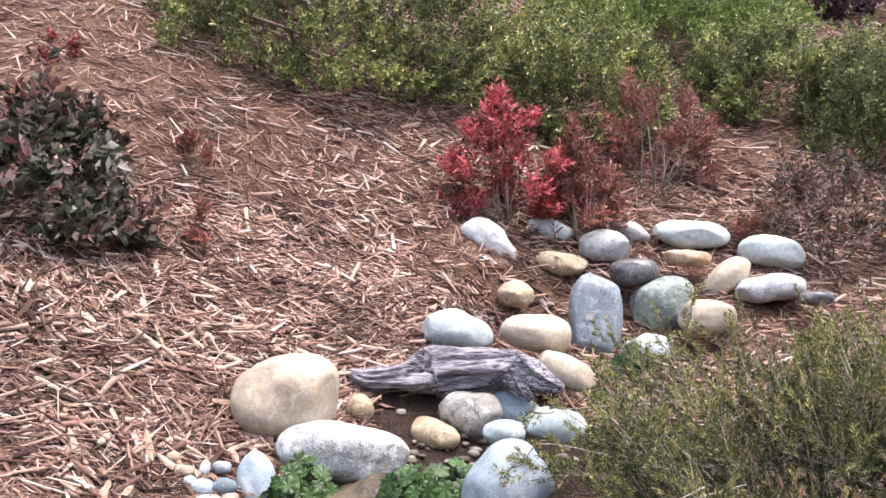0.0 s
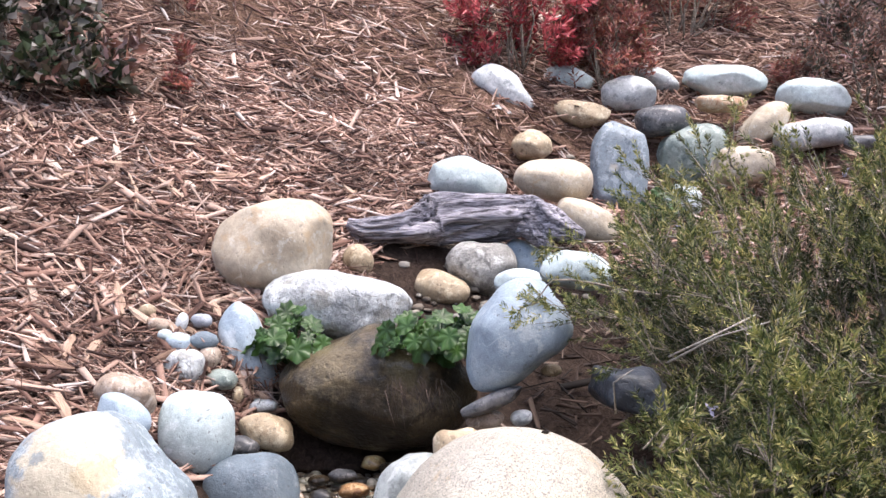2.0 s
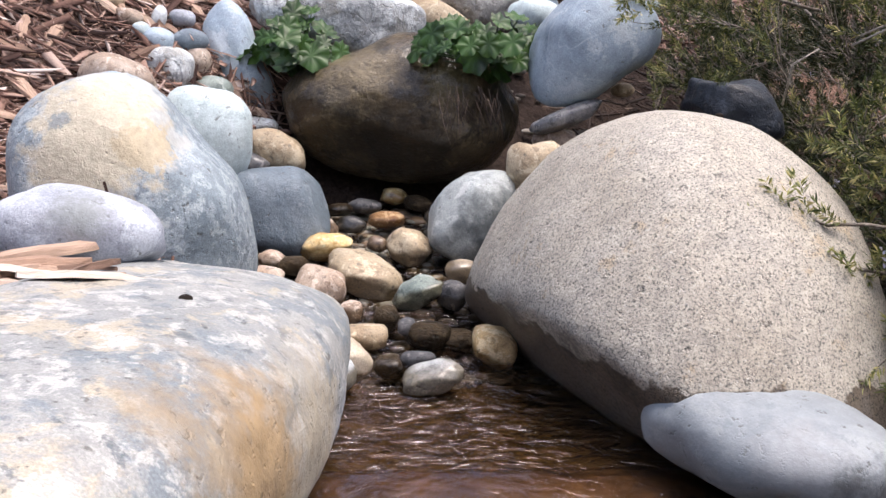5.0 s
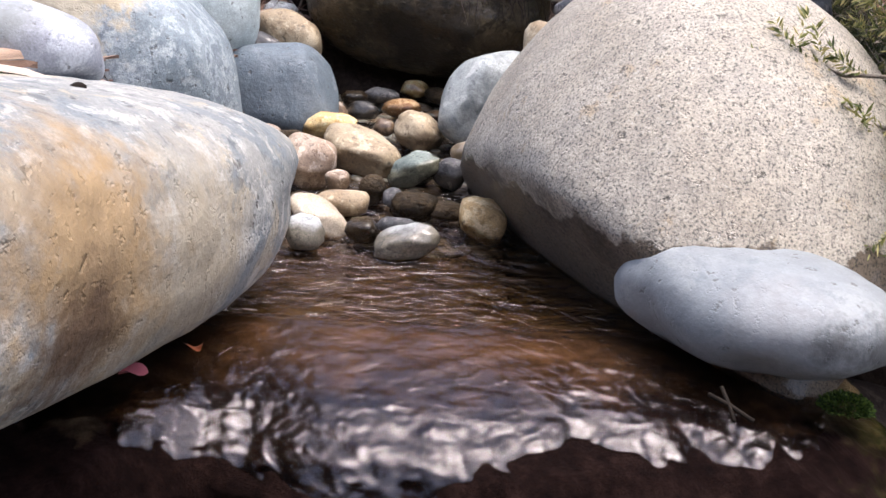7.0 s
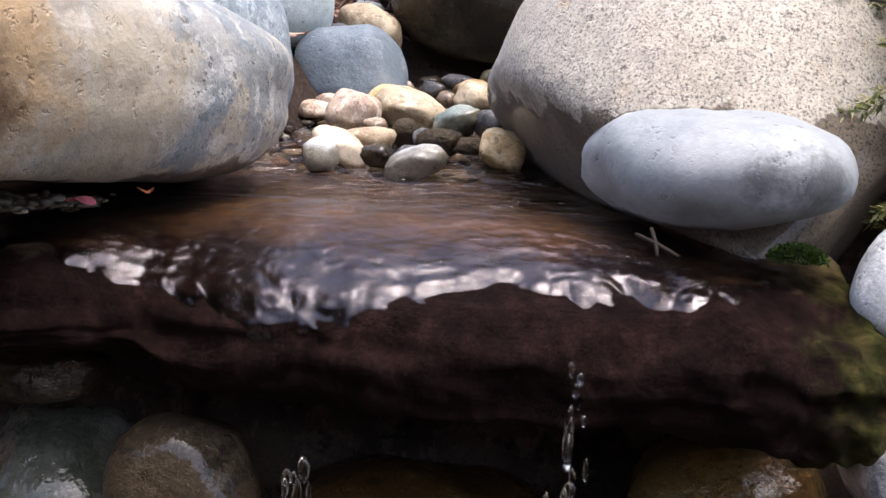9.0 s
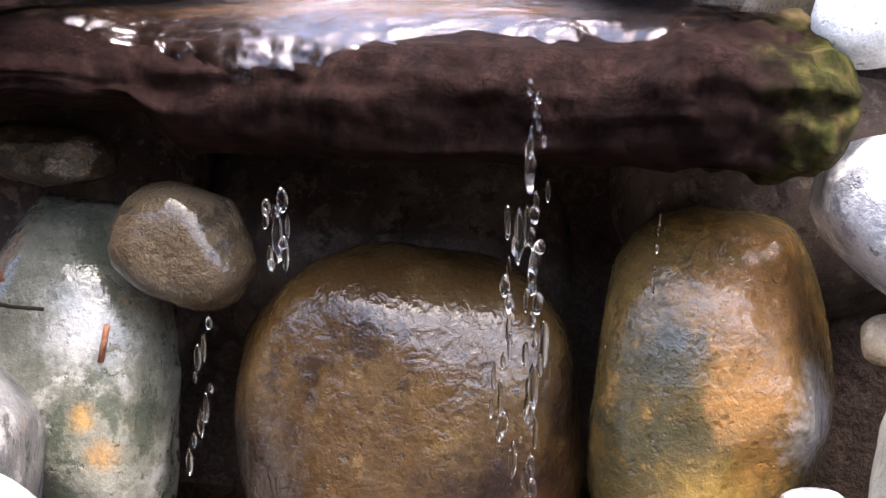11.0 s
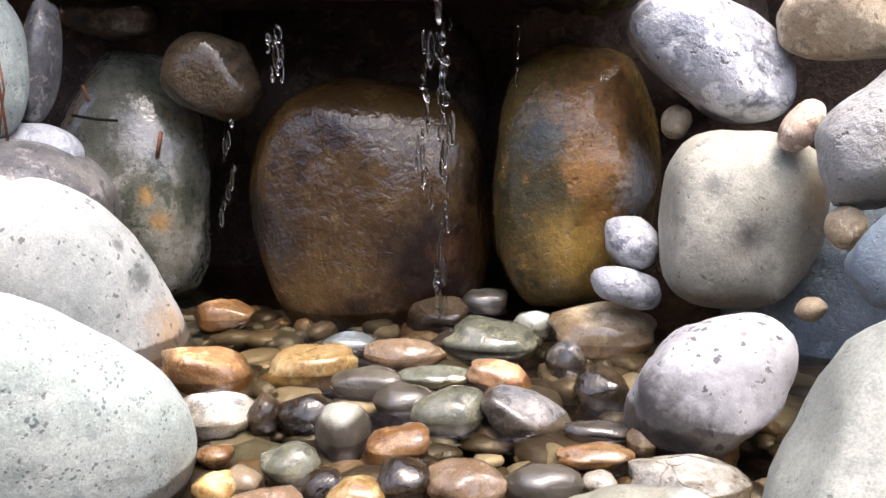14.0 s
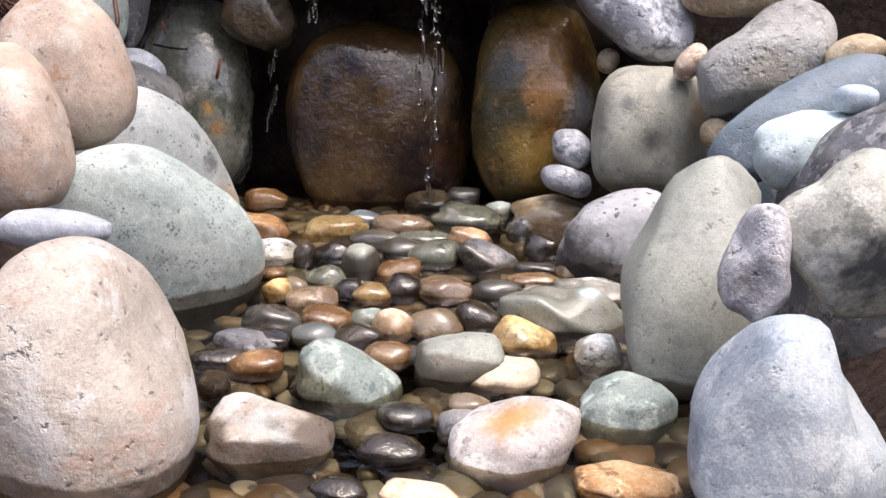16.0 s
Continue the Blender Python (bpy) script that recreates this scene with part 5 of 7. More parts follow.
boulder("pinkcream", (-0.161, 0.422, 0.170), (0.111, 0.096, 0.149), (-18, -9, 12), 2.4, 91, "large cream and pink boulder at the pool's edge", .05, 2, form=(0.93, 0.74, 0.99, 0.88, 0.70, 0.77, 0.85, 0.94))
boulder("lilac", (-0.267, 0.571, 0.284), (0.063, 0.031, 0.023), (-18, -1, 10), 2.4, 92, "flat lilac-grey stone between boulders")
# Added filler boulders; their dark colour stands in for shade in the gaps.
boulder("shadefill", (0.27, 1.74, 0.48), (0.2, 0.14, 0.14), (0, 0, 10), 2.4, 301, "added dark filler boulder under the slab")
boulder("shadefill", (-0.22, 1.78, 0.36), (0.24, 0.16, 0.22), (0, 0, 0), 2.6, 302, "added dark filler boulder behind the falling water")
boulder("shadefill", (-0.62, 1.7, 0.4), (0.2, 0.16, 0.24), (0, 0, 0), 2.4, 303, "added dark filler boulder in the rock wall")
boulder("slate", (0.58, 1.5, 0.16), (0.18, 0.16, 0.2), (0, 10, 0), 2.4, 304, "added slate filler boulder at the foot of the bank")
boulder("darkwet", (0.75, 0.95, 0.2), (0.2, 0.2, 0.24), (0, 0, 20), 2.4, 305, "added dark filler boulder at the foot of the bank")
boulder("darkwet", (-0.62, 1.25, 0.2), (0.2, 0.2, 0.2), (0, 0, 20), 2.4, 306, "added dark filler boulder at the back of the bank")


# ---- slab, water ----
def ripple(x, y):
    """Height of the wavelets that run across the ledge and pile up towards its lip."""
    bend = 0.6 * noise.noise(Vector((x * 5, y * 5, 1.3)))
    a = noise.noise(Vector((x * 15 + bend * 3, y * 34 + bend * 4, 4.1)))
    b = noise.noise(Vector((x * 34 - y * 12, y * 62 + bend * 5, 9.4)))
    c = noise.noise(Vector((x * 80, y * 110, 2.2)))
    return 0.0007 * (1 - 2 * abs(a)) + 0.0006 * b + 0.00025 * c


def slab_profile(x, s, lift=0.0, worn=1.0):
    """A point of the slab's skin: s runs from the back of its top (0) over the lip (about 0.5) down its face and under it (1)."""
    n1 = noise.noise(Vector((x * 4.5, 3.1, 0)))
    n2 = noise.noise(Vector((x * 13, 7.7, 0)))
    push = 0.035 * n1 + 0.014 * n2 + (0.012 * worn * noise.noise(Vector((x * 9, s * 14, 2.0))) if s > 0.55 else 0.0)
    push -= 0.045 * float(smooth(-0.37, -0.46, x)) + 0.03 * float(smooth(0.05, 0.17, x))
    drop = 0.018 * noise.noise(Vector((x * 6, 11.3, 0)))
    ss = [0, 0.28, 0.38, 0.45, 0.51, 0.56, 0.66, 0.76, 0.82, 1.0]
    ys = [2.0, 1.615, 1.55, 1.475, 1.42, 1.397, 1.393, 1.41, 1.44, 2.0]
    zs = [0.687, 0.687, 0.678, 0.662, 0.64, 0.617, 0.583, 0.552, 0.54, 0.53]
    k = min(1.0, max(0.0, (s - 0.28) / 0.2))
    y = float(np.interp(s, ss, ys)) + push * k
    z = float(np.interp(s, ss, zs)) + 0.01 * k * float(smooth(-0.37, -0.46, x)) + drop * k * (1 if s < 0.7 else 0.4)
    q = Vector((x * 30, y * 30, z * 30))
    rough = (0.003 if s < 0.5 else 0.007) * worn
    y += rough * noise.noise(q) + rough * 0.6 * noise.noise(q * 2.3)
    z += rough * 0.6 * noise.noise(q + Vector((5, 0, 0)))
    if s > 0.6:
        z += 0.035 * min(1.0, max(0.0, (-0.34 - x) / 0.03)) * min(1.0, (s - 0.6) / 0.15)
    end = max(0.0, (x - 0.232) / 0.034)
    if x > 0.12:
        q = Vector((x * 22, y * 22, z * 22))
        y += worn * (0.02 * noise.noise(q) + 0.009 * noise.noise(q * 2.7))
        z += worn * (0.009 * noise.noise(q + Vector((0, 9, 0))) + 0.005 * noise.noise(q * 2.9))
    mid = 0.61
    z = mid + (z - mid) * math.sqrt(max(0.02, 1 - 0.75 * min(1, end) ** 2))
    y = y + 0.05 * end * end * (1 if s < 0.9 else 0)
    return Vector((x, y - lift * 0.5 * k, z + lift))


def make_slab():
    xs = np.concatenate([np.linspace(-0.78, 0.16, 120), np.linspace(0.166, 0.266, 26)])
    ss = np.concatenate([np.linspace(0, 0.28, 8), np.linspace(0.3, 0.82, 44), np.linspace(0.85, 1, 5)])
    w = len(ss)
    v = [slab_profile(x, s) for x in xs for s in ss]
    f = [(i * w + k, i * w + k + 1, (i + 1) * w + k + 1, (i + 1) * w + k) for i in range(len(xs) - 1) for k in range(w - 1)]
    f.append(tuple(range(w))[::-1])
    f.append(tuple((len(xs) - 1) * w + k for k in range(w)))
    f += [(i * w, (i + 1) * w, (i + 1) * w + w - 1, i * w + w - 1) for i in range(len(xs) - 1)]
    ob = new("waterfall_slab", mesh_of("waterfall_slab", v, f, SLAB))
    tagged(ob, "thick dark wet stone slab with mossy end, forming the waterfall ledge", "stone slab")
    # the sheet of water that hangs over the lip
    xs = np.linspace(-0.66, 0.2, 260)
    n = 64
    v = []
    for x in xs:
        hang = float(np.interp(x, [-0.6, -0.47, -0.42, -0.333, -0.25, -0.164, -0.064, 0.03, 0.11, 0.2], [0.45, 0.47, 0.5, 0.55, 0.595, 0.53, 0.47, 0.5, 0.49, 0.42]))
        hang += 0.014 * noise.noise(Vector((x * 16, 1.7, 0))) + 0.016 * noise.noise(Vector((x * 60, 4.7, 0)))
        for k in range(n):
            s = 0.27 + (hang - 0.27) * k / (n - 1)
            p = slab_profile(x, s, 0.009 - 0.012 * (k / (n - 1)) ** 5, 0.15)
            down = p.y - 0.8 * (0.69 - p.z)
            swell = ripple(p.x, down) * (1.5 + 0.6 * k / n) + 0.0004 * noise.noise(Vector((p.x * 120, down * 150, 6.3)))
            p.z += swell
            p.y -= swell * 0.8 * k / n
            v.append(p)
    f = [(i * n + k, i * n + k + 1, (i + 1) * n + k + 1, (i + 1) * n + k) for i in range(len(xs) - 1) for k in range(n - 1)]
    film = new("water_lip", mesh_of("water_lip", v, f, LIP_WATER))
    tagged(film, "thin rippling sheet of water spilling over the ledge", "water", kind="structure")


make_slab()


def sheet(name, xs, ys, height, material, label):
    gx, gy = np.meshgrid(xs, ys)
    gz = height(gx, gy)
    w = len(xs)
    faces = [(j * w + i, j * w + i + 1, (j + 1) * w + i + 1, (j + 1) * w + i) for j in range(len(ys) - 1) for i in range(w - 1)]
    ob = new(name, mesh_of(name, np.stack([gx.ravel(), gy.ravel(), gz.ravel()], 1), faces, material))
    return tagged(ob, label, "water", kind="structure")


def upper_level(x, y):
    lip = np.maximum(0, 1.44 - y)
    waves = np.array([ripple(a, b) for a, b in zip(x.ravel(), y.ravel())]).reshape(x.shape)
    return 0.694 + 0.085 * np.maximum(0, y - 1.85) - 2.2 * lip ** 1.5 + waves * np.clip((2.6 - y) / 0.8, 0.3, 1)


def pool_level(x, y):
    return 0.108 + 0.5 * np.array([ripple(a * 0.7, b * 0.7) for a, b in zip(x.ravel(), y.ravel())]).reshape(x.shape)


sheet("water_upper", np.linspace(-0.62, 0.22, 150), np.linspace(1.625, 2.8, 240), upper_level, RUN_WATER, "shallow clear brownish water running over the slab")
sheet("water_lower", np.linspace(-0.9, 0.95, 200), np.linspace(-0.1, 1.62, 200), pool_level, POOL_WATER, "clear still water over pebbles in the lower pool")


# ---- plants ----
def leaf_soup(points, dirs, length, width, rng, fold=0.25):
    """Pointed leaves: from each point along each direction, folded along the rib."""
    n = len(points)
    ln = length * rng.uniform(0.6, 1.3, n)[:, None]
    wd = width * rng.uniform(0.7, 1.3, n)[:, None]
    side = np.cross(dirs, rng.normal(size=(n, 3)))
    side /= np.linalg.norm(side, axis=1, keepdims=True) + 1e-9
    nor = np.cross(dirs, side)
    v = np.empty((n, 4, 3))
    v[:, 0] = points
    v[:, 1] = points + dirs * ln * 0.5 + side * wd * 0.5 + nor * wd * fold
    v[:, 2] = points + dirs * ln
    v[:, 3] = points + dirs * ln * 0.5 - side * wd * 0.5 + nor * wd * fold
    tri = np.array([(0, 1, 2), (0, 2, 3)])
    f = (tri[None] + (np.arange(n) * 4)[:, None, None]).reshape(-1, 3)
    return v.reshape(-1, 3), f


def tube(path, radii, sides=6):
    path = [Vector(p) for p in path]
    v, f = [], []
    for i, p in enumerate(path):
        d = (path[min(i + 1, len(path) - 1)] - path[max(i - 1, 0)]).normalized()
        a = d.orthogonal().normalized()
        b = d.cross(a)
        for k in range(sides):
            g = 2 * math.pi * k / sides
            v.append(p + (a * math.cos(g) + b * math.sin(g)) * radii[i])
    for i in range(len(path) - 1):
        for k in range(sides):
            q = (k + 1) % sides
            f.append((i * sides + k, i * sides + q, (i + 1) * sides + q, (i + 1) * sides + k))
    v += [path[0], path[-1]]
    a, b = len(v) - 2, len(v) - 1
    last = (len(path) - 1) * sides
    for k in range(sides):
        q = (k + 1) % sides
        f.append((a, q, k))
        f.append((b, last + k, last + q))
    return v, f


def unit(v):
    return v / (np.linalg.norm(v, axis=-1, keepdims=True) + 1e-9)


def shrub(name, label, base, size, sprigs, per, leaf, spray, mat, seed, stems=9, low=0.2, up=0.5, spread=0.8, inner=0.45, category="shrub", clump=9, clear=None, tips=None):
    """A shrub: stems from the base and sprays of leaves through its outer half, with gaps. low: how far below its middle it starts."""
    rng = np.random.RandomState(seed)
    thing = new(name)
    thing.location = base
    tagged(thing, label, category)
    size = np.array(size)
    d = unit(rng.normal(size=(max(6, sprigs // clump) * 3, 3)))
    d = d[d[:, 2] > -low][:max(6, sprigs // clump)]
    r = rng.uniform(inner, 1.0, len(d)) ** 0.6
    lumps = 1 + 0.24 * wave(d, 2.2, seed) + 0.22 * wave(d, 5.0, seed + 4)
    c = d * (r * lumps)[:, None] * size
    c = np.repeat(c, clump, 0) + rng.normal(0, 0.11 if clump < 12 else 0.085, (len(c) * clump, 3)) * size.min()
    sprigs = len(c)
    d = unit(c / size)
    c = c + np.array([0, 0, low * size[2]])
    ok = c[:, 2] > 0.01 * size[2]
    if clear:
        ok &= ~clear(c + np.array(base))
    c, d = c[ok], d[ok]
    sprigs = len(c)
    axis = unit(d + np.array([0, 0, up]) + rng.normal(0, 0.45, (sprigs, 3)))
    reach = spray * rng.uniform(0.6, 1.3, sprigs)[:, None]
    a, e = c - axis * reach * 0.5, c + axis * reach * 0.5
    t = rng.uniform(0.08, 1, (sprigs, per))
    pts = a[:, None] + (e - a)[:, None] * t[..., None]
    ring = unit(np.cross(np.repeat(axis[:, None], per, 1), rng.normal(size=(sprigs, per, 3))))
    out = unit(axis[:, None] * 0.6 + ring * spread)
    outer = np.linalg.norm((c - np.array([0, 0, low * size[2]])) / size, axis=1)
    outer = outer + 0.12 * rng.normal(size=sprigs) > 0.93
    # With tips given, the inner leaves' darker colour stands in for shade.
    for pick, skin, word in ((~outer, mat, "dense inner leaves coloured darker for shade"), (outer, tips, "lighter outer leaves and young tips")) if tips else ((outer >= 0, mat, "dense small leaves"),):
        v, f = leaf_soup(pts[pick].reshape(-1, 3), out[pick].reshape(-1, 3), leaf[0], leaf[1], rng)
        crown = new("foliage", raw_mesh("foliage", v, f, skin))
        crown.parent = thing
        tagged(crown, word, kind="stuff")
    # twigs inside the sprays
    side = unit(np.cross(axis, rng.normal(size=(sprigs, 3))))
    other = np.cross(axis, side)
    w = 0.0013 * (spray / 0.13) ** 0.5
    tv = np.stack([a + side * w, a - side * w * 0.5 + other * w, a - side * w * 0.5 - other * w, e], 1).reshape(-1, 3)
    tri = np.array([(0, 1, 3), (1, 2, 3), (2, 0, 3)])
    tf = (tri[None] + (np.arange(sprigs) * 4)[:, None, None]).reshape(-1, 3)
    twigs = new("twig", raw_mesh("twig", tv, tf, TWIG))
    twigs.parent = thing
    tagged(twigs, "fine woody twigs", kind="stuff")
    for k in range(stems):
        tip = c[rng.randint(sprigs)] * 0.95
        foot = Vector((rng.uniform(-0.2, 0.2) * size[0], rng.uniform(-0.2, 0.2) * size[1], -0.06))
        bend = Vector(rng.normal(0, 0.12, 3) * size)
        mid = foot.lerp(Vector(tip), 0.5) + bend + Vector((0, 0, 0.1 * size[2]))
        r0 = 0.016 * float(size.mean())
        part("stem", *tube([foot, foot.lerp(mid, 0.6), mid, mid.lerp(Vector(tip), 0.6), tip], [r0, r0 * 0.85, r0 * 0.7, r0 * 0.5, r0 * 0.25], 5), TWIG, thing)
    return thing


def on_land(x, y, dz=0.0):
    return (x, y, float(land(x, y)) + dz)


def bare_soil(p):
    """The open soil between the granite boulder and the bush."""
    return (p[:, 0] < 0.56) & (p[:, 2] < 1.14)


def rosemary_bush(label, base, size, branches, seed, low, clear=None, reach=0.3):
    """A rosemary: arching branches from within, each with side sprigs set with narrow needles."""
    rng = np.random.RandomState(seed)
    thing = new("rosemary_bush")
    thing.location = base
    tagged(thing, label, "shrub")
    size = np.array(size)
    d = unit(rng.normal(size=(branches * 4, 3)))
    d = d[d[:, 2] > -low][:branches]
    d = d[wave(d * size, 9.0, seed + 2) > -0.08]
    n = len(d)
    lumps = 1 + 0.3 * wave(d, 2.4, seed) + 0.34 * wave(d, 5.5, seed + 4)
    tip = d * (lumps * rng.uniform(0.5, 1.05, n) ** 0.5)[:, None] * size + np.array([0, 0, low * size[2]])
    way = unit(d * 0.8 + np.array([-0.25, -0.15, 0.15]) + rng.normal(0, 0.4, (n, 3)))
    long = reach * rng.uniform(0.6, 1.2, n)[:, None]
    root = tip - way * long
    crook = (root + tip) / 2 + rng.normal(0, 0.02, (n, 3)) - np.array([0, 0, 0.03])
    per = 10
    u = (np.linspace(0.2, 0.98, per)[None] + rng.uniform(-0.05, 0.05, (n, per)))[..., None]
    at = ((1 - u) ** 2 * root[:, None] + 2 * u * (1 - u) * crook[:, None] + u * u * tip[:, None]).reshape(-1, 3)
    along = np.repeat(way, per, 0)
    ring = unit(np.cross(along, rng.normal(size=along.shape)))
    lean = rng.uniform(0.25, 0.9, len(at))[:, None]
    sprig = unit(along * 0.8 + ring * lean + np.array([0, 0, 0.28]))
    reach_of = rng.uniform(0.05, 0.12, len(at))[:, None]
    ok = at[:, 2] > -0.05
    if clear:
        ok &= ~clear(at + np.array(base))
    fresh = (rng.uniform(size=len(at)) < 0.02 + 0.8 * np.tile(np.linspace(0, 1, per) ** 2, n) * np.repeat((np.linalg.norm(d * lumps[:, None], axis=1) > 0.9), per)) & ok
    # Sprigs well inside get the needles darkened for shade.
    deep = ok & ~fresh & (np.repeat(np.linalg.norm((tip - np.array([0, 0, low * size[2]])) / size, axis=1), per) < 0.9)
    for pick, skin, word in ((deep, NEEDLES_DEEP, "inner needles coloured darker for the shade inside the bush"), (ok & ~fresh & ~deep, NEEDLES, "dark green needles"), (fresh, NEEDLE_TIPS, "yellowish young needle tips")):
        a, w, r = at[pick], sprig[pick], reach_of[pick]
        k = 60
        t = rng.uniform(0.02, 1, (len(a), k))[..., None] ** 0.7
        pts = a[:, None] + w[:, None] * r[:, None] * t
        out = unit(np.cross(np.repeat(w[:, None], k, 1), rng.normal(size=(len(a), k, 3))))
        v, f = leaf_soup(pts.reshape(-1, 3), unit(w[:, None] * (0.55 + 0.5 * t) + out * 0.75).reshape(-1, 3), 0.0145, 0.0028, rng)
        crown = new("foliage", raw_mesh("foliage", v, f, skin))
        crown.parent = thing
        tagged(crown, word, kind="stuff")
    bloom = (at + sprig * reach_of * 0.9)[fresh]
    bloom = bloom[rng.permutation(len(bloom))[:max(4, len(bloom) // 45)]].repeat(7, 0)
    v, f = leaf_soup(bloom + rng.normal(0, 0.004, bloom.shape), unit(rng.normal(size=bloom.shape)), 0.011, 0.006, rng)
    flowers = new("blossom", raw_mesh("blossom", v, f, BLOSSOM))
    flowers.parent = thing
    tagged(flowers, "scattered pale lilac blossom", kind="stuff")
    a, e = at[ok], (at + sprig * reach_of)[ok]
    back = root.repeat(per, 0)[ok]
    w = 0.0011
    side = unit(np.cross(e - a, rng.normal(size=a.shape)))
    other = np.cross(unit(e - a), side)
    foot = a + (back - a) * 0.25
    tv = np.stack([foot + side * w * 1.6, foot - side * w + other * w, foot - side * w - other * w, e], 1).reshape(-1, 3)
    tri = np.array([(0, 1, 3), (1, 2, 3), (2, 0, 3)])
    tf = (tri[None] + (np.arange(len(a)) * 4)[:, None, None]).reshape(-1, 3)
    twigs = new("twig", raw_mesh("twig", tv, tf, TWIG))
    twigs.parent = thing
    tagged(twigs, "fine woody twigs", kind="stuff")
    for k in range(12):
        end = Vector(root[rng.randint(n)])
        foot = Vector((rng.uniform(-0.2, 0.2) * size[0], rng.uniform(-0.2, 0.2) * size[1], -0.06))
        mid = foot.lerp(end, 0.5) + Vector(rng.normal(0, 0.08, 3) * size)
        r0 = 0.014 * float(size.mean())
        part("stem", *tube([foot, foot.lerp(mid, 0.6), mid, mid.lerp(end, 0.6), end], [r0, r0 * 0.85, r0 * 0.7, r0 * 0.5, r0 * 0.3], 5), TWIG, thing)
    return thing


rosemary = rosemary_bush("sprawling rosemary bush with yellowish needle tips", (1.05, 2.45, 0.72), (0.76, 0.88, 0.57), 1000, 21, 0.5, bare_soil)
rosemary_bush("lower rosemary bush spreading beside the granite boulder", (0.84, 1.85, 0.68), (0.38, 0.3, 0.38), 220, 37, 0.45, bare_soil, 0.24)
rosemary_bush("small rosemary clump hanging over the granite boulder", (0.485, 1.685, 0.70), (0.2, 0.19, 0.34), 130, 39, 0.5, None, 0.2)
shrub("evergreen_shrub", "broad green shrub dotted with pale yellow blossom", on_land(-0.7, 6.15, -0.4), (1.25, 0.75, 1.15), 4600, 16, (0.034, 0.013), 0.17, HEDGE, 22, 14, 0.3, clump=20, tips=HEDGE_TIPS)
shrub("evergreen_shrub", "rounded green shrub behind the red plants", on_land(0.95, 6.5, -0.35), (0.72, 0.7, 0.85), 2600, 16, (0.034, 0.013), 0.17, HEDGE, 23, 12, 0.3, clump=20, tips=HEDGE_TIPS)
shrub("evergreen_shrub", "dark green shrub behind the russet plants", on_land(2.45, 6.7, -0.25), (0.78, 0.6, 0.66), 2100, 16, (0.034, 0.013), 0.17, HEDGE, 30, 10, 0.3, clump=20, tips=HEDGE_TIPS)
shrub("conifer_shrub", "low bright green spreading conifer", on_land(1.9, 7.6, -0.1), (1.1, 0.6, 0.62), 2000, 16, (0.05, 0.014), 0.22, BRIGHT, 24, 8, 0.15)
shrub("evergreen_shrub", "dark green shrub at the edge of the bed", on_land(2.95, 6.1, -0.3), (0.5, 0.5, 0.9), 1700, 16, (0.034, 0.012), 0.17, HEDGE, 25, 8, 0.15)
shrub("purple_shrub", "dark purple-leaved shrub far up the slope", on_land(3.1, 8.5, -0.15), (0.9, 0.5, 0.55), 800, 12, (0.06, 0.03), 0.2, PURPLE, 31, 6, 0.15)
shrub("nandina", "bright red heavenly bamboo plant", on_land(0.38, 4.98), (0.3, 0.27, 0.5), 400, 18, (0.042, 0.011), 0.12, RED, 26, 16, 0.3, 0.9, tips=RED_TIPS)
shrub("nandina", "russet heavenly bamboo plant beside the red one", on_land(0.78, 5.05), (0.24, 0.22, 0.5), 400, 16, (0.04, 0.01), 0.12, RUSSET, 32, 10, 0.25, 0.9)
shrub("nandina", "tall russet heavenly bamboo plant", on_land(1.33, 5.6), (0.36, 0.3, 0.58), 420, 15, (0.042, 0.01), 0.12, RUSSET, 27, 14, 0.2, 0.9)
shrub("nandina", "russet and green heavenly bamboo plant", on_land(2.1, 5.0), (0.42, 0.32, 0.5), 420, 15, (0.04, 0.01), 0.12, DUSKY, 28, 12, 0.2, 0.9)
shrub("nandina", "dusky green and purple leafy plant", on_land(-1.52, 3.72, -0.05), (0.36, 0.34, 0.44), 430, 12, (0.055, 0.03), 0.12, DARK_LEAF, 29, 14, 0.3, 0.6, tips=DUSKY)
for sx, sy, ss, col in ((-1.1, 4.55, 33, RUSSET), (-1.95, 5.0, 34, RED), (1.72, 5.0, 35, RUSSET), (-0.95, 4.0, 36, RUSSET)):
    shrub("nandina_sprig", "small young russet heavenly bamboo sprig in the mulch", on_land(sx, sy), (0.1, 0.1, 0.16), 26, 12, (0.035, 0.009), 0.08, col, ss, 5, 0.3, 0.9, category="plant")


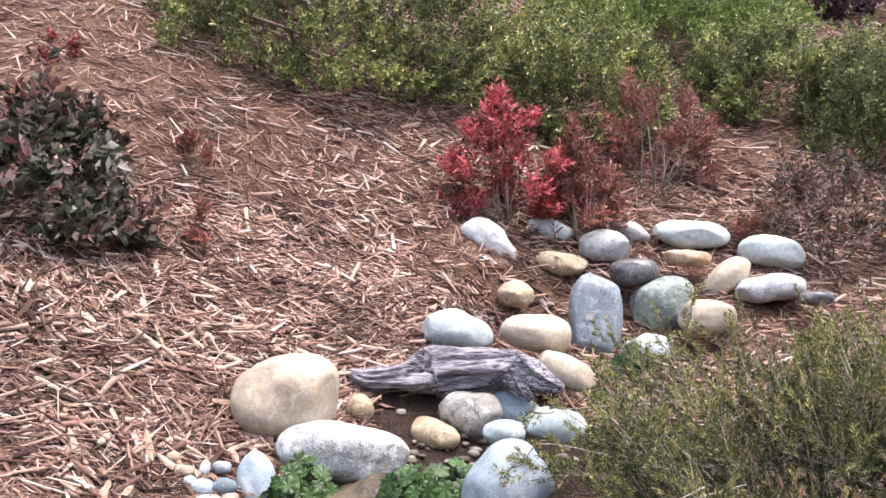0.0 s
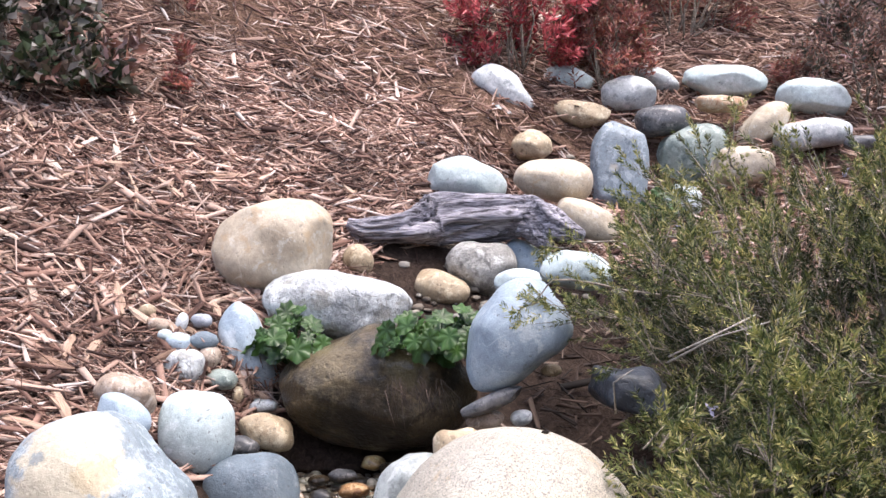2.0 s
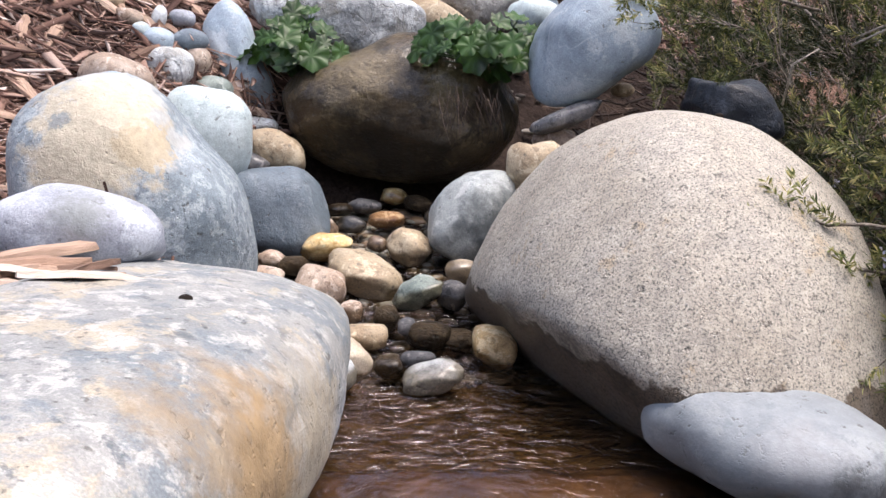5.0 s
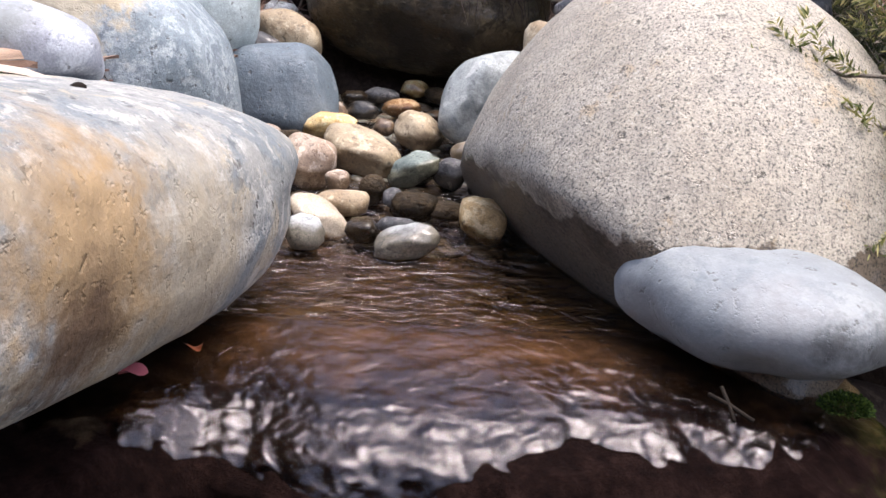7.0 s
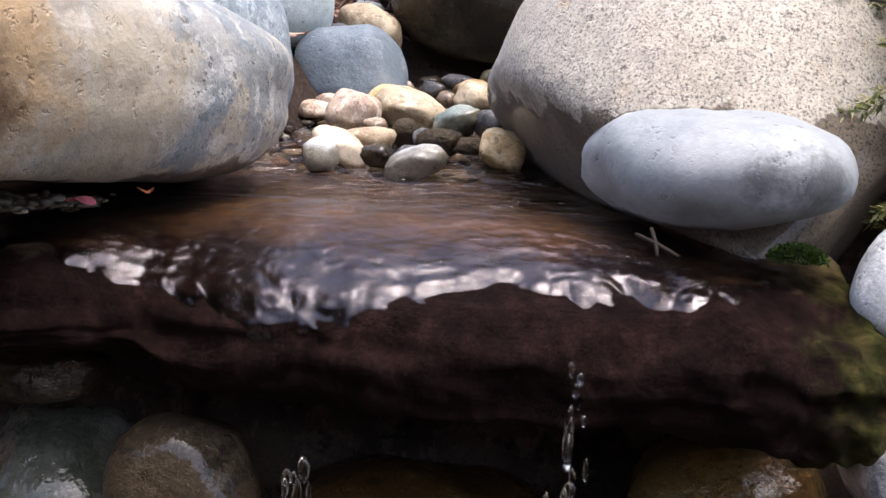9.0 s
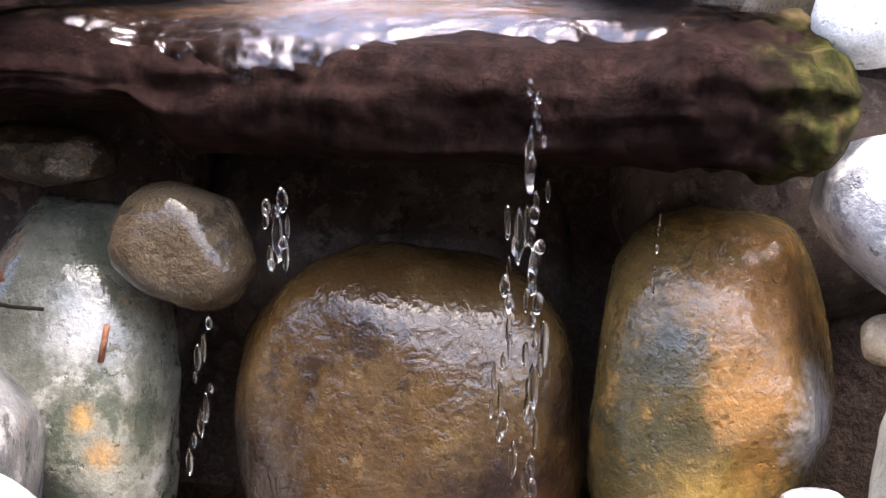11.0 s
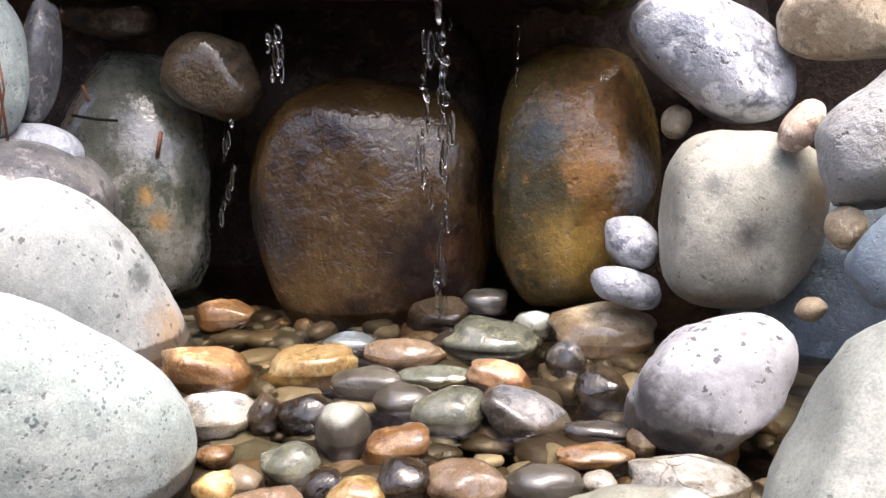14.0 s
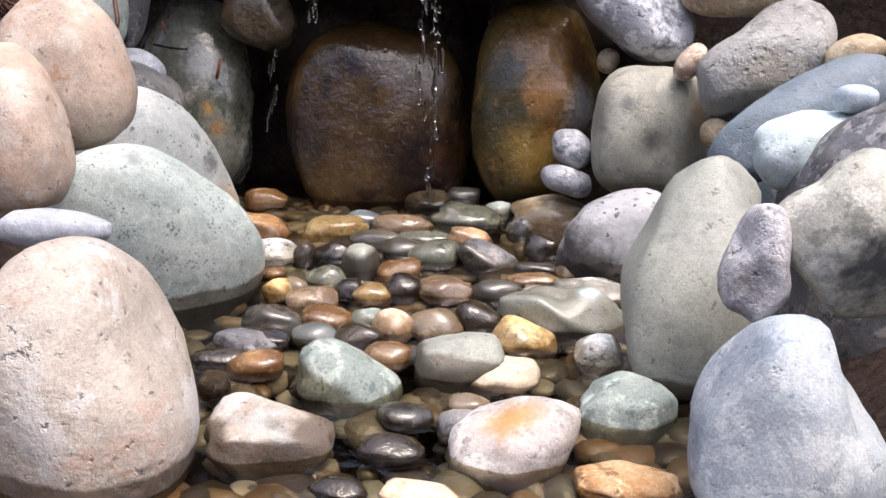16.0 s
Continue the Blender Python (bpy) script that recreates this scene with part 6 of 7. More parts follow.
# ---- long rosemary shoots ----
def shoot(points, needles, seed, bush):
    """A woody shoot with short tufts of needles along it."""
    rng = np.random.RandomState(seed)
    pts = np.array(points)
    u = np.linspace(0, len(pts) - 1, 12)
    line = np.stack([np.interp(u, range(len(pts)), pts[:, k]) for k in range(3)], 1)
    line[1:-1] += rng.normal(0, 0.004, (10, 3))
    branch = part("branch", *tube(line, list(np.linspace(0.0035, 0.0012, 12)), 5), TWIG, bush)
    branch.matrix_parent_inverse = Matrix.Translation(-bush.location)
    tufts = 16
    k = rng.uniform(1.5, 11, tufts)
    root = np.stack([np.interp(k, range(12), line[:, a]) for a in range(3)], 1)
    way = unit(unit(pts[-1] - pts[0]) * 0.7 + rng.normal(0, 0.5, (tufts, 3)) + np.array([0, 0, 0.35]))
    t = rng.uniform(0, 1, (tufts, needles))
    at = root[:, None] + way[:, None] * (t[..., None] * 0.045)
    ring = unit(np.cross(np.repeat(way[:, None], needles, 1), rng.normal(size=(tufts, needles, 3))))
    v, f = leaf_soup(at.reshape(-1, 3), unit(way[:, None] * 0.6 + ring * 0.8).reshape(-1, 3), 0.0145, 0.003, rng)
    tuft = new("foliage", raw_mesh("foliage", v, f, NEEDLE_TIPS))
    tuft.parent = branch


shoot([(0.62, 1.85, 1.02), (0.305, 1.800, 0.929), (0.178, 1.780, 0.985)], 30, 91, rosemary)
shoot([(0.62, 1.8, 1.0), (0.336, 1.740, 0.907), (0.233, 1.720, 0.892)], 26, 92, rosemary)
shoot([(0.66, 1.75, 1.05), (0.345, 1.760, 1.013), (0.338, 1.850, 1.059)], 30, 93, rosemary)
shoot([(0.6, 1.7, 0.95), (0.269, 1.700, 0.971), (0.176, 1.720, 0.984)], 28, 94, rosemary)
shoot([(0.62, 1.68, 0.92), (0.279, 1.680, 0.922), (0.218, 1.680, 0.899)], 26, 95, rosemary)
shoot([(0.6, 2.4, 1.25), (0.275, 2.360, 1.307), (0.185, 2.330, 1.228)], 28, 96, rosemary)
shoot([(0.7, 2.5, 1.4), (0.341, 2.500, 1.370), (0.255, 2.500, 1.362)], 28, 97, rosemary)
shoot([(0.7, 2.6, 1.5), (0.647, 2.700, 1.499), (0.598, 2.750, 1.549)], 28, 98, rosemary)
shoot([(0.75, 2.6, 1.5), (0.707, 2.600, 1.563), (0.730, 2.620, 1.683)], 28, 99, rosemary)
for pts in ([(0.423, 1.980, 1.200), (0.477, 1.950, 1.233), (0.564, 1.950, 1.276)], [(0.339, 2.020, 1.092), (0.330, 1.990, 1.153), (0.362, 1.980, 1.178)], [(0.426, 2.000, 1.186), (0.507, 1.980, 1.234), (0.649, 1.950, 1.281)]):
    bare = part("branch", *tube(pts, [0.002, 0.0018, 0.0012], 5), PALE_TWIG, rosemary, "pale bare twig")
    bare.matrix_parent_inverse = Matrix.Translation(-rosemary.location)


# ---- driftwood ----
def make_driftwood():
    thing = tagged(new("driftwood"), "weathered grey driftwood log lying across the stones", "driftwood")

    def limb(name, knots, sides, seed):
        knots = [Vector(k) for k in knots]
        pts, n = [], 92
        for i in range(n + 1):
            u = i / n * (len(knots) - 1)
            k = min(int(u), len(knots) - 2)
            g = [knots[max(0, min(len(knots) - 1, q))] for q in (k - 1, k, k + 1, k + 2)]
            s = u - k
            pts.append(0.5 * ((2 * g[1]) + (g[2] - g[0]) * s + (2 * g[0] - 5 * g[1] + 4 * g[2] - g[3]) * s * s + (3 * g[1] - g[0] - 3 * g[2] + g[3]) * s ** 3))
        v, f = [], []
        for i, q in enumerate(pts):
            p = Vector(q[:3])
            d = (Vector(pts[min(i + 1, n)][:3]) - Vector(pts[max(i - 1, 0)][:3])).normalized()
            a = d.cross(Vector((0, 0, 1))).normalized()
            b = a.cross(d)
            for k in range(sides):
                g = 2 * math.pi * k / sides + i * 0.017
                w = g + 0.5 * math.sin(i * 0.06 + seed)
                ridge = 0.1 * math.sin(w * 5 + i * 0.05 + seed) + 0.07 * math.sin(w * 11 - i * 0.08) * math.sin(i * 0.12 + g)
                groove = noise.noise(Vector((math.cos(w) * 3.4, math.sin(w) * 3.4 + seed, i * 0.045)))
                ridge += 0.2 * groove - 0.3 * max(0.0, 0.12 - abs(groove)) / 0.12
                lump = 0.22 * noise.noise(Vector((i * 0.06, math.cos(g) * 1.1, math.sin(g) * 1.1 + seed)))
                r = max(0.004, q[3]) * (1 + ridge + lump)
                v.append(p + a * math.cos(g) * r * 0.95 + b * math.sin(g) * r)
        for i in range(n):
            for k in range(sides):
                z = (k + 1) % sides
                f.append((i * sides + k, i * sides + z, (i + 1) * sides + z, (i + 1) * sides + k))
        f.append(tuple(range(sides))[::-1])
        f.append(tuple(n * sides + k for k in range(sides)))
        part(name, v, f, WOOD, thing)

    limb("trunk", [(*(-0.287, 3.420, 1.401), 0.014), (*(-0.230, 3.430, 1.380), 0.036), (*(-0.140, 3.450, 1.379), 0.047), (*(-0.064, 3.460, 1.387), 0.056), (*(-0.003, 3.500, 1.408), 0.08), (*(0.136, 3.500, 1.411), 0.072), (*(0.250, 3.500, 1.417), 0.066), (*(0.334, 3.480, 1.410), 0.066), (*(0.403, 3.420, 1.375), 0.042), (*(0.473, 3.380, 1.351), 0.016)], 72, 1)
    limb("branch", [(*(0.29, 3.470, 1.392), 0.04), (*(0.335, 3.440, 1.350), 0.03), (*(0.37, 3.420, 1.312), 0.016)], 48, 4)
    limb("knot", [(*(-0.046, 3.450, 1.420), 0.03), (*(-0.035, 3.440, 1.460), 0.02), (*(-0.024, 3.440, 1.488), 0.008)], 24, 7)


make_driftwood()


# ---- leafy stream plants ----
def leafy_plant(base, spread, count, seed, label):
    rng = np.random.RandomState(seed)
    thing = new("leafy_plant")
    thing.location = base
    tagged(thing, label, "plant")
    for k in range(count):
        g = rng.uniform(0, 2 * math.pi)
        out = spread * math.sqrt(rng.uniform(0.02, 1))
        tip = Vector((math.cos(g) * out, math.sin(g) * out * 0.8, 0.02 + 0.12 * rng.uniform(0, 1) * (1.15 - 0.7 * out / spread)))
        size = rng.uniform(0.022, 0.042)
        lean = Vector((math.cos(g) * 0.8 * out / spread + rng.normal(0, 0.35), math.sin(g) * 0.7 * out / spread - 0.6 + rng.normal(0, 0.3), 0.8)).normalized()
        a = lean.orthogonal().normalized()
        a = (Matrix.Rotation(rng.uniform(0, 6.28), 3, lean) @ a).normalized()
        b = lean.cross(a)
        ring, lobes = [], 7
        for i in range(lobes * 4):
            h = 2 * math.pi * i / (lobes * 4)
            rr = size * (1 + rng.uniform(-0.07, 0.07)) * (0.88 + 0.085 * math.cos(h * lobes) + 0.035 * math.cos(h * lobes * 2)) * (0.85 + 0.2 * math.cos(h))
            ring.append(tip + (a * math.cos(h) + b * math.sin(h)) * rr + lean * (0.2 * rr * math.cos(h * lobes) * 0.5 + 0.12 * rr + 0.3 * rr * math.cos(h + size * 99)))
        mid = [tip + (p - tip) * 0.5 + lean * size * 0.12 for p in ring]
        n = len(ring)
        v = [tip] + mid + ring
        f = [(0, 1 + i, 1 + (i + 1) % n) for i in range(n)] + [(1 + i, 1 + n + i, 1 + n + (i + 1) % n, 1 + (i + 1) % n) for i in range(n)]
        leaf = part("leaf", v, f, LUSH, thing)
        part("stalk", *tube([(0, 0, -0.02), tip * 0.5 + Vector((0, 0, 0.012)), tip], [0.0022, 0.002, 0.0015], 5), LUSH, leaf)


leafy_plant((-0.365, 2.80, 1.05), 0.125, 52, 41, "small leafy green plant growing beside the little fall")
leafy_plant((0.754, 3.550, 1.382), 0.075, 20, 43, "small leafy green plant among the upper stones")
leafy_plant((0.02, 2.66, 1.08), 0.155, 96, 42, "leafy green plant with lobed leaves over the wet boulder")


# ---- hanging roots ----
def hanging_roots():
    rng = np.random.RandomState(47)
    v, f = [], []
    for k in range(42):
        top = Vector((-0.032, 2.500, 1.054)) + Vector((rng.uniform(-0.075, 0.06), rng.uniform(-0.02, 0.03), rng.uniform(-0.02, 0.015)))
        drop = rng.uniform(0.04, 0.1)
        way = Vector((rng.normal(0.02, 0.02), -0.025, -drop))
        tv, tf = tube([top, top + way * 0.5 + Vector(rng.normal(0, 0.006, 3)), top + way], [0.0008, 0.0007, 0.0004], 4)
        n = len(v)
        v += tv
        f += [tuple(i + n for i in q) for q in tf]
    ob = new("root_fringe", mesh_of("root_fringe", v, f, LITTER))
    return tagged(ob, "fringe of thin brown roots hanging over the wet boulder", "roots", kind="stuff")


hanging_roots()


# ---- gravel and soil litter ----
def gravel(name, label, n, place, size, mat, seed):
    rng = np.random.RandomState(seed)
    bf = np.array(BALLS[2][1])
    kinds = np.array([rock_verts((1.0, 1.0, 1.0), 2.4, seed * 7 + k, 2, 0.3, 9)[0] for k in range(12)])
    xyz = place(rng, n)
    bv = kinds[rng.randint(12, size=len(xyz))]
    n = len(xyz)
    ax = rng.uniform(0.55, 1.25, (n, 3)) * np.array([1, 1, 0.5])
    s = np.minimum(size * rng.lognormal(0, 0.4, n), size * 1.5)
    g = rng.uniform(0, 6.28, n)
    v = bv * (ax * s[:, None])[:, None]
    c, q = np.cos(g)[:, None], np.sin(g)[:, None]
    v = np.stack([v[..., 0] * c - v[..., 1] * q, v[..., 0] * q + v[..., 1] * c, v[..., 2]], -1) + xyz[:, None]
    f = (bf[None] + (np.arange(n) * bv.shape[1])[:, None, None]).reshape(-1, 3)
    me = raw_mesh(name, v.reshape(-1, 3), f, mat)
    me.polygons.foreach_set("use_smooth", [True] * len(me.polygons))
    return tagged(new(name, me), label, "gravel", kind="stuff")


def in_box(x0, x1, y0, y1, dz):
    def place(rng, n):
        x, y = rng.uniform(x0, x1, n), rng.uniform(y0, y1, n)
        return np.stack([x, y, land(x, y) + dz], 1)
    return place


def in_bed(y0, y1, dz, widen=0.0):
    def place(rng, n):
        y = rng.uniform(y0, y1, n)
        mid = np.interp(y, [1.3, 2.7, 3.3, 3.9, 4.5, 5.0], [-0.2, -0.2, 0.1, 0.55, 0.95, 1.0])
        half = np.interp(y, [1.3, 2.2, 2.7, 3.4, 4.4, 4.8], [0.3, 0.24, 0.22, 0.3, 0.5, 0.4]) + widen
        x = mid + rng.uniform(-1, 1, n) * half
        return np.stack([x, y, land(x, y) + dz], 1)
    return place


gravel("gravel", "wet brown pebbles on the floor of the lower pool", 1150, in_box(-0.5, 0.55, 0.15, 1.45, 0.042), 0.023, WET_GRAVEL, 51)
gravel("gravel", "wet brown pebbles in the upper stream bed", 950, in_bed(1.9, 2.75, 0.01), 0.014, WET_GRAVEL, 52)
def in_seam(rng, n):
    u = rng.uniform(0, 1, n)
    a, z = np.array((-0.508, 1.420, 0.711)), np.array((-0.458, 1.520, 0.698))
    return a + (z - a) * u[:, None] + rng.normal(0, 1, (n, 3)) * np.array([0.01, 0.014, 0.003])


gravel("gravel", "fine dark grit caught between the boulder and the ledge", 150, in_seam, 0.0055, WET_GRAVEL, 54)
gravel("gravel", "small stones between the upper boulders", 380, in_bed(2.95, 4.7, 0.005), 0.02, DRY_GRAVEL, 53)


# ---- falling water ----
def glass_water():
    m, t, p = nodes("falling_water")
    p.inputs["Transmission Weight"].default_value, p.inputs["IOR"].default_value, p.inputs["Roughness"].default_value = 1.0, 1.33, 0.02
    return m


DROP = glass_water()


def fall(top, low, n, size, seed, wander=0.006):
    rng = np.random.RandomState(seed)
    for k in range(n):
        z = low + (top[2] - low) * (k + rng.uniform(0.1, 0.9)) / n
        r = size * rng.uniform(0.4, 1.1)
        p, f = rock_verts((r, r, r * rng.uniform(1.6, 6.0)), 2.0, seed * 100 + k, 2, 0.25, 0)
        ob = new("water_drop", mesh_of("water_drop", p, f, DROP))
        ob.location = (top[0] + rng.normal(0, wander), top[1] + rng.normal(0, wander), z)
        tagged(ob, "clear drop of water falling from the ledge", "water drop", "falling drops")


fall((0.01, 1.385, 0.62), 0.13, 46, 0.0047, 61, 0.005)
fall((-0.010, 1.350, 0.514), 0.3, 16, 0.0045, 62)
fall((-0.214, 1.370, 0.515), 0.45, 10, 0.005, 63)
fall((-0.297, 1.390, 0.389), 0.25, 10, 0.0042, 64, 0.007)
fall((0.111, 1.360, 0.529), 0.44, 7, 0.0018, 65, 0.001)


# ---- twigs, leaves, moss ----
def twig(points, radius, mat, label):
    ob = new("twig", mesh_of("twig", *tube(points, [radius] * len(points), 5), mat))
    return tagged(ob, label, "twig")


RUST = stone("rust_twig", (0.12, 0.04, 0.02), (0.22, 0.075, 0.035), (0.32, 0.13, 0.06), 60.0)
DARK_TWIG = island_stuff("dark_twig", [(0.0, (0.01, 0.008, 0.006)), (1.0, (0.02, 0.015, 0.012))], 0.8, 0.1)
twig([(-0.426, 1.425, 0.330), (-0.419, 1.430, 0.368)], 0.0032, RUST, "short rust coloured twig stuck to wet rock")
twig([(-0.543, 1.405, 0.393), (-0.510, 1.410, 0.387), (-0.478, 1.415, 0.385)], 0.0022, DARK_TWIG, "thin dark twig stuck to wet rock")
twig([(-0.526, 1.410, 0.437), (-0.518, 1.412, 0.412)], 0.0025, RUST, "short rust coloured twig on the boulder")
twig([(-0.495, 1.170, 0.521), (-0.488, 1.165, 0.465), (-0.489, 1.170, 0.394)], 0.0018, RUST, "long reddish pine twig leaning on stone")
twig([(-0.492, 1.175, 0.513), (-0.482, 1.165, 0.457), (-0.503, 1.170, 0.389)], 0.0015, RUST, "reddish pine twig leaning on stone")
twig([(0.051, 1.455, 0.710), (0.067, 1.445, 0.705), (0.084, 1.430, 0.698)], 0.0022, DARK_TWIG, "dark wet twig caught on the ledge")
twig([(0.064, 1.460, 0.715), (0.067, 1.445, 0.705), (0.067, 1.430, 0.697)], 0.0018, DARK_TWIG, "thin dark wet twig on the ledge")


def flat_leaf(at, size, mat, label, seed):
    rng = np.random.RandomState(seed)
    v = [(0, 0, 0.001)]
    n = 14
    for i in range(n):
        g = 2 * math.pi * i / n
        r = size * (0.75 + 0.25 * math.cos(g) + rng.uniform(-0.06, 0.06))
        v.append((math.cos(g) * r, math.sin(g) * r * 0.6, 0.003 * math.sin(2 * g) + 0.002))
    ob = new("fallen_leaf", mesh_of("fallen_leaf", v, [(0, 1 + i, 1 + (i + 1) % n) for i in range(n)], mat))
    ob.matrix_world = pose(*at, 4, 6, rng.uniform(0, 360))
    return tagged(ob, label, "leaf")


PINK_LEAF = island_stuff("pink_leaf", [(0.0, (0.5, 0.12, 0.15)), (1.0, (0.55, 0.17, 0.2))], 0.35, 0.5)
flat_leaf((-0.431, 1.434, 0.712), 0.017, PINK_LEAF, "small pink fallen leaf on the wet ledge", 71)
RUST_LEAF = island_stuff("rust_leaf", [(0.0, (0.3, 0.08, 0.04)), (1.0, (0.35, 0.12, 0.05))], 0.4, 0.5)
flat_leaf((-0.387, 1.480, 0.717), 0.014, RUST_LEAF, "small rust coloured leaf on the wet ledge", 72)


# Tiny dark specks on two boulders, built as small lumps.
for at in ((-0.486, 1.503, 0.926), (0.206, 1.950, 1.076)):
    seed_pod = new("seed_pod", mesh_of("seed_pod", *rock_verts((0.007, 0.0045, 0.004), 2.2, 74, 2, 0.2, 2), DARK_TWIG))
    seed_pod.location = at
    tagged(seed_pod, "tiny dark speck lying on a boulder", "seed pod")
for k, (x, y) in enumerate(((0.22, 2.44), (0.25, 2.47), (0.28, 2.42), (0.33, 2.5), (0.24, 2.52), (0.31, 2.4))):
    z, g = float(land(x, y)) + 0.02, 0.9 * k
    twig([(x - 0.03 * math.cos(g), y - 0.03 * math.sin(g), z), (x, y, z + 0.012), (x + 0.035 * math.cos(g), y + 0.035 * math.sin(g), z + 0.004)], 0.0016, PALE_TWIG if k % 2 else TWIG, "short dry twig on the dark soil")


MOSS = island_stuff("moss_green", [(0.0, (0.01, 0.02, 0.005)), (0.6, (0.03, 0.055, 0.009)), (1.0, (0.08, 0.115, 0.018))], 0.7, 0.2)


def moss(at, size, n, seed):
    rng = np.random.RandomState(seed)
    d = unit(rng.normal(size=(n, 3)))
    d[:, 2] = np.abs(d[:, 2])
    pts = d * np.array(size) * rng.uniform(0.7, 1, n)[:, None] + np.array(at)
    ob = new("moss", raw_mesh("moss", *leaf_soup(pts, unit(d + rng.normal(0, 0.3, (n, 3))), 0.004, 0.0025, rng), MOSS))
    return tagged(ob, "cushion of bright green moss on the ledge", "moss")


moss((0.19, 1.478, 0.692), (0.024, 0.02, 0.012), 2200, 81)


# ---- unseen wall, added behind the garden to block low sky ----
def add_sky_block():
    v = [(x, y, z) for z in (-0.2, 4.6) for x, y in ((-16, -7.4), (16, -7.4), (16, -7.0), (-16, -7.0))]
    f = [(0, 3, 2, 1), (4, 5, 6, 7), (0, 1, 5, 4), (1, 2, 6, 5), (2, 3, 7, 6), (3, 0, 4, 7)]
    ob = new("wall_back", mesh_of("wall_back", v, f, STONES["brownwet"], False))
    return tagged(ob, "unseen dark wall added behind the garden to block low sky", "wall", kind="structure")


add_sky_block()


# ---- pebbles ----
pebble("pinkbrown", (-0.333, 2.512, 0.780), (0.046, 0.034, 0.024), (0, 5, -10), 93)
pebble("yellow", (-0.317, 2.387, 0.767), (0.050, 0.036, 0.026), (0, -8, -10), 94)
pebble("tan", (-0.259, 2.241, 0.752), (0.067, 0.053, 0.041), (0, 14, -10), 95)
pebble("pinkbrown", (-0.336, 2.156, 0.743), (0.038, 0.042, 0.047), (0, 0, -10), 96)
pebble("tan", (-0.161, 2.392, 0.767), (0.044, 0.040, 0.036), (0, 8, -10), 97)
pebble("orangewet", (-0.187, 2.562, 0.785), (0.040, 0.028, 0.020), (0, -5, -10), 98)
pebble("yellow", (-0.154, 2.728, 0.803), (0.030, 0.024, 0.019), (0, 0, -10), 99)
pebble("darkwet", (-0.226, 2.656, 0.795), (0.036, 0.024, 0.016), (0, 0, -10), 100)
pebble("brownwet", (-0.106, 2.691, 0.799), (0.032, 0.023, 0.017), (0, 0, -10), 101)
pebble("darkwet", (-0.262, 2.526, 0.781), (0.029, 0.022, 0.017), (0, 0, -10), 102)
pebble("pinkbrown", (-0.221, 2.413, 0.770), (0.019, 0.017, 0.015), (0, 0, -10), 103)
pebble("pinkbrown", (-0.414, 2.314, 0.759), (0.025, 0.021, 0.018), (0, 0, -10), 104)
pebble("brownwet", (-0.377, 2.280, 0.756), (0.030, 0.025, 0.021), (0, -10, -10), 105)
pebble("pinkbrown", (-0.422, 2.232, 0.751), (0.028, 0.022, 0.018), (0, 0, -10), 106)
pebble("greenslate", (-0.176, 2.168, 0.744), (0.043, 0.034, 0.027), (0, -25, -10), 107)
pebble("darkwet", (-0.120, 2.161, 0.743), (0.025, 0.025, 0.025), (0, 0, -10), 108)
pebble("cream", (-0.083, 2.279, 0.755), (0.028, 0.025, 0.023), (0, 0, -10), 109)
pebble("brownwet", (-0.240, 2.063, 0.733), (0.021, 0.022, 0.024), (0, 0, -10), 110)
pebble("tan", (-0.282, 1.996, 0.726), (0.041, 0.029, 0.021), (0, -5, -10), 111)
pebble("cream", (-0.309, 1.939, 0.720), (0.044, 0.031, 0.022), (0, 25, -10), 112)
pebble("white", (-0.322, 1.874, 0.713), (0.026, 0.024, 0.023), (0, 0, -10), 113)
pebble("pinkbrown", (-0.291, 2.089, 0.736), (0.018, 0.018, 0.018), (0, 0, -10), 114)
pebble("brownwet", (-0.181, 2.002, 0.726), (0.035, 0.028, 0.022), (0, 0, -10), 115)
pebble("darkwet", (-0.211, 2.032, 0.730), (0.015, 0.015, 0.015), (0, 0, -10), 116)
pebble("brownwet", (-0.138, 1.993, 0.726), (0.027, 0.019, 0.013), (0, 0, -10), 117)
pebble("eggtan", (-0.091, 1.971, 0.723), (0.036, 0.033, 0.031), (0, 28, -10), 118)
pebble("white", (-0.194, 1.869, 0.713), (0.046, 0.031, 0.021), (0, -20, -10), 119)
pebble("brownwet", (-0.251, 1.899, 0.716), (0.021, 0.019, 0.017), (0, 0, -10), 120)
pebble("darkwet", (-0.208, 1.926, 0.718), (0.025, 0.017, 0.012), (0, 0, -10), 121)
pebble("brownwet", (-0.281, 2.622, 0.792), (0.028, 0.020, 0.014), (0, 0, -10), 122)
pebble("darkwet", (-0.084, 2.592, 0.788), (0.024, 0.020, 0.016), (0, 0, -10), 123)
pebble("orangewet", (-0.316, 1.377, 0.105), (0.038, 0.027, 0.020), (0, 3, 9), 124, 0.05)
pebble("tan", (-0.241, 1.200, 0.105), (0.019, 0.014, 0.011), (0, 0, 9), 125, 0.05)
pebble("yellow", (-0.134, 1.212, 0.105), (0.051, 0.034, 0.023), (0, -4, 9), 126, 0.05)
pebble("slate", (-0.107, 1.296, 0.105), (0.033, 0.021, 0.013), (0, 0, 9), 127, 0.05)
pebble("pinkbrown", (-0.028, 1.278, 0.105), (0.047, 0.028, 0.016), (0, 0, 9), 128, 0.05)
pebble("brownwet", (-0.005, 1.418, 0.105), (0.039, 0.031, 0.024), (0, -5, 9), 129, 0.05)
pebble("greenslate", (0.082, 1.336, 0.105), (0.058, 0.040, 0.028), (0, 3, 9), 130, 0.05)
pebble("paleteal", (0.135, 1.409, 0.105), (0.027, 0.023, 0.019), (0, 0, 9), 131, 0.05)
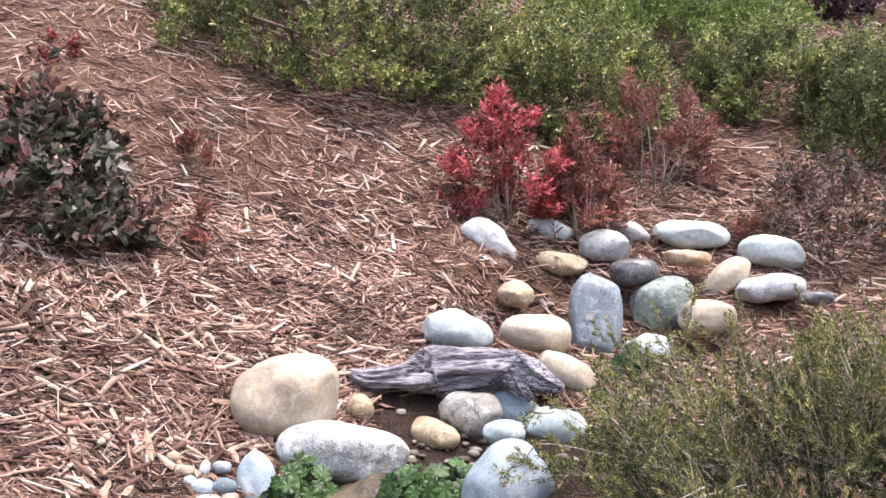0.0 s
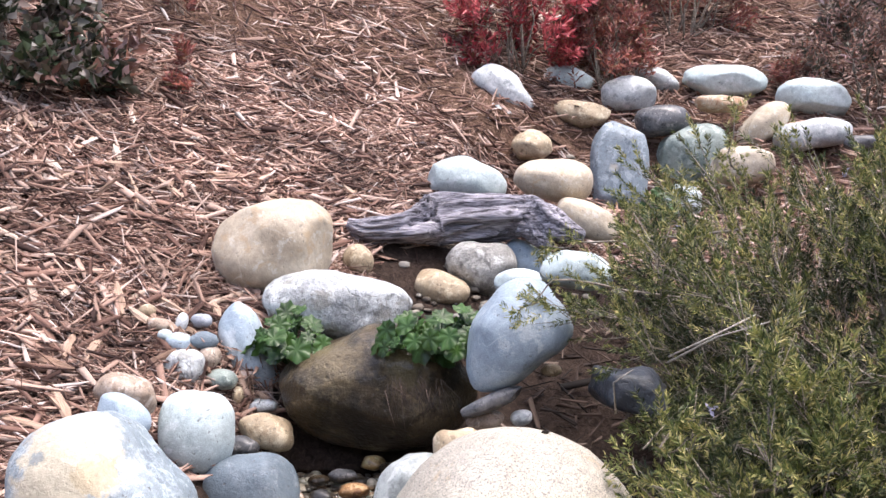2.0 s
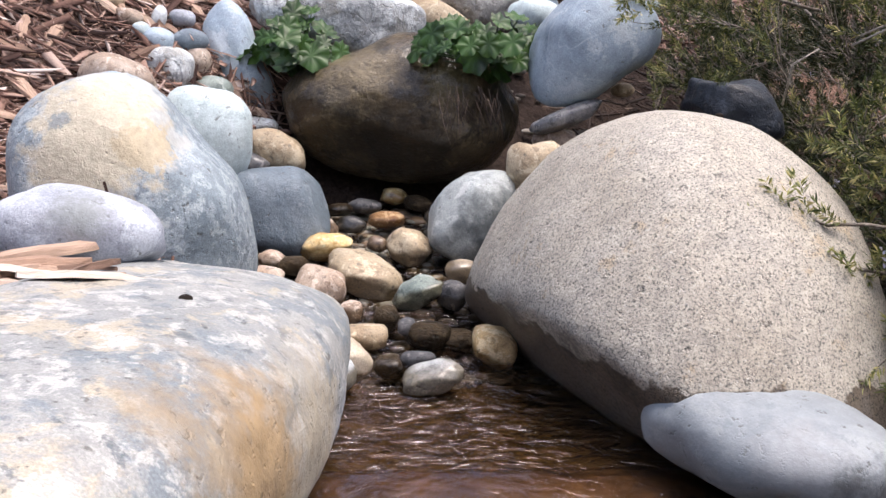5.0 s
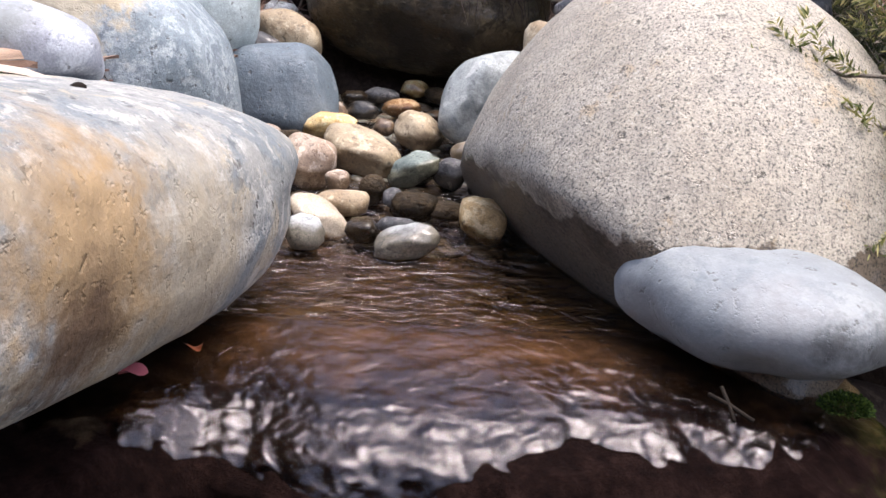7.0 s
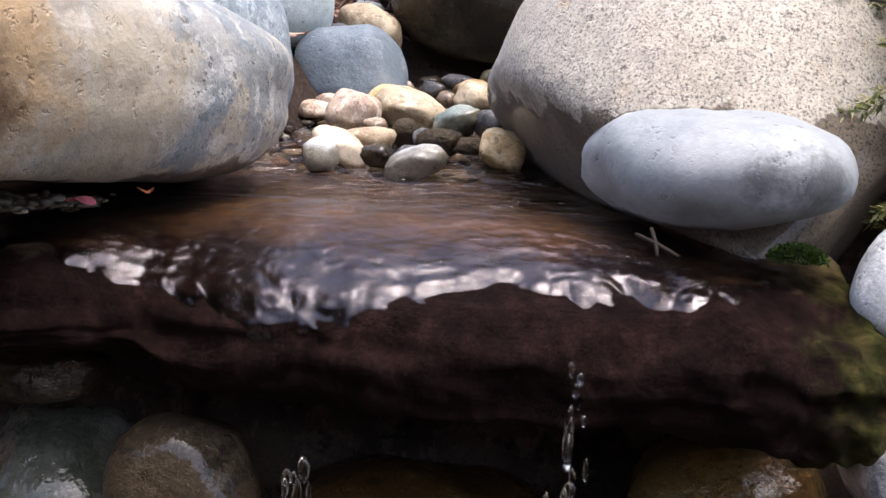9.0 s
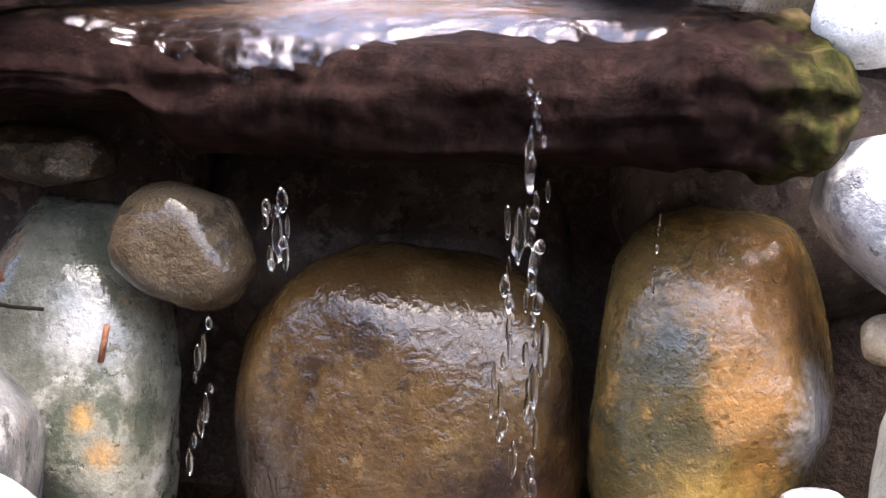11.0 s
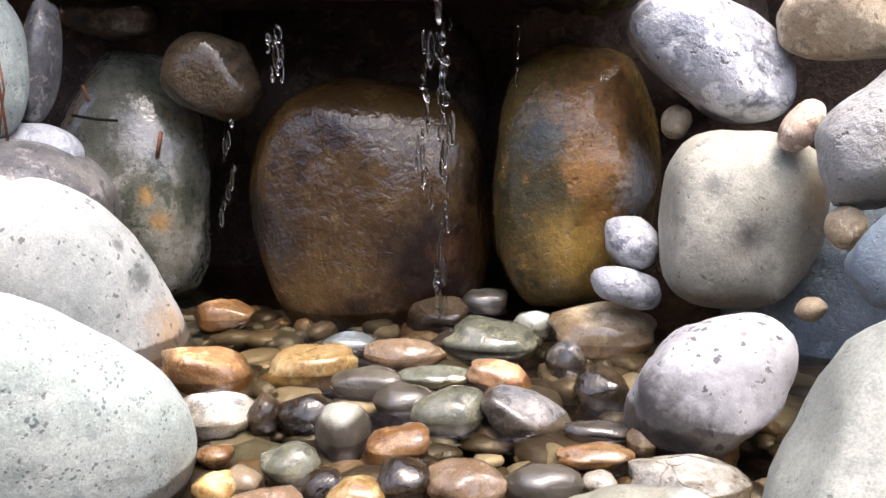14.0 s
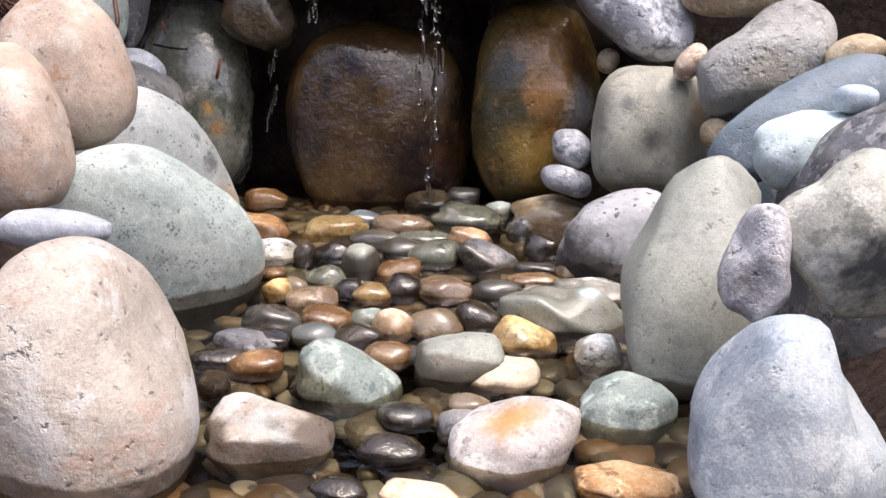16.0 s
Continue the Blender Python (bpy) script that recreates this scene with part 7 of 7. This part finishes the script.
pebble("olive", (0.054, 1.500, 0.105), (0.033, 0.025, 0.018), (0, 0, 9), 132, 0.05)
pebble("tan", (0.234, 1.392, 0.105), (0.063, 0.049, 0.038), (0, 3, 9), 133, 0.05)
pebble("darkwet", (0.188, 1.284, 0.105), (0.022, 0.024, 0.025), (0, -20, 9), 134, 0.05)
pebble("brownwet", (0.233, 1.196, 0.105), (0.029, 0.027, 0.025), (0, 0, 9), 135, 0.05)
pebble("peach", (0.108, 1.215, 0.105), (0.036, 0.026, 0.019), (0, 20, 9), 136, 0.05)
pebble("darkwet", (0.149, 1.117, 0.105), (0.050, 0.034, 0.023), (0, 24, 9), 137, 0.05)
pebble("greenslate", (0.063, 1.108, 0.105), (0.035, 0.029, 0.024), (0, -15, 9), 138, 0.05)
pebble("olive", (0.007, 1.130, 0.105), (0.030, 0.024, 0.019), (0, 0, 9), 139, 0.05)
pebble("greenslate", (0.026, 1.207, 0.105), (0.045, 0.022, 0.010), (0, 0, 9), 140, 0.05)
pebble("olive", (-0.050, 1.174, 0.105), (0.038, 0.024, 0.015), (0, 0, 9), 141, 0.05)
pebble("olive", (-0.039, 1.036, 0.105), (0.027, 0.029, 0.031), (0, -10, 9), 142, 0.05)
pebble("greenslate", (-0.075, 0.962, 0.105), (0.028, 0.023, 0.019), (0, 0, 9), 143, 0.05)
pebble("brownwet", (-0.096, 1.078, 0.105), (0.029, 0.024, 0.020), (0, -20, 9), 144, 0.05)
pebble("brownwet", (-0.140, 1.064, 0.105), (0.016, 0.020, 0.024), (0, 0, 9), 145, 0.05)
pebble("darkwet", (-0.191, 1.072, 0.105), (0.037, 0.026, 0.019), (0, 10, 9), 146, 0.05)
pebble("orangewet", (-0.158, 0.965, 0.105), (0.016, 0.013, 0.011), (0, 0, 9), 147, 0.05)
pebble("yellow", (-0.129, 0.900, 0.105), (0.020, 0.019, 0.018), (0, 0, 9), 148, 0.05)
pebble("cream", (-0.108, 0.919, 0.105), (0.017, 0.016, 0.014), (0, 20, 9), 149, 0.05)
pebble("pinkbrown", (-0.068, 0.870, 0.105), (0.034, 0.025, 0.018), (0, 0, 9), 150, 0.05)
pebble("brownwet", (-0.034, 0.924, 0.105), (0.022, 0.018, 0.015), (0, -20, 9), 151, 0.05)
pebble("yellow", (0.007, 0.911, 0.105), (0.024, 0.020, 0.017), (0, 0, 9), 152, 0.05)
pebble("orangewet", (0.022, 1.018, 0.105), (0.032, 0.023, 0.017), (0, -15, 9), 153, 0.05)
pebble("brownwet", (0.046, 0.944, 0.105), (0.026, 0.024, 0.023), (0, 0, 9), 154, 0.05)
pebble("pinkbrown", (0.109, 0.950, 0.105), (0.037, 0.029, 0.022), (0, 0, 9), 155, 0.05)
pebble("olive", (0.179, 0.958, 0.105), (0.034, 0.025, 0.018), (0, 0, 9), 156, 0.05)
pebble("white", (0.235, 0.976, 0.105), (0.016, 0.013, 0.010), (0, 0, 9), 157, 0.05)
pebble("orangewet", (0.229, 1.033, 0.105), (0.036, 0.019, 0.010), (0, 0, 9), 158, 0.05)
pebble("darkwet", (0.230, 1.090, 0.105), (0.033, 0.017, 0.009), (0, 0, 9), 159, 0.05)
pebble("tan", (0.280, 1.072, 0.105), (0.017, 0.017, 0.018), (0, 0, 9), 160, 0.05)
pebble("peach", (0.359, 1.078, 0.105), (0.017, 0.021, 0.027), (0, -20, 9), 161, 0.05)
pebble("paleteal", (0.282, 0.882, 0.112), (0.071, 0.044, 0.028), (0, 5, 9), 162, 0.05, form=(1.12, 1.35, 0.70, 0.97, 1.08, 0.73, 1.13, 0.95))
pebble("quartz", (0.320, 0.993, 0.105), (0.052, 0.031, 0.019), (0, 5, 9), 163, 0.05)
pebble("yellow", (0.236, 0.800, 0.105), (0.037, 0.029, 0.023), (0, 14, 9), 164, 0.05, form=(0.96, 0.71, 0.89, 1.15, 0.95, 0.88, 0.86, 0.97))
pebble("brownwet", (0.170, 0.849, 0.105), (0.028, 0.024, 0.021), (0, 20, 9), 165, 0.05)
pebble("tan", (0.120, 0.811, 0.105), (0.033, 0.028, 0.024), (0, 10, 9), 166, 0.05)
pebble("peach", (0.064, 0.802, 0.105), (0.027, 0.025, 0.024), (0, 0, 9), 167, 0.05)
pebble("orangewet", (-0.028, 0.805, 0.105), (0.033, 0.024, 0.017), (0, 5, 9), 168, 0.05)
pebble("darkwet", (-0.095, 0.787, 0.105), (0.039, 0.027, 0.018), (0, 10, 9), 169, 0.05)
pebble("greenslate", (0.024, 0.821, 0.105), (0.025, 0.018, 0.014), (0, 0, 9), 170, 0.05)
pebble("brownwet", (0.026, 0.760, 0.105), (0.028, 0.021, 0.016), (0, -5, 9), 171, 0.05)
pebble("slate", (-0.029, 0.755, 0.105), (0.028, 0.020, 0.014), (0, 0, 9), 172, 0.05)
pebble("brownwet", (-0.093, 0.729, 0.105), (0.037, 0.022, 0.013), (0, 0, 9), 173, 0.05)
pebble("orangewet", (0.075, 0.708, 0.105), (0.028, 0.021, 0.016), (0, 0, 9), 174, 0.05)
pebble("quartz", (0.332, 0.767, 0.105), (0.033, 0.031, 0.029), (0, 0, 9), 175, 0.05, form=(0.78, 0.76, 0.91, 0.85, 0.77, 0.74, 0.83, 0.93))
pebble("darkwet", (0.117, 0.717, 0.105), (0.021, 0.016, 0.013), (0, 0, 9), 176, 0.05)
pebble("brownwet", (-0.119, 0.660, 0.105), (0.032, 0.019, 0.011), (0, 0, 9), 177, 0.05)
pebble("orangewet", (-0.071, 0.650, 0.105), (0.033, 0.023, 0.016), (0, -10, 9), 178, 0.05)
pebble("greenslate", (0.047, 0.630, 0.102), (0.062, 0.055, 0.048), (0, 28, 9), 179, form=(1.18, 0.80, 0.93, 1.11, 0.70, 0.70, 0.72, 0.98))
pebble("pinkcream", (0.003, 0.483, 0.106), (0.067, 0.053, 0.042), (0, 8, 9), 180, form=(0.96, 0.71, 0.70, 0.76, 0.94, 0.70, 0.70, 0.79))
pebble("rustpale", (0.249, 0.530, 0.104), (0.074, 0.060, 0.048), (0, -12, 9), 181, form=(0.83, 0.94, 0.92, 0.70, 0.90, 0.85, 0.70, 0.95))
pebble("greenslate", (0.364, 0.624, 0.104), (0.057, 0.050, 0.043), (0, -8, 9), 182, form=(0.82, 1.02, 1.04, 0.80, 1.00, 0.85, 0.75, 0.91))
pebble("cream", (0.219, 0.687, 0.105), (0.047, 0.034, 0.025), (0, 5, 9), 183, form=(0.98, 0.90, 0.83, 0.74, 0.75, 1.01, 0.75, 0.70))
pebble("olive", (0.168, 0.698, 0.105), (0.058, 0.049, 0.042), (0, -15, 9), 184)
pebble("brownwet", (0.098, 0.410, 0.105), (0.027, 0.018, 0.011), (0, 0, 9), 185)
pebble("cream", (0.174, 0.416, 0.105), (0.034, 0.020, 0.011), (0, 0, 9), 186)
pebble("tan", (0.192, 0.601, 0.105), (0.025, 0.018, 0.014), (0, 0, 9), 187)
pebble("brownwet", (-0.094, 0.581, 0.105), (0.019, 0.020, 0.022), (0, 0, 9), 188)
pebble("darkwet", (0.131, 0.561, 0.105), (0.030, 0.021, 0.014), (0, 0, 9), 189)
pebble("darkwet", (-0.102, 0.710, 0.105), (0.042, 0.027, 0.017), (0, 10, 9), 190)
pebble("brownwet", (0.129, 0.488, 0.105), (0.034, 0.022, 0.015), (0, 0, 9), 191)
pebble("orangewet", (-0.255, 1.171, 0.105), (0.052, 0.038, 0.028), (0, 18, 10), 192, 0.05)
pebble("quartz", (-0.196, 1.059, 0.105), (0.042, 0.031, 0.023), (0, 0, 10), 193, 0.05)
pebble("orangewet", (0.361, 0.475, 0.105), (0.051, 0.029, 0.016), (0, 0, 9), 194)
pebble("darkwet", (0.199, 0.551, 0.105), (0.036, 0.023, 0.015), (0, 0, 9), 195)
pebble("brownwet", (0.017, 0.606, 0.105), (0.032, 0.022, 0.015), (0, 0, 9), 196)


# ---- single large bark chips ----
def chip_mesh(seed):
    rng = np.random.RandomState(seed)
    big = 1.55 if seed % 3 == 0 else 1.0
    n, ln, wd, th = 7, big * rng.uniform(0.06, 0.11), big * rng.uniform(0.008, 0.02), rng.uniform(0.004, 0.008)
    v, f = [], []
    for i in range(n):
        u = i / (n - 1) * 2 - 1
        w = wd * (1 - 0.75 * abs(u) ** 3) * rng.uniform(0.8, 1.15)
        bow = 0.004 * math.cos(u * 1.6) + rng.normal(0, 0.0008)
        for a, z in ((-w, 0), (-w * 0.5, th), (w * 0.6, th * 0.8), (w, 0)):
            v.append((u * ln / 2, a * 0.5 + rng.normal(0, 0.0007), z + bow))
    for i in range(n - 1):
        for k in range(4):
            q = (k + 1) % 4
            f.append((i * 4 + k, i * 4 + q, (i + 1) * 4 + q, (i + 1) * 4 + k))
    f += [(3, 2, 1, 0), tuple((n - 1) * 4 + k for k in range(4))]
    return mesh_of("wood_chip", v, f, CHIP, False)


CHIPS = [chip_mesh(s) for s in range(10)]
rng = np.random.RandomState(77)
count = 0
while count < 290:
    x, y = rng.uniform(-2.0, -0.2), rng.uniform(1.75, 4.0)
    if not mulch_zone(np.array([x]), np.array([y]))[0] or rng.uniform() < (y - 1.75) / 3:
        continue
    count += 1
    z = float(land(x, y))
    slope = Vector((-(float(land(x + 0.03, y)) - z) / 0.03, -(float(land(x, y + 0.03)) - z) / 0.03, 1)).normalized()
    ob = new("wood_chip", CHIPS[rng.randint(10)])
    turn = slope.to_track_quat("Z", "Y").to_matrix().to_4x4() @ pose(0, 0, 0, rng.normal(0, 14), rng.normal(0, 12), rng.uniform(0, 360))
    ob.matrix_world = Matrix.Translation((x, y, z + rng.uniform(0.018, 0.03))) @ turn
    ob.parent = mulch
for k in range(16):
    ob = new("wood_chip", CHIPS[rng.randint(10)])
    ob.matrix_world = Matrix.Translation((-0.644 + rng.normal(0, 0.03), 1.6 + rng.normal(0, 0.03), 0.903 + 0.0014 * k)) @ pose(0, 0, 0, rng.normal(0, 8), rng.normal(0, 8), rng.normal(15, 25))
    ob.parent = mulch
